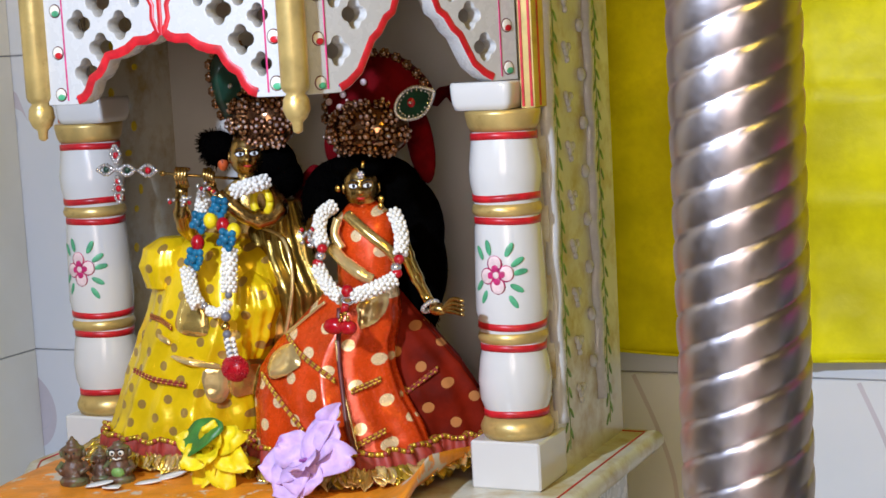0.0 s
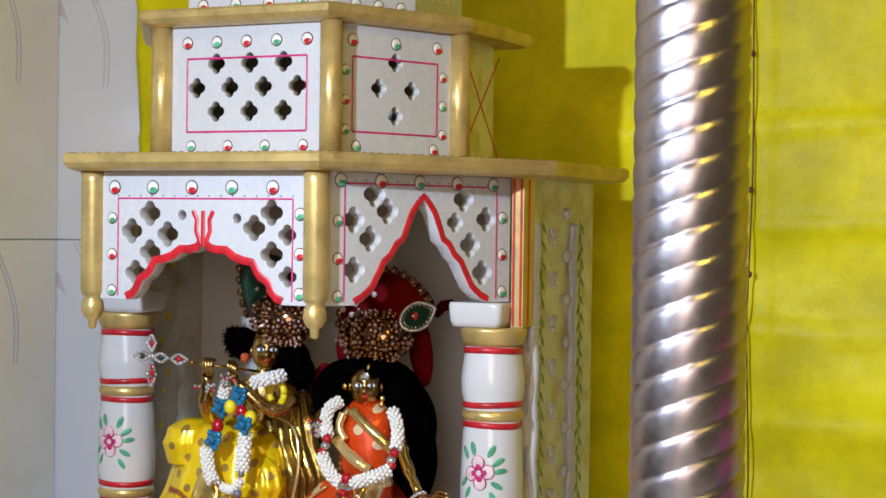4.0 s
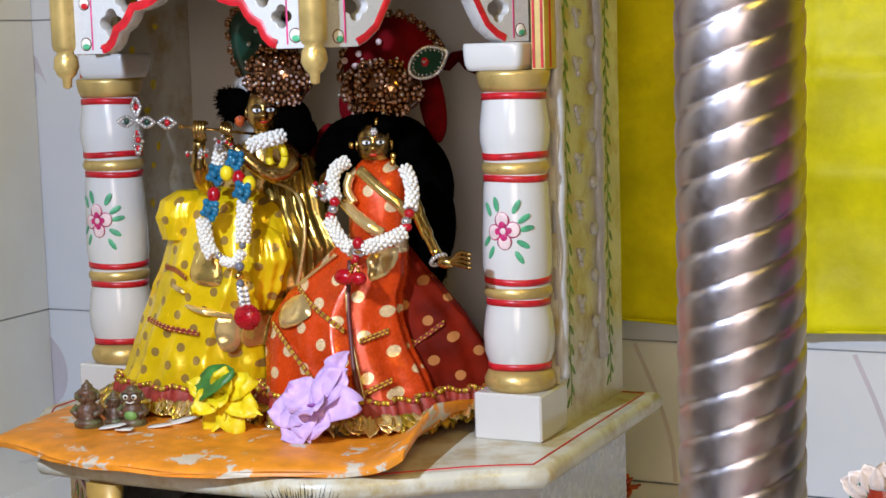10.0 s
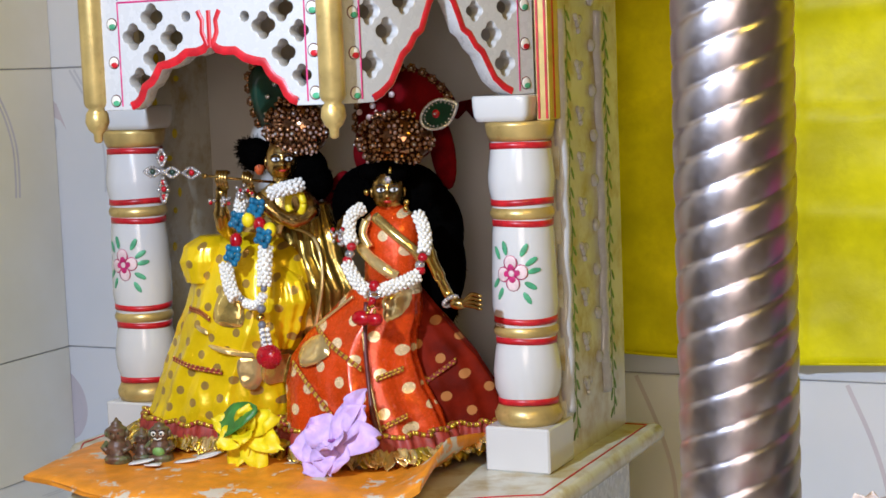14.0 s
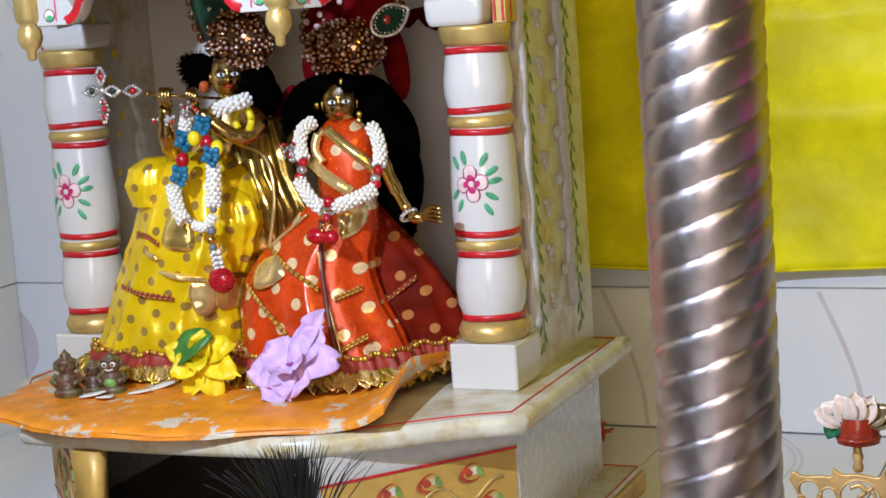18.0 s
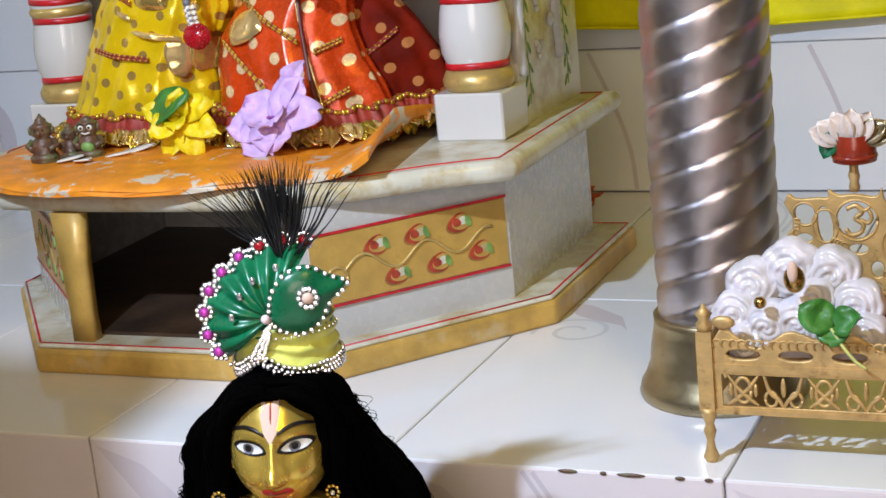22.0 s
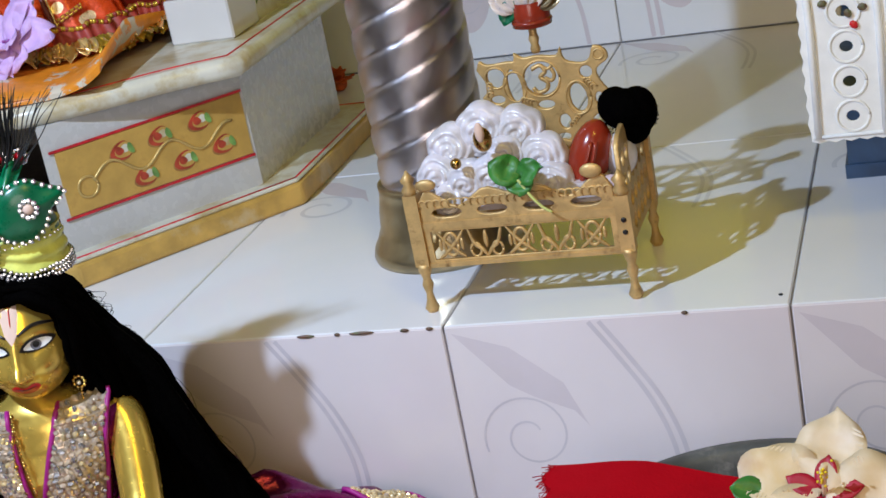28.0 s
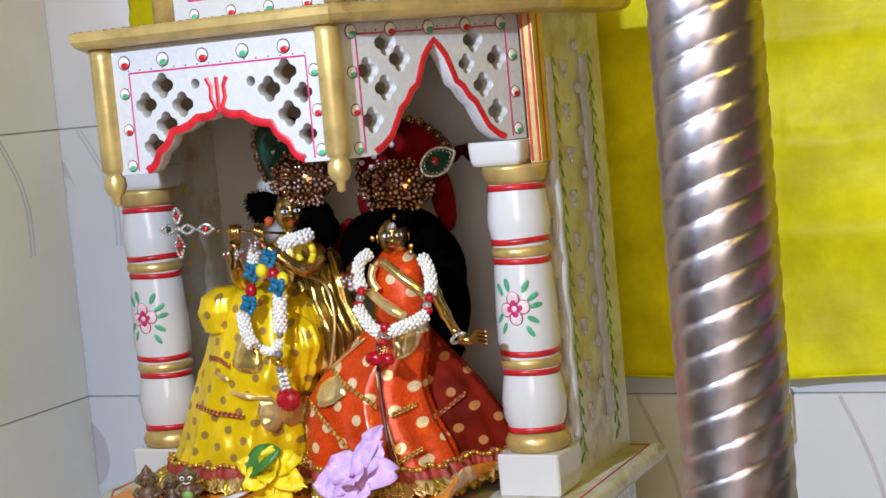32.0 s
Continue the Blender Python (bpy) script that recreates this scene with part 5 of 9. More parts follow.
back.build(mk, SAREE_SHADED, 44, 120, 0.6)
hem_of(mk, back, math.pi * 1.35, math.pi * 2.1, 34)
for pts in (((-0.4650, 0.2810), (-0.4320, 0.3060), (-0.4030, 0.3240)), ((-0.4720, 0.3410), (-0.4510, 0.3510), (-0.4370, 0.3420))):
    braid(mk, back, pts, (BRAID, MAROON_BRAID, MAROON_BRAID), 0.0024)
mk.loft([ring(c, rx, ry, 28) for c, rx, ry in (((-0.5010, 0.4040, 0.3790), 0.036, 0.029), ((-0.4990, 0.4030, 0.3980), 0.033, 0.027), ((-0.4990, 0.4030, 0.4230), 0.032, 0.026), ((-0.4980, 0.4040, 0.4510), 0.034, 0.026), ((-0.4990, 0.4060, 0.4680), 0.034, 0.022), ((-0.5020, 0.4100, 0.4790), 0.020, 0.016), ((-0.5040, 0.4120, 0.4880), 0.008, 0.009), ((-0.5040, 0.4120, 0.4970), 0.008, 0.009))], SAREE)
turn_r = Matrix.Rotation(0.42, 4, "Z")
small_head(mk, (-0.5000, 0.4030, 0.5000), 0.0195, turn_r, DARKBRASS)
for c, r in (((-0.5170, 0.3990, 0.5215), (0.0150, 0.0140, 0.0105)), ((-0.4850, 0.3990, 0.5205), (0.0140, 0.0140, 0.0095)), ((-0.5010, 0.4050, 0.5270), (0.0190, 0.0150, 0.0090))):
    mk.ball(c, r, BLACKHAIR, 16, 10)
for k in range(6):
    mk.bead(Vector((-0.4910, 0.3860, 0.5140)) + Vector((0.003 * math.cos(k * 1.05), 0, 0.003 * math.sin(k * 1.05))), 0.0019, PEARL)
mk.bead((-0.4900, 0.3840, 0.5140), 0.0018, PETALPAINT)
mk.tube([(-0.4880, 0.3860, 0.5210), (-0.4880, 0.3880, 0.5280)], 0.0022, BRASS, 6)
for c in ((-0.5250, 0.3980, 0.4990), (-0.4730, 0.3920, 0.4810), (-0.4720, 0.3920, 0.4880)):
    mk.ball(c, (0.0036, 0.003, 0.0042), BRASS, 10, 8)
hair = (((-0.5340, 0.4400, 0.4940), (0.052, 0.026, 0.036)), ((-0.5020, 0.4500, 0.4900), (0.050, 0.028, 0.040)), ((-0.4860, 0.4580, 0.4500), (0.052, 0.028, 0.062)), ((-0.4740, 0.4600, 0.4110), (0.040, 0.026, 0.066)), ((-0.5610, 0.4250, 0.4800), (0.022, 0.018, 0.036)), ((-0.5140, 0.4300, 0.5200), (0.040, 0.022, 0.014)), ((-0.4720, 0.4650, 0.3720), (0.026, 0.02, 0.040)))
for c, r in hair:
    mk.ball(c, r, BLACKHAIR, 22, 14)
for k in range(1800):
    c, r = hair[k % len(hair)]
    d = Vector((rnd.gauss(0, 1), -abs(rnd.gauss(0, 0.7)), rnd.gauss(0, 1))).normalized()
    p = Vector(c) + Vector((d.x * r[0], d.y * r[1], d.z * r[2])) * 0.97
    mk.tube([p, p + d * rnd.uniform(0.001, 0.005) + Vector((rnd.uniform(-0.002, 0.002), 0, -0.004))], 0.0004, BLACKHAIR, 3)
mk.tube(bez([(-0.4570, 0.3980, 0.4530), (-0.4420, 0.3850, 0.4300), (-0.4250, 0.3720, 0.4080), (-0.4080, 0.3600, 0.3880)], 6), [0.0080] * 7 + [0.0068] * 6 + [0.0052] * 6, BRASS, 12)
mk.ball((-0.3940, 0.3520, 0.3820), (0.0110, 0.0070, 0.0065), DARKBRASS, 12, 8)
for k in range(4):
    mk.tube(bez([(-0.3890, 0.3500, 0.3820), Vector((-0.3750, 0.3460, 0.3870)) + Vector((0, 0, 0.0042 * (k - 1.5))), Vector((-0.3620, 0.3420, 0.3850)) + Vector((0, 0, 0.0046 * (k - 1.5)))], 4), [0.0028] * 5 + [0.0022] * 3 + [0.0012], DARKBRASS, 7)
for k in range(14):
    a = 2 * math.pi * k / 14
    mk.bead(Vector((-0.4050, 0.3550, 0.3840)) + Vector((0.0075 * math.cos(a), 0.0075 * math.sin(a), 0.006 * math.cos(a + 0.6))), 0.0026, PEARL)
mk.tube(bez([(-0.5220, 0.3720, 0.4400), (-0.5020, 0.3620, 0.4270), (-0.4820, 0.3580, 0.4150), (-0.4720, 0.3620, 0.4090)], 6), [0.0065] * 7 + [0.0072] * 6 + [0.0060] * 6, GOLDFOIL, 10)
mk.tube(bez([(-0.5410, 0.3850, 0.4730), (-0.5440, 0.3700, 0.4620), (-0.5390, 0.3560, 0.4510)], 5), [0.0075] * 5 + [0.006] * 6, DARKBRASS, 9)
for k in range(18):
    mk.bead(Vector((-0.5370, 0.3500, 0.4530)) + Vector((0.016 * (rnd.random() - 0.5), -0.004 * rnd.random(), 0.020 * (rnd.random() - 0.5))), 0.0027, PEARL if k % 6 else REDBEAD)
for pts in (((-0.5720, 0.3490), (-0.5420, 0.3320), (-0.5080, 0.3090)), ((-0.5980, 0.3100), (-0.5690, 0.2890), (-0.5370, 0.2600)), ((-0.4910, 0.2970), (-0.4710, 0.3050), (-0.4460, 0.3170)), ((-0.4840, 0.2430), (-0.4590, 0.2560), (-0.4220, 0.2750)), ((-0.4580, 0.2180), (-0.4370, 0.2340), (-0.4030, 0.2440))):
    braid(mk, gown_r, pts, (BRAID, BRAID, MAROON_BRAID), 0.0028)
hem_of(mk, gown_r, math.pi * 0.92, math.pi * 2.08, 66)
foil(mk, gown_r, (-0.5960, 0.3300), (-0.5610, 0.3470), (-0.5860, 0.3030), (-0.5410, 0.3230))
foil(mk, gown_r, (-0.4930, 0.3880), (-0.4650, 0.3930), (-0.4900, 0.3560), (-0.4700, 0.3660))
mk.tube(bez([gown_r.front(*(-0.5090, 0.3800), 0.004), gown_r.front(*(-0.5050, 0.3370), 0.004), gown_r.front(*(-0.4980, 0.2940), 0.004), gown_r.front(*(-0.4890, 0.2580), 0.004), gown_r.front(*(-0.4750, 0.2210), 0.004)], 8), 0.0026, DARKPAINT, 6)
mk.tube(bez([gown_r.front(*(-0.5080, 0.3490), 0.005), gown_r.front(*(-0.5020, 0.3130), 0.005), gown_r.front(*(-0.4930, 0.2820), 0.005), gown_r.front(*(-0.4780, 0.2340), 0.005)], 8), 0.0013, GOLDFOIL, 6)
mk.tube(bez([gown_r.front(*(-0.5290, 0.3850), 0.003), gown_r.front(*(-0.5520, 0.3680), 0.003), gown_r.front(*(-0.5770, 0.3500), 0.003)], 8), 0.0018, GOLDFOIL, 6)
mk.tube(bez([(-0.5040, 0.3760, 0.4740), (-0.4790, 0.3720, 0.4550), (-0.4590, 0.3740, 0.4390), (-0.4490, 0.3820, 0.4230)], 6), 0.0060, GOLDCLOTH, 8)
mk.tube(bez([(-0.5160, 0.3780, 0.4700), (-0.5190, 0.3740, 0.4540), (-0.5100, 0.3720, 0.4390)], 6), 0.0050, GOLDFOIL, 8)
for c, r, tilt in (((-0.6060, 0.4700, 0.4870), (0.014, 0.007, 0.036), 0.5), ((-0.5630, 0.4700, 0.5480), (0.014, 0.007, 0.030), 0.2), ((-0.4640, 0.4750, 0.5410), (0.016, 0.007, 0.046), -0.15), ((-0.4730, 0.4700, 0.5630), (0.012, 0.007, 0.026), -0.3)):
    mk.ball(c, r, REDVELVET, 16, 10, Matrix.Rotation(tilt, 4, "Y"))
idol_r = mk.done("veiled_idol")
tagged(idol_r, "brass idol in an orange foil robe with gold dots", "idol")


# crowns
def jewel_dome(mk, c, r, mat, rows=5, seed=1):
    """Flower-like rosettes of stones set close over the front of a cap."""
    rnd = random.Random(seed)
    for j in range(rows):
        b = -0.7 + 1.75 * j / (rows - 1)
        n = max(3, int(6.6 * math.cos(b)))
        for i in range(n):
            a = math.pi * (1.02 + 0.96 * (i + 0.5 * (j % 2)) / n)
            d = Vector((math.cos(a) * math.cos(b), math.sin(a) * math.cos(b), math.sin(b)))
            p = Vector(c) + Vector((d.x * r[0], d.y * r[1], d.z * r[2]))
            out = Vector((d.x / r[0], d.y / r[1], d.z / r[2])).normalized()
            u = out.cross(Vector((0, 0.2, 1))).normalized()
            v = out.cross(u)
            ph = rnd.random() * 6
            p = p + out * 0.0016 * (rnd.random() - 0.3)
            for k in range(7):
                t = ph + 2 * math.pi * k / 7
                q = p + (u * math.cos(t) + v * math.sin(t)) * 0.0070
                mk.ball(q, 0.0033, mat, 7, 5)
                if rnd.random() < 0.42:
                    mk.bead(q + out * 0.0024, 0.0018, ROSECRYSTAL)
            mk.ball(p + out * 0.001, 0.0046, mat, 8, 5)
            mk.bead(p + out * 0.0052, 0.0021, ROSECRYSTAL if rnd.random() < 0.7 else PEARL)


def crown(name, label, fan_points, hub, cap, cap_r, cloth, stones, seed):
    """A fan of cloth edged with smoky stones over a cap crusted with them."""
    cr = thing(name, (0, 0, 0), label, "crown")
    mk = Maker()
    mk.ball(cap, tuple(0.95 * q for q in cap_r), BROWNSTONE, 22, 14)
    jewel_dome(mk, cap, cap_r, BROWNSTONE, 4, seed)
    mk.done("jewelled_cap", cr, "cap crusted with smoky stone rosettes")["kind"] = "stuff"
    mk = Maker()
    fan = bez(fan_points, 6)
    hub = Vector(hub)
    mk.loft([[hub.lerp(p, s) + Vector((0, d, 0)) for p in fan] for d, s in ((0.010, 1), (-0.002, 1), (-0.008, 0.92), (-0.012, 0.6))], cloth)
    mk.done("cloth_fan", cr)
    mk = Maker()
    last = fan[0] + Vector((1, 0, 0))
    for p in fan[:stones]:
        if (p - last).length > 0.0105:
            last = p
            for k in range(7):
                t = 2 * math.pi * k / 7
                mk.ball(p + Vector((0.0044 * math.cos(t), -0.005, 0.0044 * math.sin(t))), 0.0023, BROWNSTONE, 7, 5)
            mk.ball(p + Vector((0, -0.006, 0)), 0.0040, BROWNSTONE, 8, 6)
            # Tiny pale bead set on the stone as its highlight.
            mk.bead(p + Vector((0.0015, -0.0095, 0.0015)), 0.0013, PEARL)
    mk.done("stone_edge", cr, "row of smoky stone rosettes")["kind"] = "stuff"
    return cr


cr = crown("velvet_crown", "dark red velvet crown edged with smoky stones", [(-0.5490, 0.4300, 0.5710), (-0.5450, 0.4300, 0.5960), (-0.5280, 0.4300, 0.6200), (-0.5030, 0.4300, 0.6340), (-0.4750, 0.4300, 0.6360), (-0.4500, 0.4300, 0.6230), (-0.4320, 0.4300, 0.6040), (-0.4290, 0.4300, 0.5880), (-0.4500, 0.4300, 0.5700)], (-0.4980, 0.4300, 0.5860), (-0.4960, 0.4250, 0.5570), (0.046, 0.034, 0.032), REDVELVET, 44, 2)
for c in ((-0.5380, 0.4140, 0.5890), (-0.5250, 0.4120, 0.5830), (-0.4820, 0.4120, 0.5800), (-0.5210, 0.4140, 0.5960), (-0.4960, 0.4140, 0.6080)):
    mk = Maker()
    mk.ball(c, 0.0036, PETALPAINT, 8, 6)
    mk.done("pink_pearl", cr)
mk = Maker()
hub = Vector((-0.4260, 0.3920, 0.5860))
lean = Matrix.Rotation(-0.45, 4, "Y")
eye = [hub + lean @ Vector((0.0235 * math.cos(t), 0, 0.0150 * math.sin(t) * (1 - 0.55 * max(0, math.cos(t)) ** 2))) for t in (2 * math.pi * i / 44 for i in range(44))]
mk.loft([[p + Vector((0, d, 0)) for p in eye] for d in (0.003, -0.002)], DARKGREEN)
for p in eye:
    mk.bead(p + Vector((0, -0.003, 0)), 0.0021, PEARL)
for p in eye[::2]:
    mk.bead(hub.lerp(p, 0.80) + Vector((0, -0.003, 0)), 0.0012, PEARL)
mk.ball(hub + Vector((-0.004, -0.003, 0)), (0.0046, 0.003, 0.0050), REDBEAD, 10, 6)
mk.ball(hub + Vector((-0.004, -0.006, 0)), 0.0016, PEARL, 8, 6)
mk.done("paisley_brooch", cr, "green paisley brooch edged with crystals")
ck = crown("green_crown", "dark green crown edged with smoky stones", [(-0.6600, 0.4300, 0.5560), (-0.6790, 0.4300, 0.5790), (-0.6880, 0.4300, 0.6050), (-0.6900, 0.4300, 0.6340), (-0.6770, 0.4300, 0.6490), (-0.6470, 0.4300, 0.6520), (-0.6250, 0.4300, 0.6360), (-0.6230, 0.4300, 0.6040)], (-0.6530, 0.4300, 0.6050), (-0.6250, 0.4250, 0.5720), (0.040, 0.030, 0.036), DARKGREEN, 30, 5)
mk = Maker()
for c in ((-0.6580, 0.4140, 0.6100), (-0.6480, 0.4140, 0.6240)):
    mk.ball(c, 0.0032, PEARL, 8, 6)
mk.done("pearls", ck)

# flute with a crystal cross
fl = thing("flute", (0, 0, 0), "thin brass flute with a crystal and ruby cross", "flute")
mk = Maker()
mk.tube([(-0.6970, 0.3300, 0.5240), (-0.6360, 0.3850, 0.5120)], 0.0016, DARKBRASS, 8)
mk.ball((-0.6960, 0.3300, 0.5240), (0.004, 0.003, 0.003), DARKBRASS, 8, 6)
mk.done("rod", fl)
mk = Maker()
O = Vector((-0.7350, 0.3050, 0.5310))


def stone_lozenge(c, w, h, reds, mats=(REDBEAD,)):
    """Red stones in a pointed ring of crystals."""
    for k in range(14):
        a = 2 * math.pi * k / 14
        f = 1.0 / (abs(math.cos(a)) ** 1.2 + abs(math.sin(a)) ** 1.2)
        mk.bead(c + Vector((w * f * math.cos(a), -0.001, h * f * math.sin(a))), 0.0023, PEARL)
    for i, (dx, dz) in enumerate(reds):
        mk.ball(c + Vector((dx, 0, dz)), (0.0034, 0.003, 0.0036), mats[i % len(mats)], 8, 6)


stone_lozenge(O + Vector((0, 0, 0.016)), 0.0058, 0.0098, ((0, -0.001),))
stone_lozenge(O + Vector((0, 0, -0.021)), 0.0062, 0.0150, ((0, 0.009), (0, 0.001), (0, -0.008)))
stone_lozenge(O + Vector((-0.014, 0, 0)), 0.0105, 0.0056, ((0, 0),), (DARKGREEN,))
stone_lozenge(O + Vector((0.013, 0, -0.001)), 0.0100, 0.0056, ((0, 0),), (DARKGREEN,))
stone_lozenge(O + Vector((0.036, 0.004, -0.002)), 0.0110, 0.0062, ((0, 0),))
mk.ball(O, (0.0036, 0.003, 0.0036), PEARL, 8, 6)
mk.done("crystal_cross", fl, "cross of crystals and rubies")["kind"] = "stuff"

# garlands
garland("seed_bead_garland", [(-0.5250, 0.3850, 0.4820), (-0.5310, 0.3720, 0.4750), (-0.5280, 0.3580, 0.4610), (-0.5210, 0.3500, 0.4470)], 0.0058, "white seed bead garland with red tassel over the orange robe")
for pts in ([(-0.5240, 0.3440, 0.4230), (-0.5150, 0.3380, 0.4130), (-0.5040, 0.3320, 0.4030), (-0.4910, 0.3280, 0.3960)], [(-0.4750, 0.3280, 0.3980), (-0.4590, 0.3300, 0.4030), (-0.4470, 0.3360, 0.4080), (-0.4380, 0.3440, 0.4130)], [(-0.4330, 0.3520, 0.4380), (-0.4350, 0.3600, 0.4510), (-0.4430, 0.3720, 0.4640), (-0.4550, 0.3850, 0.4750)]):
    garland("seed_bead_garland", pts, 0.0058, "white seed bead garland strand over the orange robe")
mk = Maker()
mk.bead((-0.4810, 0.3240, 0.4030), 0.0072, REDBEAD)
for c, m in (((-0.5190, 0.3460, 0.4430), REDBEAD), ((-0.5210, 0.3450, 0.4350), PEARL), ((-0.5240, 0.3440, 0.4280), REDBEAD), ((-0.4340, 0.3500, 0.4320), REDBEAD), ((-0.4370, 0.3480, 0.4240), PEARL), ((-0.4360, 0.3470, 0.4180), REDBEAD)):
    mk.ball(c, (0.0058, 0.0055, 0.0050), m, 10, 8)
mk.tube([Vector((-0.4800, 0.3220, 0.3940)) + Vector((0.0062 * math.cos(t), 0, 0.0036 * math.sin(t))) for t in (2 * math.pi * i / 14 for i in range(15))], 0.0019, PEARL, 6)
mk.tube([(-0.4820, 0.3220, 0.3910), (-0.4840, 0.3200, 0.3820)], 0.0042, REDBEAD, 8)
for k in range(7):
    mk.bead(Vector((-0.4830, 0.3170, 0.3780)) + Vector((0.0045 * math.cos(k), 0, 0.004 * math.sin(k * 1.7))), 0.0023, BRASS)
mk.ball((-0.4960, 0.3200, 0.3680), (0.0125, 0.008, 0.0085), REDBEAD, 12, 8)
mk.ball((-0.4800, 0.3200, 0.3670), (0.0095, 0.007, 0.0075), REDBEAD, 12, 8)
tagged(mk.done("garland_tassel"), "red and gold bead tassel hanging from the garland", "tassel", kind="stuff")
garland("short_bead_garland", [(-0.6790, 0.3380, 0.4210), (-0.6730, 0.3320, 0.4070), (-0.6670, 0.3280, 0.3930), (-0.6590, 0.3260, 0.3830)], 0.0064, "white seed bead garland hanging over the yellow robe")
garland("long_bead_garland", [(-0.6260, 0.3400, 0.4410), (-0.6240, 0.3340, 0.4270), (-0.6230, 0.3300, 0.4130), (-0.6230, 0.3280, 0.4010)], 0.0068, "white seed bead garland with blue flowers")
garland("thin_bead_strand", [(-0.6460, 0.3240, 0.3800), (-0.6360, 0.3220, 0.3780), (-0.6270, 0.3210, 0.3810), (-0.6210, 0.3220, 0.3900)], 0.0036, "thin white seed bead strand joining two garlands")
garland("neck_bead_garland", [(-0.6220, 0.3520, 0.5020), (-0.6060, 0.3500, 0.5070), (-0.5960, 0.3540, 0.5090), (-0.5920, 0.3660, 0.5110)], 0.0064, "white seed bead collar below the brass face")
garland("arm_bead_strand", [(-0.6640, 0.3520, 0.4740), (-0.6640, 0.3500, 0.4850), (-0.6600, 0.3500, 0.4960)], 0.0056, "white seed bead strand beside the raised arm")
mk = Maker()
for c, r, m in (((-0.6500, 0.3220, 0.3850), 0.0044, PEARL), ((-0.6220, 0.3180, 0.3750), 0.0052, EYEGREY), ((-0.6210, 0.3240, 0.3970), 0.0040, EYEGREY), ((-0.6230, 0.3170, 0.3650), 0.0050, BRASS), ((-0.6210, 0.3160, 0.3570), 0.0046, EYEGREY)):
    mk.ball(c, r, m, 10, 8)
for k in range(9):
    p = Vector((-0.6180, 0.3150, 0.3520)).lerp(Vector((-0.6140, 0.3140, 0.3300)), k / 8)
    for s in (-1, 1):
        mk.bead(p + Vector((s * 0.0042, 0, 0)), 0.0031, WHITEBEAD if (k + (s > 0)) % 2 else PEARL)
    mk.bead(p + Vector((0, -0.003, 0)), 0.0026, EYEGREY if k % 2 else WHITEBEAD)
mk.ball((-0.6120, 0.3140, 0.3220), (0.0150, 0.011, 0.0135), REDBEAD, 18, 12)
for k in range(160):
    d = Vector((rnd.gauss(0, 1), -abs(rnd.gauss(0, 1)), rnd.gauss(0, 1))).normalized()
    mk.bead(Vector((-0.6120, 0.3140, 0.3220)) + Vector((d.x * 0.0150, d.y * 0.011, d.z * 0.0135)), 0.0013, REDBEAD)
tagged(mk.done("bead_pendant"), "hanging string of pearls with a red pompom", "pendant", kind="stuff")
for c in ((-0.6630, 0.3300, 0.4340), (-0.6240, 0.3340, 0.4540), (-0.6630, 0.3440, 0.4710), (-0.6350, 0.3400, 0.4870)):
    mk = Maker()
    for k in range(9):
        a = 2 * math.pi * k / 9
        w = 0.0095 if k % 2 else 0.0062
        mk.ball(Vector(c) + Vector((w * math.cos(a), -0.001 * (k % 2), w * math.sin(a))), (0.0042, 0.0038, 0.0042), BLUEBEAD, 8, 6)
    mk.bead(Vector(c) + Vector((0, -0.004, 0)), 0.0046, BLUEBEAD)
    tagged(mk.done("blue_bead_flower"), "blue glass bead flower on the garland", "bead flower", "bead flowers")
mk = Maker()
for c, m in (((-0.6610, 0.3340, 0.4500), REDBEAD), ((-0.6310, 0.3380, 0.4680), REDBEAD), ((-0.6460, 0.3380, 0.4730), YELLOWPETAL), ((-0.6180, 0.3380, 0.4620), YELLOWPETAL)):
    mk.ball(c, (0.0075, 0.007, 0.0088), m, 12, 8)
tagged(mk.done("garland_beads"), "red and yellow beads on the garland", "beads", kind="stuff")

# orange brocade cloth on the shelf
mk = Maker()
A, B, C, D = Vector((-0.872, 0.196, 0)), Vector((-0.362, 0.205, 0)), Vector((-0.392, 0.540, 0)), Vector((-0.905, 0.50, 0))
rows_t, rows_b = [], []
for i in range(41):
    t, rt, rb = i / 40, [], []
    for j in range(61):
        s = j / 60
        p = A.lerp(B, s).lerp(D.lerp(C, s), t)
        bow = -0.058 * math.sin(math.pi * min(1, s * 1.15)) * (1 - t)
        edge = min(s, 1 - s, t) * 12
        puff = 0.0055 + 0.0075 * min(1, edge) ** 0.5
        z = 0.1912 + puff + 0.002 * noise.noise((9 * p.x, 9 * p.y, 2)) + 0.0016 * math.sin(40 * p.x + 14 * p.y) * (1 - t)
        lift = 0.042 * (max(0, s - 0.84) / 0.16) ** 1.8 * max(0, 1 - abs(t - 0.36) / 0.55) ** 0.6
        rt.append((p.x - 0.02 * lift / 0.03, p.y + bow, z + lift))
        rb.append((p.x - 0.02 * lift / 0.03, p.y + bow, max(0.1909, z - puff + 0.0002) + lift * 0.86))
    rows_t.append(rt)
    rows_b.append(rb)
mk.loft([a + b[::-1] for a, b in zip(rows_t, rows_b)], ORANGE)
tagged(mk.done("shelf_cloth"), "orange brocade cloth with silver motifs spread on the shelf", "cloth")


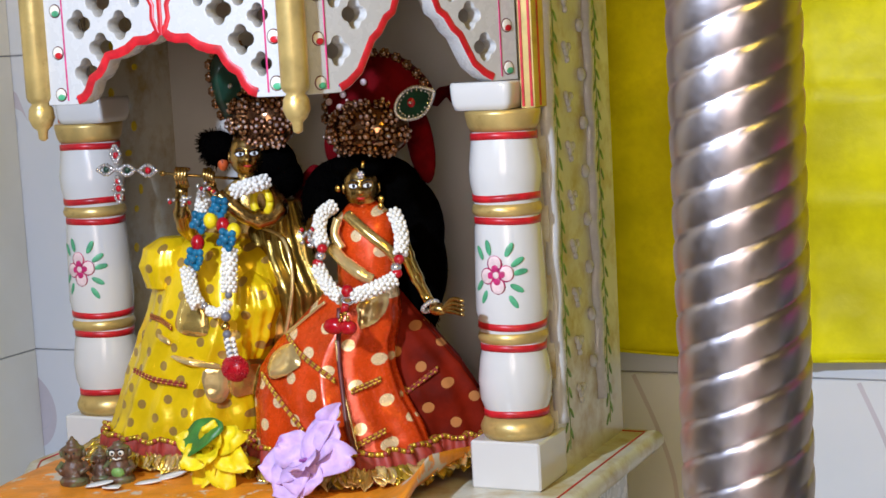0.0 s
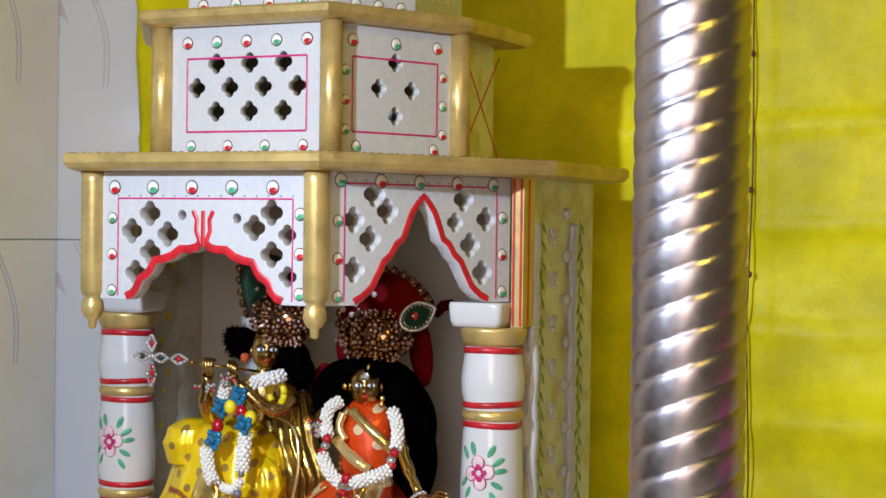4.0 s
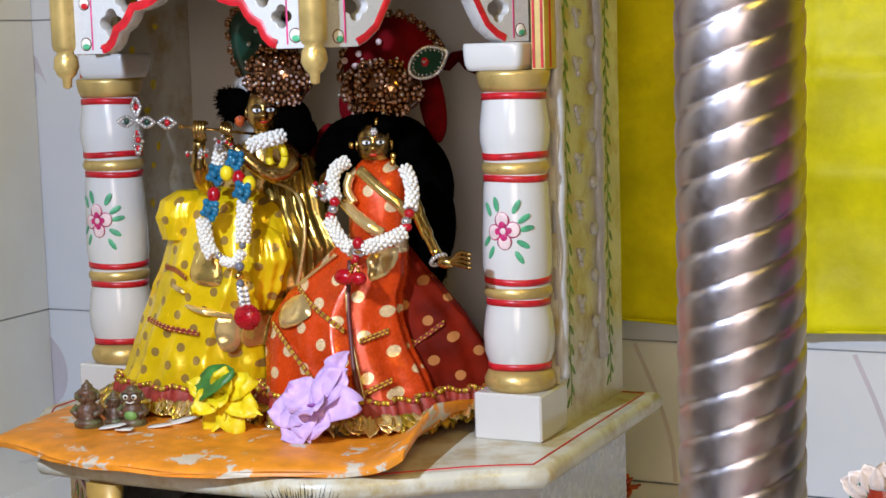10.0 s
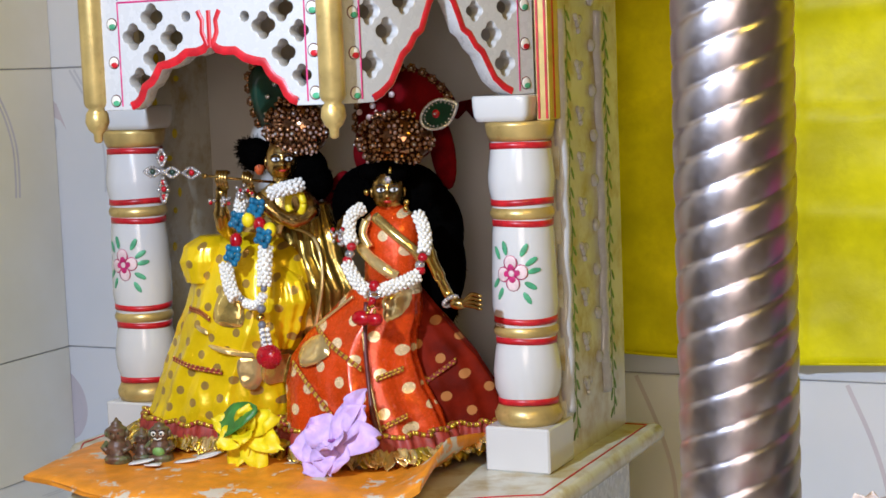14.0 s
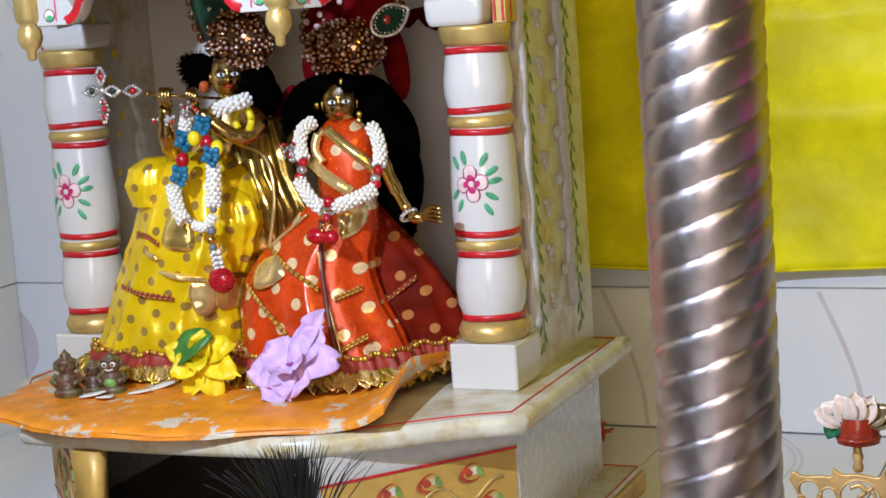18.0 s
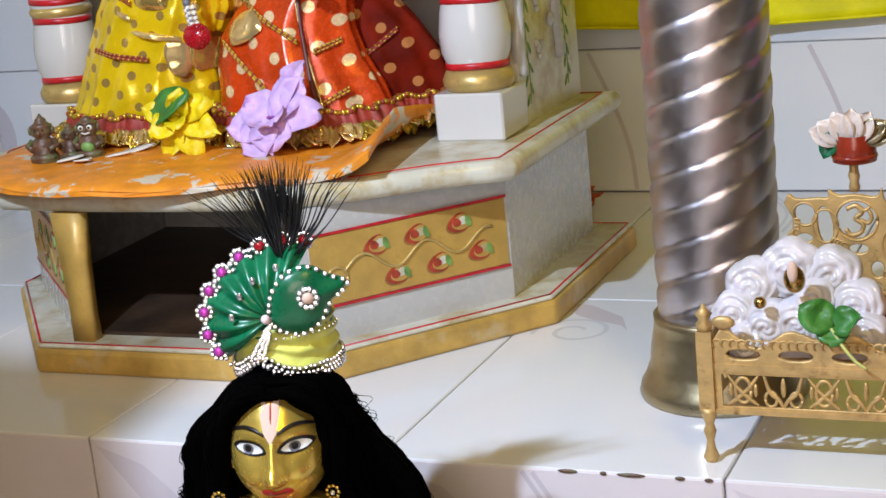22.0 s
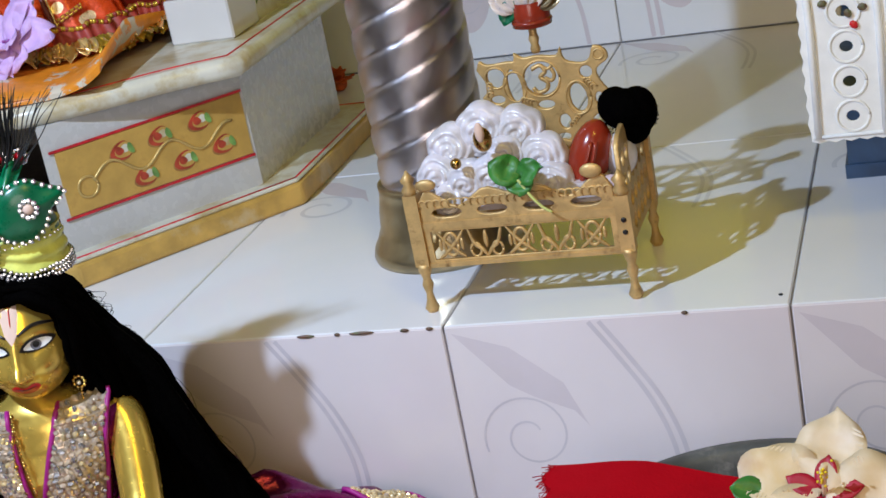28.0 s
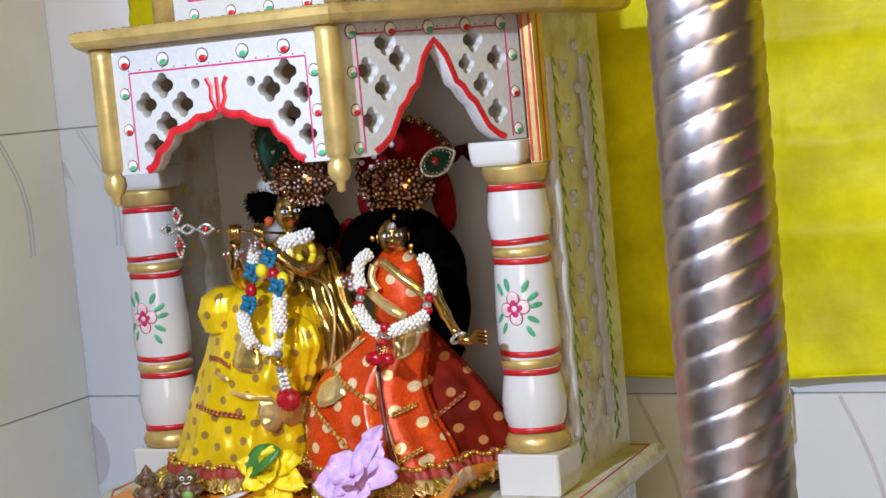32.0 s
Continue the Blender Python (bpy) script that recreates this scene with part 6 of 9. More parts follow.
# small clay figures
def clay_figure(x, y, h, label, eyes=False, peak=True):
    mk = Maker()
    s = h / 0.055
    prof = [(0.015, 0), (0.0165, 0.004), (0.0150, 0.009), (0.0125, 0.012), (0.0135, 0.020), (0.011, 0.026), (0.0080, 0.029), (0.0115, 0.032), (0.0125, 0.036), (0.0118, 0.041), (0.0130, 0.0425), (0.0090, 0.045), (0.0062, 0.0475), (0.0068, 0.0490), (0.0030, 0.0525 if peak else 0.0500), (0.0010, 0.0560 if peak else 0.0510)]
    mk.lathe([(r * s, z * s) for r, z in prof], CLAY, 18)
    mk.ball((0, -0.0125 * s, 0.0355 * s), (0.0022 * s, 0.0026 * s, 0.0034 * s), CLAY, 8, 6)
    mk.ball((0, -0.0085 * s, 0.0070 * s), (0.0150 * s, 0.0085 * s, 0.0058 * s), CLAY, 12, 8)
    for sx in (-1, 1):
        mk.tube([(sx * 0.012 * s, 0, 0.026 * s), (sx * 0.017 * s, -0.004 * s, 0.020 * s), (sx * 0.009 * s, -0.013 * s, 0.017 * s)], 0.0035 * s, CLAY, 8)
        mk.ball((sx * 0.0130 * s, -0.001 * s, 0.037 * s), (0.0024 * s, 0.0034 * s, 0.0050 * s), CLAY, 8, 6)
        if eyes:
            mk.ball((sx * 0.0050 * s, -0.0106 * s, 0.0385 * s), (0.0038 * s, 0.0022 * s, 0.0036 * s), WHITEPAINT, 10, 6)
            mk.bead((sx * 0.0048 * s, -0.0128 * s, 0.0385 * s), 0.0017 * s, EYEBLACK)
            mk.tube([(sx * 0.0014 * s, -0.0122 * s, 0.0420 * s), (sx * 0.0050 * s, -0.0122 * s, 0.0432 * s), (sx * 0.0090 * s, -0.0100 * s, 0.0418 * s)], 0.0009 * s, EYEBLACK, 5)
        else:
            mk.bead((sx * 0.0044 * s, -0.0112 * s, 0.0385 * s), 0.0014 * s, EYEBLACK)
    if eyes:
        mk.tube([(-0.005 * s, -0.0108 * s, 0.0325 * s), (0, -0.0124 * s, 0.0315 * s), (0.005 * s, -0.0108 * s, 0.0325 * s)], 0.0012 * s, WHITEPAINT, 6)
        mk.ball((0, -0.0100 * s, 0.0160 * s), (0.0085 * s, 0.0050 * s, 0.0070 * s), LEAFPAINT, 10, 8)
    ob = mk.done("clay_figure", None, "", (x, y, 0.202))
    ob.rotation_euler = (0, 0, 0.35)
    return tagged(ob, label, "figurine", "small clay figures on the cloth")


clay_figure(-0.784, 0.256, 0.052, "brown clay figurine with a pointed cap on the cloth")
clay_figure(-0.764, 0.276, 0.038, "small reddish clay figurine between two others")
clay_figure(-0.738, 0.274, 0.050, "brown clay figurine with big round painted eyes", True, False)

rnd = random.Random(21)
for x, y, a in ((-0.762, 0.245, 0.4), (-0.740, 0.250, -0.5), (-0.715, 0.268, 0.1), (-0.700, 0.288, 0.8)):
    mk = Maker()
    mk.petal((0, 0, 0), (math.cos(a), math.sin(a), 0.05), (0, 0, 1), 0.030, 0.009, WHITEPETAL, 0.2, 0.1)
    tagged(mk.done("fallen_petal", None, "", (x, y, 0.2045)), "white petal fallen on the orange cloth", "petal", "petals on the cloth")

def laid_flower(name, label, place, mat, lobes, throat=None):
    """A fresh flower laid on its side: lobes of (way, length, width) that spread from one place, their edges crumpled."""
    fl = thing(name, (0, 0, 0), label, "flower")
    for q, (way, length, width) in enumerate(lobes):
        mk = Maker()
        way = Vector(way).normalized()
        mk.petal(Vector(place) + way * 0.002, way, Vector((0.05, -0.85, 0.5)), length, width, mat, 0.22, -0.14, 0.0004, 0.055, 22, q * 2.1, 0.46, 0.20)
        mk.done("petal", fl)
    if throat:
        mk = Maker()
        mk.lathe([(0.0045, 0.0), (0.0035, 0.004), (0.0014, 0.009), (0.0018, 0.016), (0.0006, 0.018)], throat, 10, Matrix.Translation(place) @ Vector((0.1, -0.9, 0.3)).to_track_quat("Z", "Y").to_matrix().to_4x4())
        mk.done("flower_throat", fl)
    return fl


yf = laid_flower("yellow_flower", "fresh yellow flower laid on the orange cloth", (-0.632, 0.292, 0.240), YELLOWPETAL, (
    ((-0.90, -0.15, 0.30), 0.044, 0.0145), ((0.80, -0.10, 0.50), 0.042, 0.0150), ((0.95, -0.30, -0.20), 0.048, 0.0160), ((0.55, -0.45, -0.70), 0.046, 0.0165), ((-0.30, -0.40, -0.80), 0.046, 0.0155), ((0.10, -0.30, 0.70), 0.030, 0.0140), ((-0.55, -0.60, -0.25), 0.036, 0.0160), ((0.20, -0.95, -0.10), 0.026, 0.0130)))
mk = Maker()
mk.petal((-0.667, 0.286, 0.240), (0.78, -0.05, 0.50), (-0.30, -0.80, 0.5), 0.060, 0.0185, LEAF, 0.12, -0.10, 0.0006, 0.02, 14, 1, 0.50, 0.06)
mk.done("leaf", yf, "green leaf with a pale rib")


laid_flower("mauve_flower", "crumpled mauve flower laid on the orange cloth", (-0.510, 0.272, 0.240), MAUVEPETAL, (
    ((-0.90, -0.20, -0.10), 0.050, 0.0210), ((-0.55, -0.40, -0.55), 0.046, 0.0230), ((0.05, -0.50, -0.65), 0.034, 0.0230), ((0.88, -0.10, 0.22), 0.052, 0.0195), ((0.60, 0.05, 0.80), 0.050, 0.0170), ((0.42, 0.12, 0.98), 0.062, 0.0120), ((-0.55, -0.05, 0.45), 0.036, 0.0210), ((0.30, -0.90, 0.15), 0.026, 0.0180)), MAUVEDARK)

# ---- gilded cradle and what lies in it
cradle = thing("cradle", (-0.018, 0.036, 0), "small gilded metal cradle with pierced scroll rails", "cradle")
W, D = 0.183, 0.122


def leg(mk, x, y, top, lean=0.0):
    prof = [(0.0042, 0.0), (0.0065, 0.004), (0.0040, 0.011), (0.0030, 0.018), (0.0052, 0.026), (0.0034, 0.032), (0.0060, 0.040), (0.0066, 0.046)]
    mk.lathe(prof, CRADLE, 14, Matrix.Translation((x, y, 0)) @ Matrix.Rotation(lean, 4, "Y"))
    mk.box(x - 0.0062, x + 0.0062, y - 0.0052, y + 0.0052, 0.044, top - 0.018, CRADLE)
    mk.lathe([(0.0055, top - 0.018), (0.0070, top - 0.013), (0.0040, top - 0.009), (0.0068, top - 0.004), (0.0030, top), (0.0008, top + 0.004)], CRADLE, 12, Matrix.Translation((x, y, 0)))


for x, y, top in ((0, 0, 0.128), (W, 0, 0.112), (0, D, 0.128), (W, D, 0.138)):
    mk = Maker()
    leg(mk, x, y, top)
    mk.done("leg", cradle, "turned gilded leg with a rounded foot")


def scroll_rail(w, y, name):
    out = [(0.006, 0.0)] + [(w - 0.006, 0.0), (w - 0.006, 0.058)] + [(w - 0.006 - (w - 0.012) * k / 24, 0.062 + 0.005 * math.sin(k * 0.9) + 0.004 * math.cos(k * 0.5)) for k in range(1, 24)] + [(0.006, 0.058)]
    holes = []
    for k in range(4):
        x = 0.030 + (w - 0.060) * k / 3
        holes.append([(x + 0.0150 * math.cos(t) * (1 if abs(math.cos(t)) < 0.9 else 0.9), 0.0475 + 0.0042 * math.sin(t)) for t in (2 * math.pi * i / 14 for i in range(14))])
    holes.append(rect(0.012, w - 0.012, 0.0045, 0.0305))
    return pierced(name, out, holes, 0.0044, CRADLE, cradle, Matrix.Translation((0, y, 0.044)) @ Matrix.Rotation(math.pi / 2, 4, "X"), "pierced gilded scroll rail", 0.0010)


rail = scroll_rail(W, 0.0, "front_rail")
mk = Maker()
mk.box(0.005, W - 0.005, 0.033, 0.0395, -0.0030, 0.0030, CRADLE)
mk.box(0.005, W - 0.005, -0.002, 0.002, -0.0032, 0.0032, CRADLE)
rnd = random.Random(8)
for k in range(26):
    x = 0.010 + (W - 0.02) * k / 25
    mk.tube([(x + 0.004 * math.cos(t), 0.0565 + 0.0035 * math.sin(t), 0.0026) for t in (0.7 * i for i in range(7))], 0.0009, CRADLE, 5)
ob = mk.done("rail_moulding", rail)
for k in range(5):
    x, n = 0.0285 + (W - 0.057) * k / 4, 0.0176
    mk = Maker()
    if k % 2:
        for sx in (-1, 1):
            mk.tube(bez([(x, 0.004, 0), (x + sx * 0.0040, 0.011, 0), (x + sx * 0.0105, 0.017, 0), (x + sx * 0.0150, 0.031, 0)], 6), [0.0012 + 0.0008 * math.sin(math.pi * i / 18) for i in range(19)], CRADLE, 6)
            mk.tube([(x + sx * (0.0098 + 0.0046 * math.cos(t)), 0.0110 + 0.0062 * math.sin(t), 0) for t in (2 * math.pi * i / 16 for i in range(17))], 0.0014, CRADLE, 6)
        mk.ball((x, n + 0.003, 0), (0.0022, 0.0085, 0.0018), CRADLE, 10, 6)
    else:
        mk.tube([(x + 0.0062 * math.cos(t), n + 0.0105 * math.sin(t), 0) for t in (2 * math.pi * i / 20 for i in range(21))], 0.0016, CRADLE, 6)
        for sx in (-1, 1):
            mk.tube(bez([(x - sx * 0.0120, 0.005, 0), (x - sx * 0.0060, 0.0095, 0), (x + sx * 0.0040, 0.019, 0), (x + sx * 0.0125, 0.0305, 0)], 6), [0.0010 + 0.0009 * math.sin(math.pi * i / 18) for i in range(19)], CRADLE, 6)
            mk.ball((x + sx * 0.0098, n, 0), (0.0018, 0.0060, 0.0016), CRADLE, 8, 6, Matrix.Identity(4))
    mk.done("scroll", rail)
for x, h in ((0.016, 0.0055), (W - 0.022, 0.0065)):
    mk = Maker()
    mk.ball((x, -0.003, 0.118), (0.0095, 0.003, h), CRADLE, 14, 8)
    mk.done("rail_knob", cradle, "flat oval knob on the front rail")
scroll_rail(W, D, "back_rail")
for x, name in ((0.0, "footboard"), (W, "headboard")):
    hgt = 0.060 if x == 0 else 0.094
    out = [(0.005, 0), (D - 0.005, 0), (D - 0.005, hgt - 0.006)] + [(D - 0.005 - (D - 0.01) * k / 12, hgt + 0.006 * math.sin(math.pi * k / 12)) for k in range(1, 12)] + [(0.005, hgt - 0.006)]
    holes = [[(0.018 + 0.0172 * i + 0.0056 * math.cos(t) * (1 + 0.3 * math.cos(2 * t)), 0.014 + 0.0205 * j + 0.0072 * math.sin(t)) for t in (2 * math.pi * q / 12 for q in range(12))] for i in range(6) for j in range(int(hgt / 0.021))]
    pierced(name, out, holes, 0.0044, CRADLE, cradle, Matrix.Translation((x, 0, 0.044)) @ Matrix.Rotation(math.pi / 2, 4, "Z") @ Matrix.Rotation(math.pi / 2, 4, "X"), "pierced gilded end board", 0.0010)
mk = Maker()
mk.box(0.004, W - 0.004, 0.006, D - 0.004, 0.0795, 0.083, CRADLE)
mk.done("bed_base", cradle)
mk = Maker()
for z in (0.073, 0.062):
    mk.ball((W, -0.0058, z), (0.0024, 0.0008, 0.0024), EYEBLACK, 8, 5)
mk.done("rivet_holes", cradle)

# peacock back with a scroll sign
mk = Maker()
bx, by = 0.108, D + 0.008
outline = [(p.x, p.y) for p in bez([(x, y, 0) for x, y in (
    (-0.068, 0.160), (-0.064, 0.168), (-0.057, 0.164), (-0.040, 0.165), (-0.032, 0.165), (-0.031, 0.172), (-0.023, 0.167), (-0.010, 0.168), (0.007, 0.166), (0.012, 0.173), (0.015, 0.161), (0.029, 0.157), (0.037, 0.160), (0.042, 0.171), (0.052, 0.167), (0.054, 0.158), (0.045, 0.152), (0.042, 0.146), (0.047, 0.134), (0.060, 0.117), (0.049, 0.113),
    (0.036, 0.107), (0.029, 0.099), (0.016, 0.088), (0.004, 0.082), (-0.013, 0.083), (-0.015, 0.097), (-0.021, 0.114), (-0.032, 0.119), (-0.047, 0.121), (-0.066, 0.123), (-0.066, 0.134), (-0.059, 0.140), (-0.062, 0.149), (-0.068, 0.160))], 3)][:-1]


def oval(cx, cy, rx, ry, tilt=0.0, n=18):
    return [(cx + rx * math.cos(t) * math.cos(tilt) - ry * math.sin(t) * math.sin(tilt), cy + rx * math.cos(t) * math.sin(tilt) + ry * math.sin(t) * math.cos(tilt)) for t in (2 * math.pi * i / n for i in range(n))]


holes = [oval(-0.051, 0.151, 0.0080, 0.0098, 0.2), oval(-0.0345, 0.141, 0.0060, 0.0165, 0.1), oval(-0.009, 0.146, 0.0160, 0.0158, 0, 24), oval(0.0225, 0.125, 0.0078, 0.0132, 0.1), oval(0.0325, 0.148, 0.0056, 0.0056), oval(-0.052, 0.1305, 0.0066, 0.0038), oval(0.0415, 0.122, 0.0040, 0.0062), oval(-0.008, 0.1215, 0.0078, 0.0040), oval(0.007, 0.104, 0.0052, 0.0068), oval(0.004, 0.0895, 0.0060, 0.0036)]
backrest = pierced("peacock_back", outline, holes, 0.0044, CRADLE, cradle, Matrix.Translation((bx, by, 0.020)) @ Matrix.Rotation(math.pi / 2, 4, "X"), "pierced gilded back with peacock scrolls", 0.0011)
mk = Maker()
for pts, r in (([(-0.017, 0.155), (-0.009, 0.158), (-0.005, 0.152), (-0.010, 0.147), (-0.004, 0.142), (-0.006, 0.135), (-0.014, 0.133), (-0.018, 0.138)], 0.0021), ([(-0.006, 0.146), (0.000, 0.143), (0.003, 0.148), (0.001, 0.154)], 0.0018), ([(-0.007, 0.157), (-0.002, 0.154), (0.003, 0.158)], 0.0016)):
    mk.tube(bez([(x, y, 0) for x, y in pts], 5), r, CRADLE, 7)
for c, r in (((-0.009, 0.146), 0.0172), ((-0.051, 0.151), 0.0098), ((0.0225, 0.125), 0.0115), ((0.046, 0.163), 0.0046), ((-0.0345, 0.141), 0.0105)):
    mk.tube([(c[0] + r * math.cos(t), c[1] + r * (1.35 if abs(r - 0.011) < 0.001 else 1.0) * math.sin(t), 0.0022) for t in (2 * math.pi * i / 24 for i in range(25))], 0.0011, CRADLE, 6)
for x, y, tilt in ((-0.058, 0.142, 1.5), (0.036, 0.136, -0.8), (-0.022, 0.126, -0.4), (0.018, 0.105, 0.8)):
    for k in range(4):
        mk.tube([(x + (k - 2) * 0.0030 * math.cos(tilt) + 0.0028 * math.cos(t), y + (k - 2) * 0.0030 * math.sin(tilt) + 0.0026 * math.sin(t), 0.0026) for t in (0.8 * i for i in range(6))], 0.0008, CRADLE, 5)
mk.done("scroll_sign", backrest)["kind"] = "stuff"

mk = Maker()
mk.lathe([(0.0036, 0.190), (0.0048, 0.194), (0.0034, 0.198), (0.0050, 0.203), (0.0036, 0.208), (0.0042, 0.222)], CRADLE, 14, Matrix.Translation((bx - 0.010, by, 0)))
mk.done("cup_stem", cradle, "gilded turned stem")
turban = thing("doll_turban", (-0.018 + bx - 0.009, 0.036 + by, 0.004), "tiny rust satin turban with a cream pleated fan", "turban")
mk = Maker()
mk.loft([ring((0, 0, z), r, r, 24) for r, z in ((0.0120, 0.216), (0.0150, 0.211), (0.0178, 0.212), (0.0172, 0.224), (0.0150, 0.234))], ORANGESATIN, False)
mk.tube([(0.0165 * math.cos(t), 0.0165 * math.sin(t), 0.216) for t in (2 * math.pi * i / 24 for i in range(25))], 0.0022, ORANGESATIN, 6)
mk.done("turban_band", turban)
for k in range(7):
    mk = Maker()
    a = -1.35 + 2.7 * k / 6
    mk.petal((0.003 * (k - 3), -0.006, 0.230), (1.15 * math.sin(a), 0.0, 0.35 + 0.7 * math.cos(a) ** 2), (0, -1, 0.3), 0.027, 0.0098, FANCREAM if k < 5 else BRONZE, 0.5, 0.15, 0.0007, 0.03, 6, k)
    mk.done("pleat", turban)
mk = Maker()
mk.petal((-0.014, -0.008, 0.238), (-0.4, 0, -1), (0, -1, 0.2), 0.024, 0.008, GREENSATIN, 0.3, 0.1)
mk.done("green_tab", turban, "dark green tab")

# pearly cushion, dolls, bolster and leaf
cushion = thing("rosette_cushion", (0, 0, 0), "pearly white cushion of moulded roses in the cradle", "cushion")
mk = Maker()
mk.box(-0.010, 0.156, 0.050, 0.148, 0.083, 0.100, PEARLWHITE)
bmesh.ops.bevel(mk.bm, geom=mk.bm.edges[:], offset=0.006, segments=3, affect="EDGES")
mk.done("pad", cushion)
rnd = random.Random(31)
for x, y, z, r in ((0.000, 0.072, 0.112, 0.019), (0.026, 0.066, 0.106, 0.020), (0.012, 0.084, 0.133, 0.021), (0.042, 0.088, 0.146, 0.023), (0.074, 0.088, 0.142, 0.021), (0.050, 0.064, 0.110, 0.019), (0.094, 0.078, 0.120, 0.020), (0.074, 0.060, 0.102, 0.018), (0.103, 0.064, 0.100, 0.017), (0.008, 0.058, 0.094, 0.014), (0.062, 0.076, 0.126, 0.016)):
    mk = Maker()
    rows = []
    for j in range(15):
        d = r * 1.02 * (j + 0.02) / 14
        row = []
        for i in range(44):
            a = 2 * math.pi * i / 44
            lobe = 1 + 0.10 * abs(math.sin(2.5 * a + x * 90)) * (d / r)
            swirl = 0.0013 * math.sin(1150 * d * (1 - 0.12 * math.sin(a)) - 2 * a + x * 60) * min(1, 4 * d / r)
            dome = r * 0.62 * math.sqrt(max(0.0, 1 - (d / (1.05 * r)) ** 2))
            row.append((x + d * lobe * math.cos(a), y - dome - swirl + 0.0034 * noise.noise((120 * d * math.cos(a), 120 * d * math.sin(a), x * 50)), z + d * lobe * math.sin(a)))
        rows.append(row)
    rows.append([(px, y + 0.006, pz) for px, _, pz in rows[-1]])
    mk.grid(rows, PEARLWHITE, True)
    mk.done("rosette", cushion)
mk = Maker()
mk.ball((0.052, 0.046, 0.150), (0.0085, 0.006, 0.011), DARKBRASS, 14, 10)
mk.ball((0.052, 0.040, 0.158), (0.0042, 0.003, 0.009), TILAK, 10, 8)
tagged(mk.done("round_idol"), "tiny round brass idol with a pale painted mark", "idol")
mk = Maker()
mk.ball((0.025, 0.045, 0.131), (0.0050, 0.005, 0.0050), DARKBRASS, 12, 8)
tagged(mk.done("brass_bead"), "tiny round brass bead among the roses", "bead")
mk = Maker()
mk.ball((0.132, 0.085, 0.112), (0.019, 0.022, 0.036), ORANGESATIN, 20, 12, Matrix.Rotation(0.35, 4, "Y"))
for k in range(1, 3):
    mk.tube(bez([(0.118 + 0.006 * k, 0.066, 0.090), (0.126 + 0.006 * k, 0.060, 0.110), (0.136 + 0.004 * k, 0.066, 0.132)], 5), 0.0020, ORANGESATIN, 7)
tagged(mk.done("bolster"), "shiny rust satin bolster leaning in the cradle", "cushion")
mk = Maker()
mk.ball((0.158, 0.090, 0.112), (0.015, 0.015, 0.020), PEARLWHITE, 14, 10)
mk.ball((0.160, 0.083, 0.120), (0.008, 0.008, 0.010), TILAK, 12, 8)
for c, r in (((0.168, 0.090, 0.151), (0.022, 0.016, 0.018)), ((0.160, 0.092, 0.154), (0.016, 0.015, 0.017)), ((0.178, 0.094, 0.148), (0.017, 0.016, 0.021)), ((0.172, 0.095, 0.136), (0.016, 0.015, 0.018))):
    mk.ball(c, r, BLACKHAIR, 16, 10)
for k in range(420):
    d = Vector((rnd.gauss(0, 1), rnd.gauss(0, 1), rnd.gauss(0, 1))).normalized()
    p = Vector((0.171, 0.093, 0.146)) + Vector((d.x * 0.023, d.y * 0.017, d.z * 0.021))
    mk.tube([p, p + d * rnd.uniform(0.0008, 0.0022)], 0.0004, BLACKHAIR, 3)
mk.ball((0.152, 0.066, 0.094), (0.009, 0.006, 0.008), PETALPAINT, 10, 8)
tagged(mk.done("cradle_doll"), "small doll with bushy black hair at the headboard", "doll")
mk = Maker()
for d, l, w in (((-0.75, -0.1, 0.55), 0.030, 0.014), ((0.50, -0.2, 0.30), 0.026, 0.012), ((0.02, -0.4, -0.42), 0.016, 0.012)):
    mk.petal((0.083, 0.030, 0.118), d, (0.05, -0.8, 0.6), l, w, LEAF, 0.20, -0.10, 0.0005, 0.05, 12, l * 900, 0.55, 0.25)
mk.tube(bez([(0.082, 0.026, 0.118), (0.092, 0.022, 0.104), (0.100, 0.022, 0.094), (0.108, 0.022, 0.088)], 5), 0.0013, LIME, 6)
tagged(mk.done("leaf_sprig"), "fresh green leaf sprig hanging over the front rail", "leaf")

# ---- seated idol before the plinth; its own axes stand at (-0.262, -0.19, 0), turned 15 degrees
DOLL = pose(-0.262, -0.19, 0, 0, 0, 15)
HEAD = Matrix.Translation((-0.0110, -0.008, 0.098)) @ Matrix.Rotation(0.10, 4, "Z")


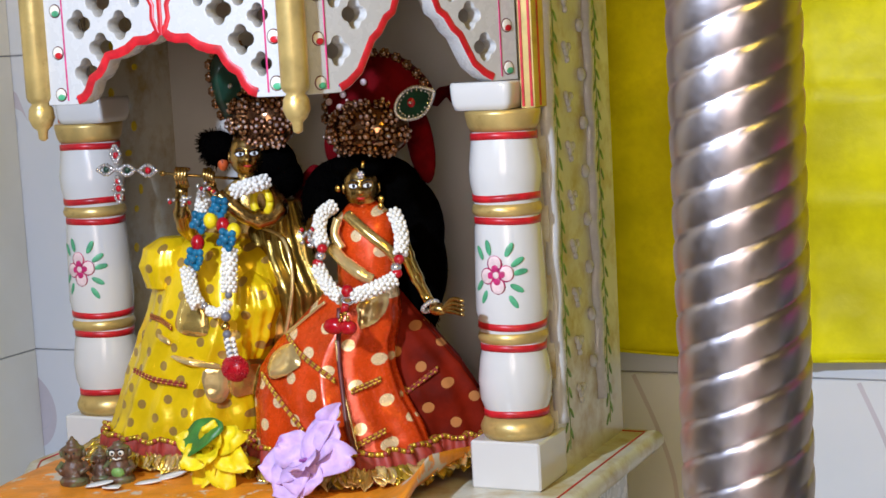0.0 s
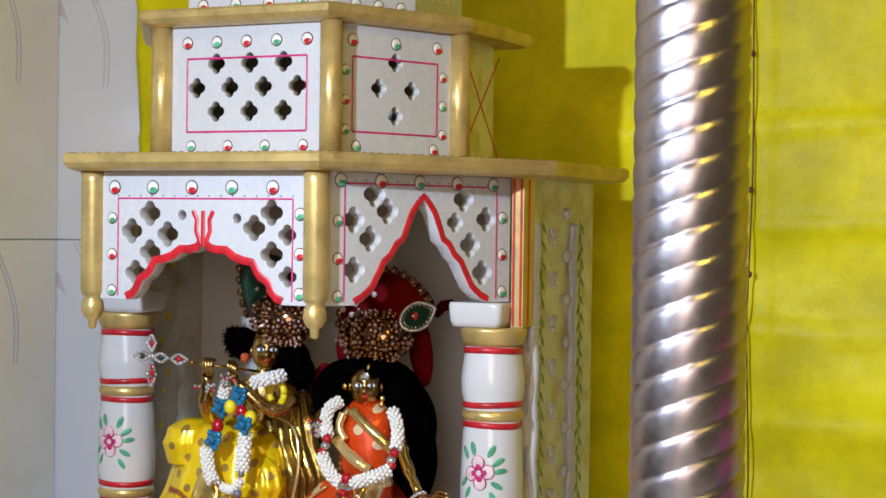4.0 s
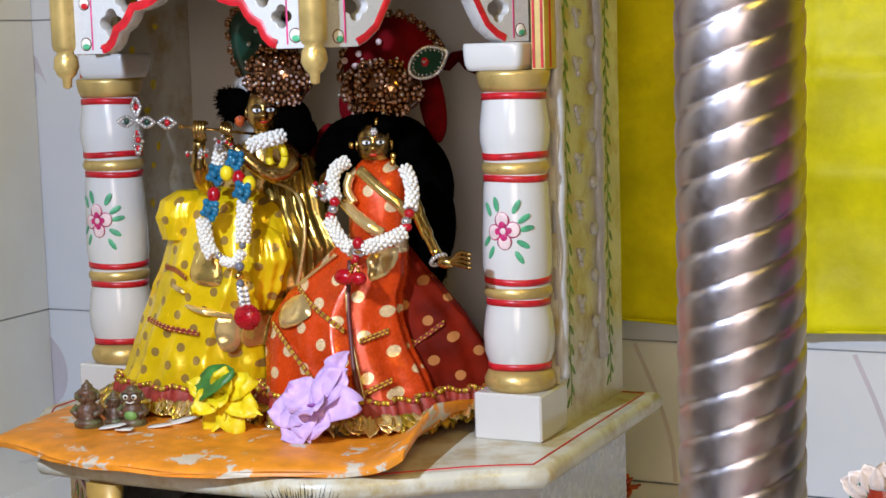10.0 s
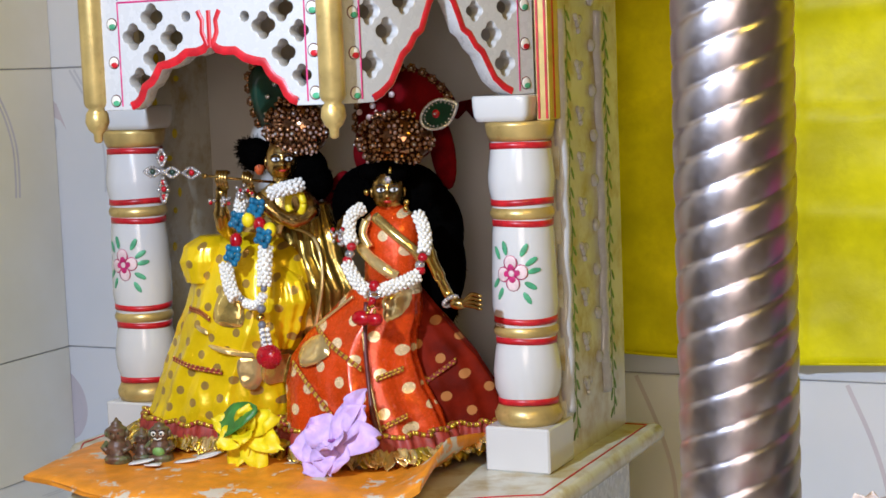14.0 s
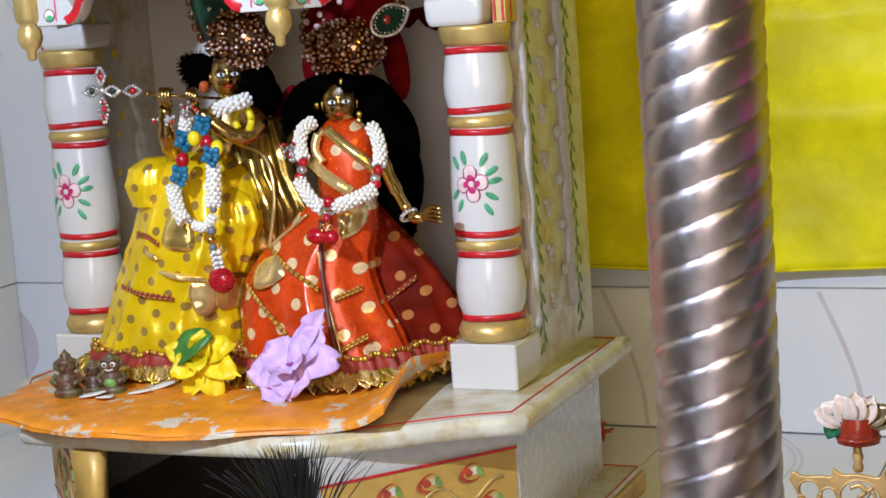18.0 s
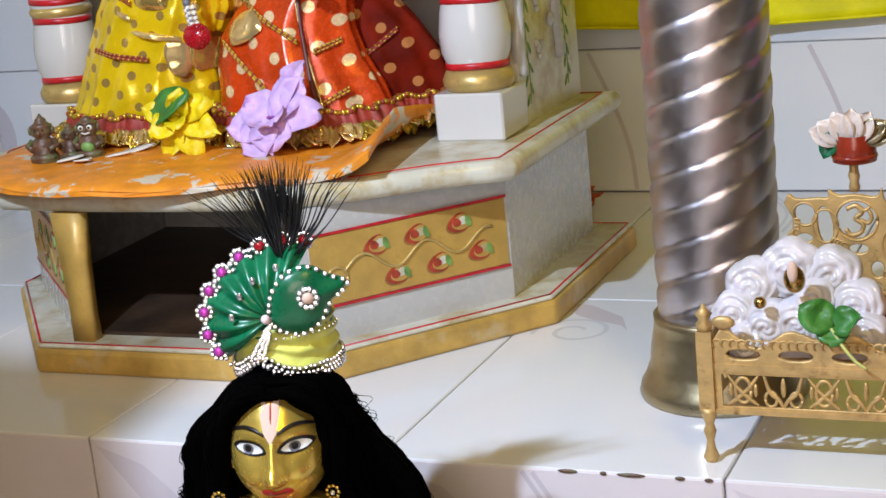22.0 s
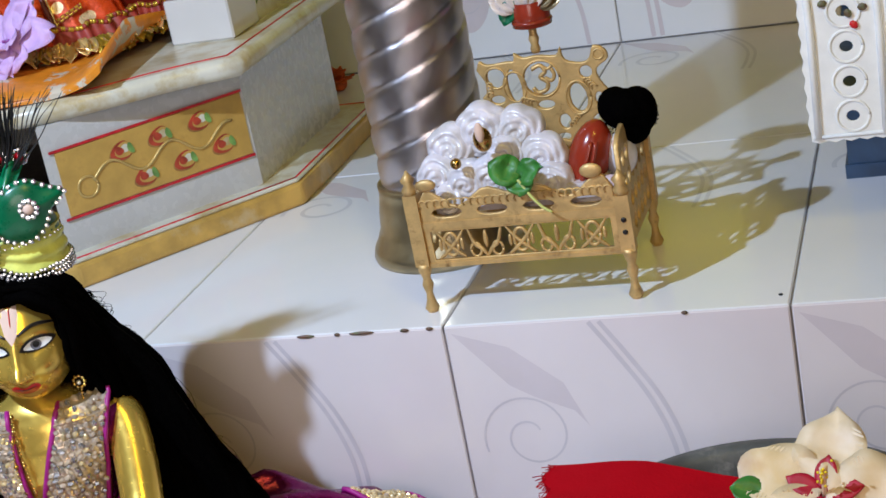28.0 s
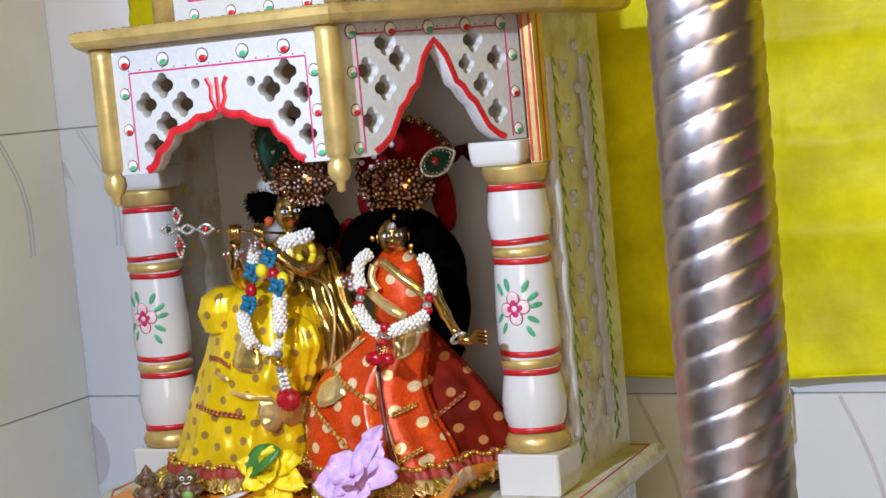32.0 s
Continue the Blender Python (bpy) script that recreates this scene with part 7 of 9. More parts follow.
def face_y(x, z):
    """The front of the cast head at a place across and up from its middle."""
    rx = 0.0365 if z > -0.005 else 0.0365 - 0.0035 * ((-0.005 - z) / 0.042) ** 1.6
    k = 1 - (x / rx) ** 2 - ((z / 0.050) ** 2 if z > 0 else (-z / 0.0455) ** 2.5)
    y = -0.0440 * math.sqrt(max(0.0, k))
    if k <= 0:
        return 0.0
    y -= 0.0140 * bump(x, z, 0, -0.0105, 0.0052, 0.0068) + 0.0092 * bump(x, z, 0, 0.002, 0.0044, 0.013)
    y -= 0.0042 * (bump(x, z, 0.0055, -0.0130, 0.0034, 0.0034) + bump(x, z, -0.0055, -0.0130, 0.0034, 0.0034))
    y += 0.0052 * (bump(x, z, 0.0150, 0.007, 0.0095, 0.0065) + bump(x, z, -0.0150, 0.007, 0.0095, 0.0065))
    y -= 0.0036 * (bump(x, z, 0.018, -0.013, 0.010, 0.011) + bump(x, z, -0.018, -0.013, 0.010, 0.011))
    y -= 0.0042 * bump(x, z, 0, -0.0235, 0.011, 0.0042) + 0.0034 * bump(x, z, 0, -0.037, 0.012, 0.007)
    y += 0.0018 * bump(x, z, 0, -0.0305, 0.011, 0.0030) - 0.0014 * bump(x, z, 0, 0.019, 0.03, 0.005)
    return y


def enamel(mk, outline, mat, lift=0.0007, steps=4):
    """A painted patch that follows the face."""
    cx = sum(p[0] for p in outline) / len(outline)
    cz = sum(p[1] for p in outline) / len(outline)
    rows = []
    for s in range(steps + 1):
        k = 0.02 + 0.98 * s / steps
        rows.append([HEAD @ Vector((cx + (x - cx) * k, face_y(cx + (x - cx) * k, cz + (z - cz) * k) - lift, cz + (z - cz) * k)) for x, z in outline])
    mk.grid(rows, mat, True)


def almond(cx, cz, w, h, tilt, n=20):
    out = []
    for i in range(n):
        t = 2 * math.pi * i / n
        x, z = w * math.cos(t), h * math.sin(t) * (abs(math.sin(t)) ** 0.35) * (1.1 if math.sin(t) > 0 else 0.85)
        out.append((cx + x, cz + z + tilt * x))
    return out


mk = Maker()
rows = []
for j in range(61):
    zz = -0.0454 + 0.0950 * j / 60
    row = []
    half = 0.0365 if zz > -0.005 else 0.0365 - 0.0035 * ((-0.005 - zz) / 0.042) ** 1.6
    round_off = math.sqrt(max(0.0, 1 - ((zz / 0.050) ** 2 if zz > 0 else (-zz / 0.0455) ** 2.5)))
    half *= round_off
    for i in range(72):
        a = 2 * math.pi * i / 72
        x = half * math.cos(a)
        y = face_y(x * 0.9995, zz) if math.sin(a) < 0 else 0.044 * round_off * math.sin(a)
        row.append(HEAD @ Vector((x, y, zz)))
    rows.append(row)
mk.loft(rows, IDOLBRASS)
for s in (-1, 1):
    mk_x = 0.0165 * s
    enamel(mk, almond(mk_x, 0.0080, 0.0128, 0.0060, 0.03 * s), EYEBLACK, 0.0006)
    enamel(mk, almond(mk_x, 0.0078, 0.0102, 0.0041, 0.02 * s), EYEWHITE, 0.0011)
    enamel(mk, [(mk_x - 0.0012 + 0.0040 * math.cos(t), 0.0080 + 0.0040 * math.sin(t)) for t in (0.4 * i for i in range(16))], EYEGREY, 0.0015)
    enamel(mk, [(mk_x - 0.0012 + 0.0024 * math.cos(t), 0.0082 + 0.0026 * math.sin(t)) for t in (0.4 * i for i in range(16))], EYEBLACK, 0.0019)
    brow = [(s * (0.0045 + 0.0250 * k / 10), 0.0165 + 0.0065 * math.sin(math.pi * (0.12 + 0.78 * k / 10))) for k in range(11)]
    mk.tube([HEAD @ Vector((x, face_y(x, z) - 0.0001, z)) for x, z in brow], [0.0007 + 0.0010 * math.sin(math.pi * (k + 1) / 12) for k in range(11)], EYEBLACK, 6)
lip = [(0.0112 * math.cos(t), -0.0254 + 0.0022 * math.cos(t) ** 2 + (0.0044 if math.sin(t) > 0 else 0.0054) * math.sin(t) * (1 - 0.25 * math.cos(4 * t) * (math.sin(t) > 0))) for t in (2 * math.pi * i / 26 for i in range(26))]
enamel(mk, lip, LIPRED, 0.0007)
mk.tube([HEAD @ Vector((x, face_y(x, -0.0238) - 0.0009, -0.0240 + 18 * x * x)) for x in (-0.008 + 0.0016 * i for i in range(11))], 0.0004, EYEBLACK, 5)
enamel(mk, [(-0.0078, 0.043), (0.0078, 0.043), (0.0070, 0.031), (0.0046, 0.020), (0.0, 0.0135), (-0.0046, 0.020), (-0.0070, 0.031)], TILAK, 0.0006)
mk.tube([HEAD @ Vector((0.0006, face_y(0, z) - 0.0009, z)) for z in (0.026, 0.030, 0.034, 0.039)], [0.0002, 0.0006, 0.0006, 0.0003], LIPRED, 6)
for s in (-1, 1):
    mk.ball(HEAD @ Vector((0.0365 * s, 0.002, -0.008)), (0.0040, 0.006, 0.013), IDOLBRASS, 12, 8)
# torso and neck
TORSO = ((-0.095, -0.010, 0.034, 0.028), (-0.07, -0.010, 0.034, 0.030), (-0.045, -0.013, 0.038, 0.034), (-0.01, -0.017, 0.049, 0.041), (0.015, -0.014, 0.060, 0.040), (0.034, -0.013, 0.060, 0.034), (0.046, -0.015, 0.048, 0.027), (0.053, -0.018, 0.024, 0.020), (0.060, -0.018, 0.0165, 0.0165), (0.072, -0.018, 0.0165, 0.017))


def torso(z):
    for p, q in zip(TORSO, TORSO[1:]):
        if z <= q[0]:
            t = max(0.0, (z - p[0]) / (q[0] - p[0]))
            return [a + (b - a) * t for a, b in zip(p, q)]
    return list(TORSO[-1])


def chest(x, z, out=0.0):
    _, cx, rx, ry = torso(z)
    k = max(-0.97, min(0.97, (x - cx) / (rx + out)))
    return Vector((x, -0.004 - (ry + out) * math.sqrt(1 - k * k), z))


mk.loft([ring((torso(z)[1], -0.004, z), torso(z)[2], torso(z)[3], 40) for z in (-0.095 + 0.167 * i / 44 for i in range(45))], IDOLBRASS)
for z in (0.0605, 0.0655):
    mk.tube([Vector((-0.018 + 0.0168 * math.cos(t), -0.004 + 0.0168 * math.sin(t), z)) for t in (2 * math.pi * i / 30 for i in range(31))], 0.0007, IDOLBRASS, 5)
# arms
arm = bez([(0.032, 0.004, 0.030), (0.048, -0.006, 0.012), (0.055, -0.042, -0.040), (0.056, -0.082, -0.078), (0.053, -0.118, -0.098), (0.050, -0.128, -0.107)], 8)
mk.tube(arm, [0.013 + 0.005 * math.sin(math.pi * min(1, 0.25 + 0.5 * i / len(arm))) - 0.006 * (i / len(arm)) ** 2 for i in range(len(arm))], IDOLBRASS, 18)
mk.ball((0.048, -0.132, -0.116), (0.0125, 0.010, 0.014), IDOLBRASS, 14, 10)
for k in range(5):
    x = 0.038 + 0.0052 * k
    mk.tube(bez([(x, -0.138, -0.113), (x - 0.001, -0.147, -0.123), (x, -0.149, -0.134), (x + 0.001, -0.144, -0.142)], 4), [0.0034] * 8 + [0.003] * 4 + [0.0015], IDOLBRASS, 8)
arm = bez([(-0.066, 0.004, 0.026), (-0.082, -0.006, 0.004), (-0.092, -0.030, -0.032), (-0.086, -0.070, -0.034), (-0.074, -0.100, -0.030)], 8)
mk.tube(arm, [0.0155 - 0.005 * i / len(arm) for i in range(len(arm))], IDOLBRASS, 18)
mk.ball((-0.070, -0.106, -0.029), (0.011, 0.013, 0.011), IDOLBRASS, 14, 10)
for k in range(4):
    mk.tube(bez([(-0.064, -0.110 - 0.003 * k, -0.022 - 0.004 * k), (-0.056, -0.118, -0.019 - 0.005 * k), (-0.060, -0.124, -0.024 - 0.004 * k)], 4), 0.0032, IDOLBRASS, 8)
# legs folded under the gown
mk.ball((-0.01, -0.02, -0.150), (0.055, 0.05, 0.055), IDOLBRASS, 20, 10)
# long black hair
rnd = random.Random(5)
mk.ball(HEAD @ Vector((0.0, 0.014, 0.008)), (0.045, 0.046, 0.046), BLACKHAIR, 28, 18)
LEFTS = (((-0.004, -0.034, 0.146), (-0.027, -0.034, 0.138), (-0.047, -0.022, 0.112), (-0.058, -0.010, 0.075), (-0.070, 0.008, 0.045), (-0.085, 0.016, 0.0), (-0.105, 0.016, -0.05), (-0.122, 0.012, -0.095)),
         ((-0.004, -0.010, 0.153), (-0.042, -0.008, 0.138), (-0.071, 0.004, 0.092), (-0.084, 0.010, 0.049), (-0.110, 0.012, 0.0), (-0.138, 0.012, -0.045), (-0.152, 0.010, -0.085), (-0.150, 0.006, -0.100)))
RIGHTS = (((-0.006, -0.034, 0.146), (0.018, -0.036, 0.140), (0.030, -0.026, 0.115), (0.031, -0.014, 0.085), (0.032, 0.004, 0.050), (0.040, 0.018, 0.0), (0.052, 0.018, -0.06), (0.062, 0.010, -0.112)),
          ((-0.002, -0.010, 0.153), (0.033, -0.006, 0.134), (0.049, 0.008, 0.094), (0.067, 0.016, 0.048), (0.098, 0.020, -0.015), (0.127, 0.018, -0.070), (0.130, 0.012, -0.106), (0.116, 0.004, -0.142)))
for inner, outer in (LEFTS, RIGHTS):
    for k in range(250):
        u = rnd.random() if k < 205 else 1.0 + 0.05 * rnd.random()
        back = 0.020 * math.sin(math.pi * min(1, max(0, u))) - (0.0 if k % 3 else 0.017)
        ph, am = rnd.random() * 6, (0.0052 if k < 205 else 0.008) * (0.6 + rnd.random())
        pts = []
        for q, (a, b) in enumerate(zip(inner, outer)):
            g = min(1.0, q / 4)
            p = Vector(a).lerp(Vector(b), u)
            p += Vector((0.0085 * math.sin(2.1 * q + (0.0 if inner is LEFTS[0] else 1.3)) * u, 0, 0))
            p += Vector((am * math.sin(1.9 * q + ph), back * g + 0.003 * math.sin(ph + q), am * math.cos(1.5 * q + ph)))
            pts.append(p)
        line = bez(pts, 5)
        if k < 205:
            r0 = 0.0030 + 0.0024 * rnd.random()
            mk.tube(line, [r0 * (0.7 + 0.5 * min(1, i / 12)) * (1.0 if i < len(line) - 5 else 0.25 + 0.15 * (len(line) - i)) for i in range(len(line))], BLACKHAIR, 6)
        else:
            first = rnd.randrange(6, len(line) - 9)
            wisp = line[first:first + 8]
            mk.tube([p + Vector((0.0035 * math.sin(1.3 * i + ph) * i / 8, 0, 0)) for i, p in enumerate(wisp)], [0.0004] * 5 + [0.0002] * 3, BLACKHAIR, 3)
mk.loft([ring((x, 0.022, z), rx, 0.016, 24) for x, z, rx in ((-0.015, 0.13, 0.040), (-0.014, 0.07, 0.055), (-0.012, 0.02, 0.075), (-0.012, -0.04, 0.105), (-0.010, -0.09, 0.120))], BLACKHAIR)
for k in range(1500):
    s = rnd.choice((-1, 1))
    z = 0.13 - 0.22 * rnd.random()
    x = (-0.046 - 0.55 * (0.135 - z)) if s < 0 else (0.031 + 0.47 * (0.135 - z))
    p = Vector((x, 0.012, z))
    curl = rnd.gauss(1, 1)
    mk.tube(bez([p - Vector((s * 0.008, 0, 0)), p + Vector((s * 0.010 * rnd.random(), -0.003, -0.006)), p + Vector((s * 0.005 * curl, 0.002, -0.011)), p + Vector((s * 0.011 * rnd.random(), 0.001, -0.014 - 0.010 * rnd.random()))], 4), [0.0004] * 6 + [0.00022] * 7, BLACKHAIR, 3)
idol = mk.done("seated_idol")
idol.matrix_world = DOLL
tagged(idol, "seated brass idol with long black hair and enamel eyes", "idol")

# gown: bodice, crystal lapels, belt, skirt, band and ruffles
gown = new("gown")
gown.matrix_world = DOLL
tagged(gown, "magenta satin gown with crystal lapels, gold hem band and ruffles", "dress")


def inner_l(z):
    t = max(0.0, min(1.0, (0.055 - z) / 0.103))
    return -0.034 + 0.005 * t


def inner_r(z):
    t = max(0.0, min(1.0, (0.052 - z) / 0.100))
    return 0.008 - 0.036 * t


def outer_l(z):
    return -0.066 + 0.06 * max(0.0, z - 0.015) - (0.002 if z > -0.01 else -0.25 * (-0.01 - z))


def outer_r(z):
    t = max(0.0, min(1.0, (0.044 - z) / 0.091))
    return 0.043 - 0.021 * t


mk = Maker()
rows = []
for i in range(25):
    z = -0.093 + 0.128 * i / 24
    _, cx, rx, ry = torso(z)
    al = math.acos(max(-0.96, min(0.96, (outer_l(z) - cx) / rx)))
    ar = math.acos(max(-0.96, min(0.96, (outer_r(z) - cx) / rx)))
    if z < -0.047:
        al, ar = math.pi - 0.02, 0.02
        al = ar = None
    lo, hi = (-ar, -(2 * math.pi - (2 * math.pi - al))) if al else (0, 0)
    row = []
    for k in range(49):
        a = (-ar + (2 * math.pi - (al - ar)) * k / 48) if al else (-math.pi / 2 + 2 * math.pi * k / 48)
        row.append(Vector((cx + (rx + 0.002) * math.cos(a), -0.004 + (ry + 0.002) * math.sin(a), z)))
    rows.append(row)
mk.grid(rows, MAGENTA)
mk.done("bodice", gown)
for name, a, b in (("lapel", outer_l, inner_l), ("lapel", inner_r, outer_r)):
    mk = Maker()
    mk.flat = True
    rows = []
    for i in range(22):
        z = -0.047 + 0.097 * i / 21
        rows.append([chest(a(z) + (b(z) - a(z)) * k / 8, z, 0.0026 + (0.004 if z > 0.035 else 0)) for k in range(9)])
    mk.grid(rows, SEQUIN_PALE)
    z, i = -0.0455, 0
    while z < 0.049:
        n = max(3, int((b(z) - a(z)) / 0.0048))
        for k in range(n):
            x = a(z) + (b(z) - a(z)) * (k + 0.5 + 0.3 * (i % 2) + 0.3 * (rnd.random() - 0.5)) / (n + 0.3)
            r = 0.0020 + 0.0006 * rnd.random()
            p = chest(x, z + 0.0016 * (rnd.random() - 0.5), 0.0034 + (0.004 if z > 0.035 else 0))
            mk.ball(p, (r, r * 0.7, r * 1.35), rnd.choice((PEARL, PEARL, SEQUIN_PALE, SEQUIN_PALE, SEQUIN_PALE, SEQUIN_PALE, SEQUIN)), 6, 4, Matrix.Rotation(rnd.random() * 3, 4, "Y"))
        z, i = z + 0.0047, i + 1
    mk.done(name, gown, "pale crystal sequin lapel")["kind"] = "stuff"
    for edge in (a, b):
        mk = Maker()
        mk.tube([chest(edge(z), z, 0.0030 + (0.004 if z > 0.035 else 0)) for z in (-0.050 + 0.100 * i / 20 for i in range(21))], 0.0021, MAGENTA_TRIM, 7)
        mk.done("piping", gown, "magenta piping")
mk = Maker()
mk.flat = True
for i in range(5):
    z = -0.088 + 0.0075 * i
    _, cx, rx, ry = torso(z)
    for k in range(40):
        t = 2 * math.pi * (k + 0.5 * (i % 2)) / 40
        r = 0.0022 + 0.0008 * rnd.random()
        mk.ball((cx + (rx + 0.004) * math.cos(t), -0.004 + (ry + 0.004) * math.sin(t), z), (r * 1.3, r * 1.3, r * 1.5), rnd.choice((PEARL, SEQUIN_PALE, SEQUIN_PALE, SEQUIN)), 6, 4, Matrix.Rotation(rnd.random() * 3, 4, "Y"))
mk.loft([ring((torso(z)[1], -0.004, z), torso(z)[2] + 0.003, torso(z)[3] + 0.003, 36) for z in (-0.092, -0.075, -0.055)], SEQUIN_PALE, False)
mk.done("belt", gown, "pale sequin belt")["kind"] = "stuff"
mk = Maker()
mk.tube([Vector((torso(-0.052)[1] + 0.0405 * math.cos(t), -0.004 + 0.0365 * math.sin(t), -0.052 + 0.002 * math.cos(t))) for t in (2 * math.pi * i / 36 for i in range(37))], 0.0024, MAGENTA_TRIM, 7)
mk.done("piping", gown, "magenta piping")

HEM = ((0, 0.235), (15, 0.275), (29, 0.305), (45, 0.265), (60, 0.215), (90, 0.185), (120, 0.215), (140, 0.255), (160, 0.285), (180, 0.322), (195, 0.312), (225, 0.300), (270, 0.280), (300, 0.240), (320, 0.212), (340, 0.220), (360, 0.235))
SC = Vector((-0.275, -0.197, 0))
INV = DOLL.inverted()


def hem_radius(a):
    d = math.degrees(a) % 360
    for (p, r), (q, s) in zip(HEM, HEM[1:]):
        if d <= q:
            t = (d - p) / (q - p)
            t = t * t * (3 - 2 * t)
            return r + (s - r) * t
    return HEM[-1][1]


def skirt(a, s, lift=0.0):
    """The skirt's surface at an angle round the waist, s from waist 0 to hem 1."""
    r = 0.040 + (hem_radius(a) - 0.040) * s
    zh = -0.186 + 0.040 * bump(math.degrees(a) % 360, 0, 48, 0, 30, 1) + 0.010 * bump(math.degrees(a) % 360, 0, 165, 0, 30, 1)
    z = -0.086 + (zh + 0.086) * (s ** 1.05) + 0.008 * math.sin(math.pi * s)
    deep = 1.5 * s * (1 - 0.88 * s)
    w = a + 0.22 * noise.noise((4 * math.cos(a), 4 * math.sin(a), 3 * s)) + 0.10 * math.sin(4 * s + 3 * a)
    fold = 0.6 * (1 - 2 * abs(math.sin(4.5 * w + 1.0 * s)) ** 0.8) + 0.40 * math.sin(13 * w - 2 * s + 1) + 0.7 * noise.noise((9 * math.cos(a), 9 * math.sin(a), 5 * s))
    z += 0.042 * deep * fold + 0.006 * math.sin(9 * s + 5 * a) * s * (1 - s)
    z = max(z, -0.205)
    y = min(SC.y + r * math.sin(a), -0.008)
    return INV @ Vector((SC.x + r * math.cos(a + 0.02 * math.sin(13 * a) * s), y, z + lift))


NA = 220
mk = Maker()
mk.grid([[skirt(2 * math.pi * i / NA, (j / 34) * 0.985) for i in range(NA)] for j in range(35)], MAGENTA, True)
mk.grid([[skirt(2 * math.pi * i / NA, 0.985 - 0.3 * j / 3, -0.006) for i in range(NA)] for j in range(4)], MAGENTA, True)
mk.done("skirt", gown)
mk = Maker()
mk.flat = True
BA = [2.62 + 4.34 * i / NA for i in range(NA + 1)]
mk.grid([[skirt(q, s, h) for q in BA] for s, h in ((0.785, 0.001), (0.79, 0.003), (0.84, 0.0035), (0.90, 0.0035), (0.955, 0.003), (0.96, 0.0))], SEQUIN)
for j in range(11):
    s = 0.795 + 0.0156 * j
    i, a = 0, 2.62
    while a < 6.95:
        r = 0.0020 + 0.0007 * rnd.random()
        p = skirt(a, s + 0.004 * (rnd.random() - 0.5), 0.0040)
        mk.ball(p, (r * 1.2, r * 1.2, r * 0.75), rnd.choice((SEQUIN, SEQUIN, SEQUIN, SEQUIN, SEQUIN, SEQUIN_PALE)), 6, 4, Matrix.Rotation(rnd.random() * 3, 4, "Z") @ Matrix.Rotation(rnd.random(), 4, "X"))
        a += 0.0053 / hem_radius(a) * (0.9 + 0.3 * rnd.random())
mk.done("hem_band", gown, "wide champagne sequin hem band")["kind"] = "stuff"
for s in (0.780, 0.972):
    mk = Maker()
    mk.tube([skirt(q, s, 0.002) for q in BA], 0.0026, MAGENTA_TRIM, 6)
    mk.done("piping", gown, "magenta piping")


def ruffle(name, a0, a1, mat, label):
    mk = Maker()
    fine = 0.62 if mat is PURPLE else 1.15
    n = int((a1 - a0) * 620 * (1.9 if mat is PURPLE else 1.0))
    for k in range(n):
        a = a0 + (a1 - a0) * rnd.random()
        t = rnd.random()
        r = hem_radius(a) * 0.985 + 0.034 * t
        z = -0.190 - 0.012 * t + 0.008 * rnd.random()
        y = min(SC.y + r * math.sin(a), -0.006)
        base = INV @ Vector((SC.x + r * math.cos(a), y, z))
        d = Vector((math.cos(a + rnd.gauss(0, 0.7)), math.sin(a + rnd.gauss(0, 0.7)), 0.2 + 0.7 * rnd.random()))
        mk.petal(base, d, (rnd.gauss(0, 0.5), rnd.gauss(0, 0.5), 1), fine * (0.010 + 0.007 * rnd.random()), fine * 0.006, mat, 0.5, 0.25, 0.0003, 0.10, 4, k)
    lo, hi = [], []
    for k in range(25):
        a = a0 + (a1 - a0) * k / 24
        for row, q, z in ((lo, 0.9, -0.186), (hi, 1.0, -0.208)):
            r = hem_radius(a) * q + (0.034 if q == 1.0 else 0)
            row.append(INV @ Vector((SC.x + r * math.cos(a), min(-0.005, SC.y + r * math.sin(a)), z)))
    mk.grid([lo, hi], mat)
    mk.done(name, gown, label)["kind"] = "stuff"


ruffle("ruffle", -0.30, 0.86, PURPLE, "violet net ruffle")
ruffle("ruffle", -2.75, -0.24, LIME, "lime green net ruffle")

# small things the idol wears and holds
mk = Maker()
c = Vector((-0.094, -0.110, -0.024))
mk.lathe([(0.004, -0.020), (0.014, -0.0185), (0.0195, -0.010), (0.0205, 0.0)], DARKBRASS, 26, Matrix.Translation(c))
mk.lathe([(0.0205, 0.0), (0.0195, 0.006), (0.0135, 0.015), (0.007, 0.019), (0.002, 0.0205)], BRASS, 26, Matrix.Translation(c))
for s in (-1, 1):
    mk.tube([c + Vector((s * 0.0028, -0.004, 0.019)), c + Vector((s * 0.0018 + 0.002, -0.002, 0.034))], 0.0016, BRASS, 8)
mk.tube([c + Vector((0.018, 0.006, -0.004)) + Vector((0.017 * math.cos(t), 0.004 * math.sin(t), 0.019 * math.sin(t))) for t in (2 * math.pi * i / 26 for i in range(27))], 0.0020, BRASS, 8)
pot = mk.done("brass_pot")
pot.matrix_world = DOLL
tagged(pot, "tiny round brass pot with a hoop handle in the idol's hold", "pot")

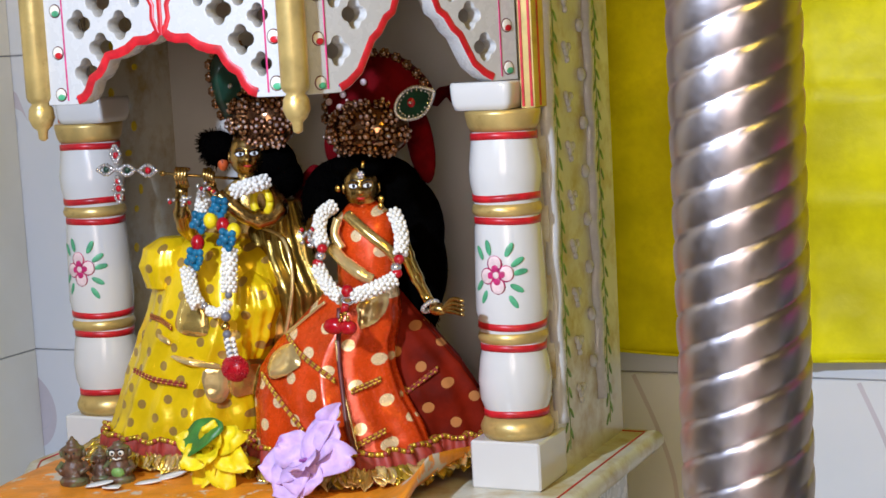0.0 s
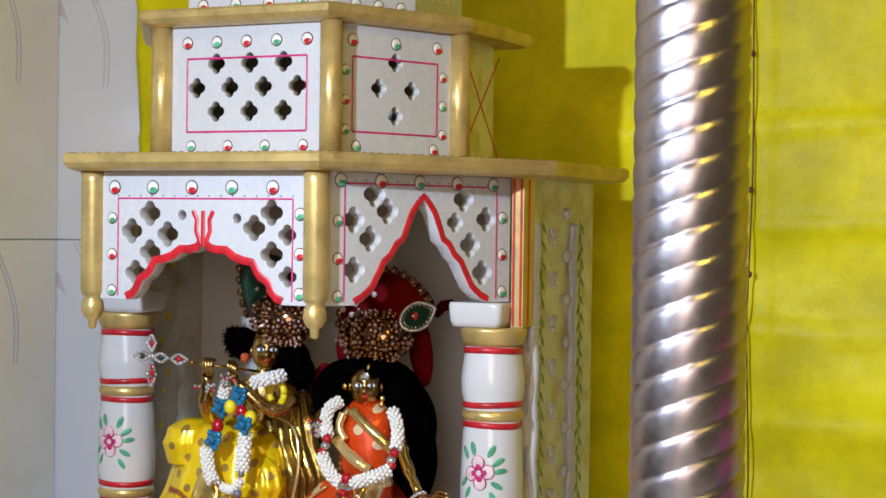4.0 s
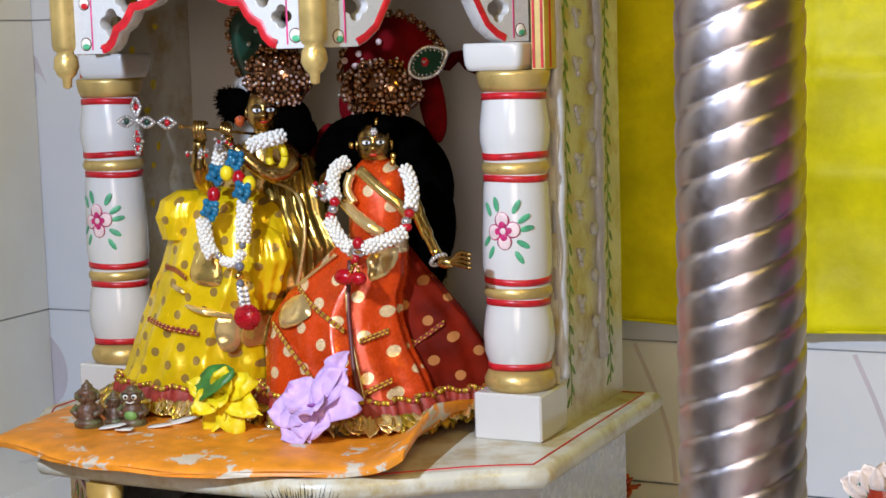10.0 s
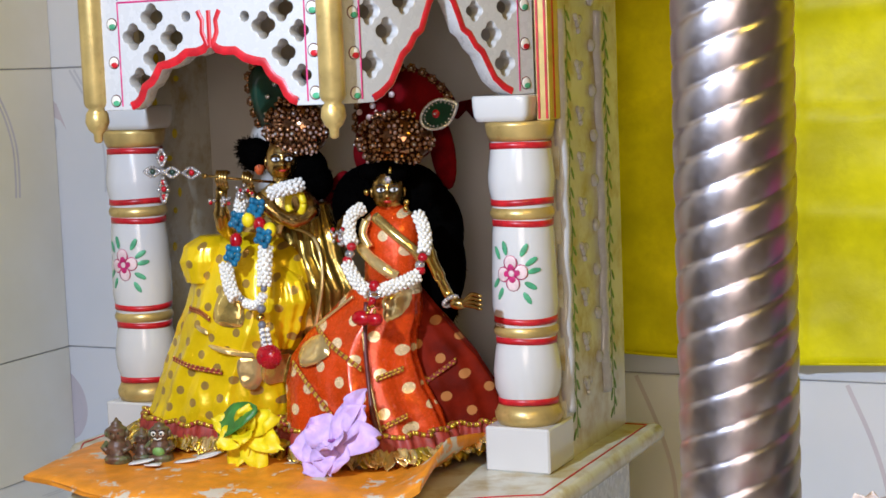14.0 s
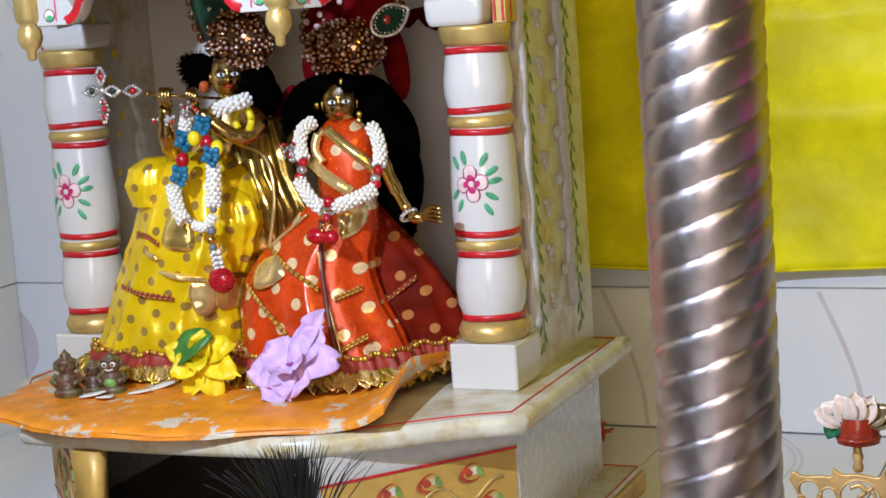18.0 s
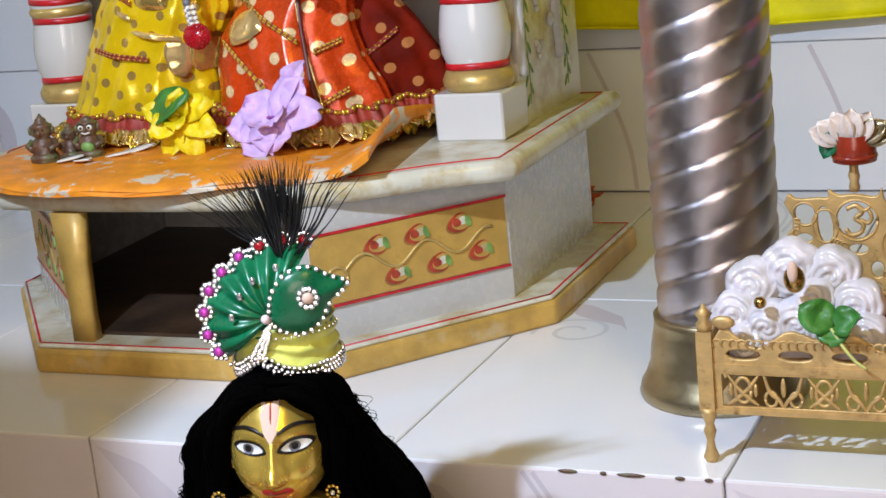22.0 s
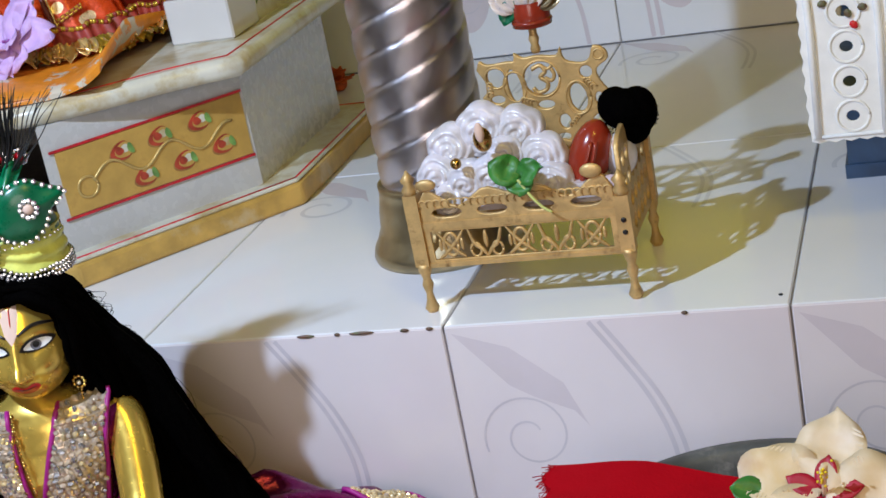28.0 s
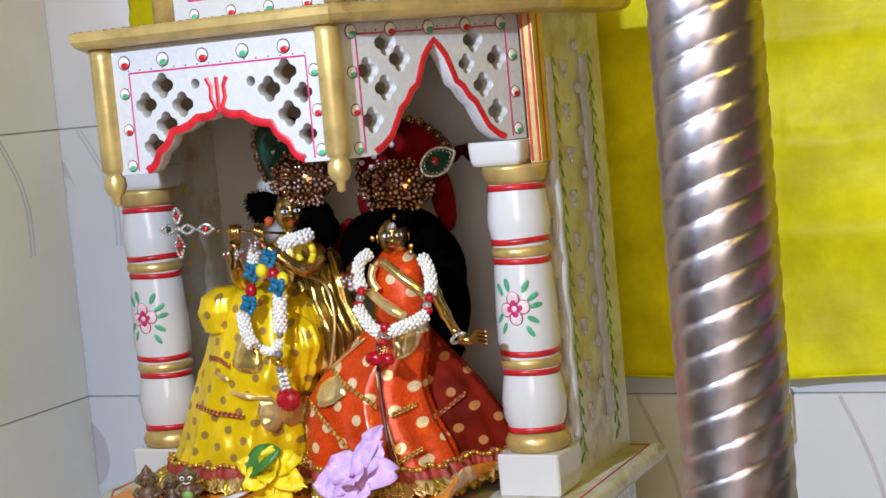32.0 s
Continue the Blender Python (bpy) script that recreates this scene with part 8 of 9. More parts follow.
rod = new("staff")
rod.matrix_world = DOLL
tagged(rod, "thin gold staff with a jewelled peacock rosette", "staff")
tip, foot = Vector((-0.063, -0.126, 0.021)), Vector((0.060, -0.166, -0.130))
mk = Maker()
mk.tube([tip, foot], 0.0021, BRASS, 10)
mk.done("rod", rod)
for k in (0.17, 0.31):
    mk = Maker()
    p = tip.lerp(foot, k)
    mk.ball(p + Vector((0, -0.002, 0)), (0.0062, 0.0022, 0.0062), BRASS, 16, 8)
    mk.ball(p + Vector((0, -0.0042, 0)), (0.0026, 0.0012, 0.0026), PEARL, 10, 6)
    mk.done("disc", rod)
mk = Maker()
c = Vector((-0.074, -0.122, 0.028))
for k in range(18):
    t = 2 * math.pi * k / 18
    q = c + Vector((0.0145 * math.cos(t), 0, 0.0155 * math.sin(t)))
    mk.tube([q + Vector((0.0040 * math.cos(u) * math.cos(t) - 0.0022 * math.sin(u) * math.sin(t), 0, 0.0040 * math.cos(u) * math.sin(t) + 0.0022 * math.sin(u) * math.cos(t))) for u in (2 * math.pi * i / 9 for i in range(10))], 0.0008, BRASS if k % 2 else LIPRED, 5)
mk.tube(bez([c + Vector((0.008, -0.001, -0.006)), c + Vector((0.003, -0.001, -0.009)), c + Vector((-0.004, -0.001, -0.005)), c + Vector((-0.002, -0.001, 0.003)), c + Vector((0.003, -0.001, 0.007)), c + Vector((-0.004, -0.001, 0.010))], 5), 0.0020, PEARL, 7)
mk.ball(c + Vector((0.004, -0.002, 0.002)), (0.0032, 0.002, 0.004), EYEBLACK, 10, 6)
mk.tube([c + Vector((0.012 * math.cos(t), 0, 0.013 * math.sin(t))) for t in (2 * math.pi * i / 26 for i in range(27))], 0.0011, BRASS, 6)
mk.done("openwork_disc", rod, "openwork gold and red rosette")["kind"] = "stuff"
mk = Maker()
for k in range(3):
    mk.bead(tip.lerp(foot, 0.31) + Vector((-0.002 + 0.002 * (k % 2), -0.003, -0.007 - 0.003 * k)), 0.0022, BRASS)
mk.done("pendant", rod)
for z, r, tl in ((-0.100, 0.0155, 0.3), (-0.1035, 0.0160, 0.24)):
    mk = Maker()
    mk.tube([Vector((0.0515 + r * math.cos(t), -0.122 + r * 0.95 * math.sin(t), z + 0.006 * math.cos(t + tl))) for t in (2 * math.pi * i / 32 for i in range(33))], 0.0017, BRASS, 8)
    for k in (3, 5):
        mk.bead((0.0515 + r * math.cos(k * 0.2), -0.122 + r * math.sin(k * 0.2 - 1.2), z + 0.005), 0.0026, BRASS)
    ob = mk.done("bangle")
    ob.matrix_world = DOLL
    tagged(ob, "gold bangle round the idol's brass wrist", "bangle", "bangles")
for x, y, z in ((0.026, -0.022, 0.062), (-0.056, -0.030, 0.063)):
    mk = Maker()
    for k in range(9):
        t = 2 * math.pi * k / 9
        mk.bead((x + 0.0042 * math.cos(t), y - 0.001, z + 0.0048 * math.sin(t)), 0.0017, BRASS)
    mk.bead((x, y - 0.0025, z), 0.0022, PEARL)
    for k in range(8):
        mk.bead((x - 0.0004 * k, y, z - 0.007 - 0.0028 * k), 0.0013, BRASS)
    ob = mk.done("earring")
    ob.matrix_world = DOLL
    tagged(ob, "gold drop earring with a pale stone", "earring", "earrings")
for dx in (-0.003, 0.004):
    mk = Maker()
    line = bez([chest(-0.030, 0.046, 0.006), chest(-0.030 + dx, 0.010, 0.006), chest(-0.026 + dx, -0.040, 0.007), Vector((-0.018 + dx, -0.060, -0.085)), Vector((-0.014 + dx, -0.085, -0.098))], 14)
    for k, p in enumerate(line):
        mk.bead(p, 0.0011 if k % 7 else 0.0022, BRASS)
    mk.ball(line[-1] + Vector((0.001, -0.002, -0.006)), (0.0022, 0.0018, 0.008), GOLDCLOTH, 8, 6)
    ob = mk.done("necklace")
    ob.matrix_world = DOLL
    tagged(ob, "fine gold bead chain with a drop", "necklace", "gold chains")


def blossom(name, place, r, up, petals, mat, label, core=YELLOWPETAL, seed=0):
    fl = new(name)
    fl.matrix_world = DOLL @ Matrix.Translation(place)
    tagged(fl, label, "flower")
    up = Vector(up).normalized()
    a = up.orthogonal().normalized()
    b = up.cross(a)
    q = random.Random(seed)
    for k in range(petals):
        t = 2 * math.pi * k / petals + 0.3 * q.random()
        mk = Maker()
        mk.petal((0, 0, 0), a * math.cos(t) + b * math.sin(t) + up * 0.25, up, r * (0.9 + 0.2 * q.random()), r * 0.42, mat, 0.25, -0.12, 0.0004, 0.03, 6, k)
        mk.done("petal", fl)
    if core:
        mk = Maker()
        mk.ball(up * 0.002, 0.0035, core, 8, 6)
        mk.done("flower_centre", fl)
    return fl


blossom("white_flower", (0.020, -0.125, -0.093), 0.020, (0.15, -0.75, 0.6), 6, WHITEPETAL, "white five-petalled flower with a yellow heart on the gown", YELLOWPETAL, 3)
blossom("white_flower", (0.066, -0.122, -0.122), 0.014, (0.5, -0.4, 0.8), 3, WHITEPETAL, "small white blossom beside the idol's fingers", None, 4)
blossom("white_flower", (0.092, -0.122, -0.140), 0.015, (0.1, -0.6, 0.8), 4, WHITEPETAL, "small white blossom lying on the magenta skirt", None, 5)
for k, (x, z) in enumerate(((0.104, -0.092), (0.120, -0.086))):
    mk = Maker()
    mk.petal((x, -0.095, z), (1, 0.1, 0.1), (0.1, -0.5, 0.8), 0.020, 0.006, WHITEPETAL, 0.4, 0.1, 0.0005)
    ob = mk.done("fallen_petal")
    ob.matrix_world = DOLL
    tagged(ob, "fallen white petal on the magenta skirt", "petal", "white petals")
for (x, y, z), d, l in (((0.060, -0.128, -0.131), (-0.2, -0.3, -0.9), 0.026), ((0.098, -0.118, -0.125), (0.15, 0.2, 0.9), 0.030)):
    mk = Maker()
    mk.petal((x, y, z), d, (0.25, -0.8, 0.5), l, 0.012, LEAF, 0.25, 0.05, 0.0004, 0.04, 8, l * 999)
    mk.petal((x + 0.002, y - 0.001, z - 0.002), Vector(d) + Vector((0.7, 0, 0)), (0.25, -0.8, 0.5), l * 0.7, 0.008, LEAF, 0.25, 0.05, 0.0004, 0.04, 8, l)
    mk.tube([(x, y, z), (x - 0.002, y - 0.002, z - 0.020)], 0.0008, LEAF, 5)
    ob = mk.done("leaf")
    ob.matrix_world = DOLL
    tagged(ob, "small green leaf lying on the magenta skirt", "leaf", "loose leaves")

# turban
hat = new("turban")
hat.matrix_world = Matrix.Translation((-0.2665, -0.181, 0.0080)) @ Matrix.Rotation(0.36, 4, "Z")
tagged(hat, "green satin turban with a jewelled fan and chartreuse band", "turban")


def band_notch(a):
    """How far the band's lower edge rises above its lowest line at an angle round the head."""
    d = math.atan2(math.sin(a + math.pi / 2 + 0.42), math.cos(a + math.pi / 2 + 0.42))
    return 0.0145 * max(0.0, 1 - abs(d) / 0.75) ** 1.5


mk = Maker()
rows = []
for j in range(25):
    t = j / 24
    row = []
    for i in range(90):
        a = 2 * math.pi * i / 90
        low = 0.146 + band_notch(a)
        r = 0.0372 - 0.002 * t + 0.0011 * math.sin(6 * math.pi * t + 1.5 * math.sin(a + 0.8)) + 0.0012 * noise.noise((3 * math.cos(a), 3 * math.sin(a), 6 * t))
        row.append(Vector((r * math.cos(a), r * math.sin(a), low + (0.177 - low) * t)))
    rows.append(row)
mk.loft(rows, CHARTREUSE)
mk.ball((0, 0, 0.172), (0.035, 0.035, 0.030), GREENSATIN, 28, 14)
mk.done("band", hat, "pleated chartreuse brocade band")
q = random.Random(14)
mk = Maker()
mk.flat = True
for i in range(66):
    a = 2 * math.pi * i / 66
    for row in range(3):
        t = a + 0.05 * (row % 2) + 0.02 * (q.random() - 0.5)
        z = 0.1485 + band_notch(t) - 0.0036 * row + 0.0012 * (q.random() - 0.5)
        mk.ball((0.0392 * math.cos(t), 0.0392 * math.sin(t), z), (0.0017, 0.0017, 0.0017 if row < 2 else 0.0026), PEARL, 6, 4)
for i in range(19):
    t = i / 18
    for w in range(3 if t < 0.75 else 2):
        a = -math.pi / 2 - 0.42 + 0.33 * t + (w - 1) * 0.10 * (1.2 - t) + 0.03 * (q.random() - 0.5)
        mk.ball((0.0396 * math.cos(a), 0.0396 * math.sin(a), 0.158 + 0.025 * t), (0.0018, 0.0018, 0.0018), PEARL, 6, 4)
for i in range(13):
    a = -1.75 + 1.7 * i / 12
    mk.ball((0.0378 * math.cos(a), 0.0378 * math.sin(a), 0.1715), (0.0010, 0.0010, 0.0010), PEARL, 6, 4)
mk.done("pearl_trim", hat, "rows of clear crystal beads")["kind"] = "stuff"
# fan of pleats
pivot = Vector((-0.004, -0.034, 0.186))
mk = Maker()
rows, NP = [], 76
EDGE = [(-0.040, 0.154), (-0.051, 0.172), (-0.051, 0.196), (-0.038, 0.216), (-0.018, 0.230), (0.006, 0.236), (0.028, 0.234)]
edge = bez([(x, 0.0, z) for x, z in EDGE], 12)
for k in range(8):
    t = k / 7
    rows.append([pivot.lerp(Vector((p.x, -0.020 + 0.010 * (i / len(edge)), p.z)), t) + Vector((0, -0.012 * math.sin(math.pi * t) + 0.0042 * t * math.cos(i * 0.62), 0)) for i, p in enumerate(edge)])
mk.grid(rows, GREENSATIN)
mk.grid([[q + Vector((0, 0.003, 0)) for q in r] for r in rows], GREENSATIN)
mk.done("pleated_fan", hat, "pleated green satin fan")
for i in range(5, len(edge), 8):
    mk = Maker()
    p = Vector((edge[i].x, -0.024 + 0.010 * i / len(edge), edge[i].z))
    big = i < 48
    mk.ball(p + Vector((0, -0.001, 0)), (0.0036, 0.0026, 0.0036), PINKSTONE if big else REDBEAD, 10, 6)
    jewel = mk.done("jewel", hat, "pink stone ringed with crystals" if big else "dark red stone ringed with crystals")
    mk = Maker()
    mk.flat = True
    for k in range(9):
        t = 2 * math.pi * k / 9
        mk.bead(p + Vector((0.0052 * math.cos(t), 0, 0.0052 * math.sin(t))), 0.0020, PEARL)
    for d in (-0.004, 0.004):
        q = edge[min(len(edge) - 1, max(0, i + (4 if d > 0 else -4)))]
        mk.bead((q.x, -0.023 + 0.010 * i / len(edge), q.z), 0.0022, PEARL)
        mk.bead((q.x * 0.93, -0.025 + 0.010 * i / len(edge), q.z - 0.004), 0.0017, PEARL)
    mk.done("crystal_ring", jewel, "ring of clear crystals")["kind"] = "stuff"
for x, z in ((-0.030, 0.190), (-0.023, 0.204), (-0.013, 0.214), (0.004, 0.222)):
    mk = Maker()
    mk.ball((x, -0.040 + 0.004 * (z - 0.19) / 0.03, z), (0.0022, 0.0014, 0.0032), PEARL, 8, 6)
    mk.done("pearl_drop", hat)
mk = Maker()
mk.ball((-0.006, -0.044, 0.188), 0.0034, PETALPAINT, 10, 8)
mk.done("pink_stone", hat)
# paisley with crystal edge
PAIS = [(-0.004, 0.184), (0.004, 0.176), (0.018, 0.173), (0.031, 0.180), (0.038, 0.192), (0.052, 0.205), (0.040, 0.212), (0.026, 0.220), (0.010, 0.217), (0.0, 0.206), (-0.004, 0.194)]
loop = bez([(x, 0, z) for x, z in PAIS + PAIS[:1]], 5)[:-1]
pm = Matrix.Translation((0, -0.037, 0)) @ Matrix.Rotation(0.20, 4, "Z")
mk = Maker()
cen = Vector((0.020, 0, 0.197))
rows = []
for k, h in ((1.0, 0.006), (1.0, 0.0), (0.85, -0.0035), (0.5, -0.0065), (0.05, -0.0075)):
    rows.append([pm @ (cen + (p - cen) * k + Vector((0, h, 0))) for p in loop])
mk.grid(rows, GREENSATIN, True)
mk.done("paisley", hat, "padded green satin paisley")
mk = Maker()
mk.flat = True
last = loop[0]
for p in loop + loop[:1]:
    if (p - last).length > 0.0040 or p is loop[0]:
        mk.bead(pm @ (p + Vector((0, -0.001, 0))), 0.0021, PEARL)
        last = p
mk.done("paisley_edging", hat, "clear crystal edging")["kind"] = "stuff"
mk = Maker()
c = pm @ Vector((0.023, -0.009, 0.200))
mk.ball(c, (0.0042, 0.003, 0.0042), TILAK, 12, 8)
jewel = mk.done("jewel", hat, "cream stone ringed with crystals")
mk = Maker()
mk.flat = True
for k in range(10):
    t = 2 * math.pi * k / 10
    mk.bead(c + Vector((0.0062 * math.cos(t), 0.0, 0.0066 * math.sin(t))), 0.0023, PEARL)
mk.done("crystal_ring", jewel, "ring of clear crystals")["kind"] = "stuff"
mk = Maker()
for k in range(150):
    u = rnd.gauss(0, 0.55)
    u = max(-1.3, min(1.3, u))
    ln = 0.054 + 0.017 * rnd.random() - 0.012 * abs(u)
    b = Vector((0.008 + 0.008 * u, -0.012 + 0.006 * rnd.gauss(0, 1), 0.226))
    side = 0.031 * u
    mk.tube(bez([b, b + Vector((side * 0.55, 0, ln * 0.35)), b + Vector((side * 0.95, -0.004, ln * 0.72)), b + Vector((side * (1.25 + 0.3 * rnd.random()), -0.006, ln))], 4), [0.0009] * 4 + [0.0005] * 5 + [0.0003] * 3 + [0.0001], BLACKFEATHER, 3)
mk.ball((0.009, -0.012, 0.240), (0.010, 0.005, 0.016), BLACKFEATHER, 14, 8)
mk.ball((0.010, -0.012, 0.262), (0.007, 0.003, 0.007), BLACKFEATHER, 14, 8)
mk.done("feather", hat, "spray of black feather barbs")["kind"] = "stuff"

# ---- stone basin, red cloth, hibiscus
mk = Maker()
BASIN = Vector((0.283, -0.229, 0))
mk.lathe([(0.066, -0.212), (0.080, -0.208), (0.102, -0.184), (0.122, -0.146), (0.135, -0.106), (0.1415, -0.082), (0.142, -0.076), (0.139, -0.073), (0.129, -0.073), (0.125, -0.079), (0.116, -0.110), (0.096, -0.150), (0.060, -0.176), (0.004, -0.182)], STONE, 64, Matrix.Translation(BASIN))
tagged(mk.done("stone_basin"), "rough grey stone basin standing on the tiled floor", "basin")
mk = Maker()
rnd = random.Random(77)
NX, NY = 46, 34


def cloth_at(u, v):
    x0 = 0.122 + 0.010 * math.sin(9 * v + 1) * math.sin(23 * v) + 0.0025 * math.sin(47 * v) + 0.018 * (1 - v)
    x = x0 + (0.545 - x0) * u
    y = -0.172 - 0.242 * (1 - v) + 0.040 * u * (1 - v) - 0.035 * u * v
    x, y = 0.4 + 1.036 * (x - 0.4), -1.368 + 1.036 * (y + 1.36)
    d = math.hypot(x - BASIN.x, y - BASIN.y)
    z = -0.0625 - 0.020 * max(0.0, 1 - (d / 0.125) ** 2) ** 1.3 - 0.055 * max(0.0, d - 0.16)
    z += 0.0022 * math.sin(11 * u + 6 * v) + 0.0008 * math.sin(21 * v - 9 * u) + 0.0016 * noise.noise((9 * u, 9 * v, 1.0))
    return Vector((x, y, z))


top = [[cloth_at(i / NX, j / NY) for i in range(NX + 1)] for j in range(NY + 1)]
mk.grid(top, RED)
mk.grid([[p - Vector((0, 0, 0.005)) for p in r] for r in top], RED)
for e in (top[0], top[-1], [r[0] for r in top], [r[-1] for r in top]):
    mk.grid([e, [p - Vector((0, 0, 0.005)) for p in e]], RED)
for k in range(420):
    v = rnd.random()
    p = cloth_at(0.004, v) - Vector((0, 0, 0.0025 * rnd.random()))
    d = Vector((-0.002 - 0.006 * rnd.random() * (1 + (rnd.random() < 0.12)), 0.006 * rnd.gauss(0, 1), -0.003 * rnd.random()))
    mk.tube([p, p + d * 0.5 + Vector((0, 0, 0.001)), p + d], 0.00045, RED, 3)
tagged(mk.done("red_cloth"), "bright red cloth with a frayed edge over the stone basin", "cloth")
mk = Maker()
for k in range(13):
    p = cloth_at(0.12 + 0.45 * rnd.random(), 0.05 + 0.45 * rnd.random()) + Vector((0, 0, 0.001))
    r = 0.0016 + 0.0026 * rnd.random()
    mk.ball(p, (r * 1.6, r, 0.0008), WHITEPETAL if k % 3 else PETALPAINT, 8, 4, Matrix.Rotation(rnd.random() * 3, 4, "Z"))
ob = tagged(mk.done("petal_flakes"), "tiny white petal flakes scattered on the red cloth", "petals")
ob["kind"] = "stuff"
flower = thing("hibiscus", (0.3275, -0.196, -0.070), "cream hibiscus flower with a crimson throat on the red cloth", "flower")
up = Vector((-0.02, -0.60, 0.78)).normalized()
a, b = up.orthogonal().normalized(), up.cross(up.orthogonal().normalized())
for k in range(5):
    t = 2 * math.pi * k / 5 + 0.5
    d = a * math.cos(t) + b * math.sin(t)
    mk = Maker()
    mk.petal(d * 0.002 + up * 0.014, d + up * 0.14, up, 0.066, 0.026, CREAMPETAL, 0.10, -0.26, 0.0005, 0.07, 20, k * 1.7, 0.50, 0.22)
    mk.done("petal", flower)
    mk = Maker()
    mk.petal(d * 0.002 + up * 0.0158, d + up * 0.16, up, 0.027, 0.0080, CRIMSON, 0.14, -0.05, 0.0004, 0.03, 8, k)
    mk.done("throat", flower, "crimson throat streak")
mk = Maker()
mk.tube(bez([up * 0.012, up * 0.030 + a * 0.004, up * 0.050 + a * 0.010], 5), 0.0017, CREAMPETAL, 7)
for k in range(22):
    mk.bead(up * (0.030 + 0.018 * k / 22) + a * (0.004 + 0.005 * k / 22) + Vector((rnd.gauss(0, 1), rnd.gauss(0, 1), rnd.gauss(0, 1))) * 0.002, 0.0012, YELLOWPETAL)
mk.done("stamen", flower)
mk = Maker()
mk.petal((0.286, -0.196, -0.062), (-1, 0.1, 0.15), (-0.1, -0.5, 0.8), 0.026, 0.011, LEAF, 0.3, 0.1, 0.0005, 0.02, 8, 2)
mk.petal((0.286, -0.198, -0.063), (-0.7, -0.7, 0.05), (-0.1, -0.5, 0.8), 0.018, 0.008, LEAF, 0.3, 0.1, 0.0005, 0.02, 8, 4)
tagged(mk.done("leaf"), "small green leaf beside the hibiscus", "leaf")

# ---- painted wooden seat with lace, teal and pink cloths
seat = thing("wooden_seat", (0.338, 0.135, 0), "dark blue painted wooden seat under layered cloths", "seat")
for x, y in ((-0.006, 0.162), (0.20, 0.162), (-0.006, 0.30), (0.20, 0.30)):
    mk = Maker()
    mk.prism(rect(x, x + 0.045, y, y + 0.045), 0.0, 0.115, NAVY)
    mk.box(x - 0.003, x + 0.048, y - 0.003, y + 0.048, 0.0, 0.014, NAVY)
    mk.done("leg", seat)
mk = Maker()
mk.box(-0.006, 0.251, 0.010, 0.35, 0.115, 0.135, NAVY)
mk.box(-0.006, 0.251, 0.004, 0.35, 0.262, 0.278, NAVY)
mk.box(-0.006, 0.020, 0.30, 0.35, 0.13, 0.27, NAVY)
mk.box(0.22, 0.251, 0.30, 0.35, 0.13, 0.27, NAVY)
mk.box(0.22, 0.251, 0.012, 0.05, 0.13, 0.27, NAVY)
mk.done("seat_box", seat)
lw, lh = 0.262, 0.190
holes, rings = [], []
for i, x in enumerate((0.036, 0.105, 0.150, 0.195, 0.238)):
    for j in range(6 if i in (0, 4) else 4):
        y = 0.020 + (0.030 * j if i in (0, 4) else 0.050 * j)
        r = 0.0048 if i in (0, 4) else 0.0095
        holes.append([(x + r * 1.15 * math.cos(q), y + r * math.sin(q)) for q in (2 * math.pi * w / 12 for w in range(12))])
        rings.append((x, y, 0.0135 if i in (0, 4) else 0.0185))
outline = [(0.0, 0.004 * (k % 2)) if False else (lw * k / 40, -0.002 * (k % 2)) for k in range(41)] + [(lw + 0.002 * (k % 2), lh * k / 24) for k in range(1, 25)] + [(lw * (39 - k) / 40, lh) for k in range(40)] + [(-0.002 * (k % 2), lh * (23 - k) / 24) for k in range(23)]
lace = new("lace_cover")
lace.matrix_world = pose(0.316, 0.128, 0.094)
tagged(lace, "white cutwork lace panel over the wooden seat", "lace")
panel = pierced("front_panel", outline, holes, 0.0026, LACE, lace, Matrix.Rotation(math.pi / 2 - 0.03, 4, "X"), "", 0.0006)
mk = Maker()
for x, y, r in rings:
    mk.tube([(x + r * math.cos(t), y + r * math.sin(t), 0.0014) for t in (2 * math.pi * q / 22 for q in range(23))], 0.0014, LACE, 6)
for x in (0.006, 0.062, 0.072, 0.215, lw - 0.005):
    mk.tube([(x, 0.002, 0.0016), (x + 0.002, lh / 2, 0.0022), (x, lh - 0.002, 0.0016)], 0.0034, LACE, 7)
for y in (0.004, lh - 0.004):
    mk.tube([(0.002, y, 0.0022), (lw - 0.002, y, 0.0022)], 0.0016, LACE, 6)
mk.done("raised_pattern", panel)
mk = Maker()
for x, y, m in ((0.040, 0.108, CLAY), (0.044, 0.098, LIPRED), (0.052, 0.112, CLAY), (0.078, 0.100, LIPRED), (0.094, 0.082, CLAY), (0.086, 0.075, PINKSTONE), (0.098, 0.135, LIPRED), (0.012, 0.150, EYEBLACK), (0.020, 0.118, CLAY)):
    mk.ball((x, y, 0.003), (0.0034, 0.0042, 0.0016), m, 8, 5, Matrix.Rotation(x * 90, 4, "Z"))
mk.done("dried_petals", panel, "brown and red dried petals stuck in the pattern")["kind"] = "stuff"


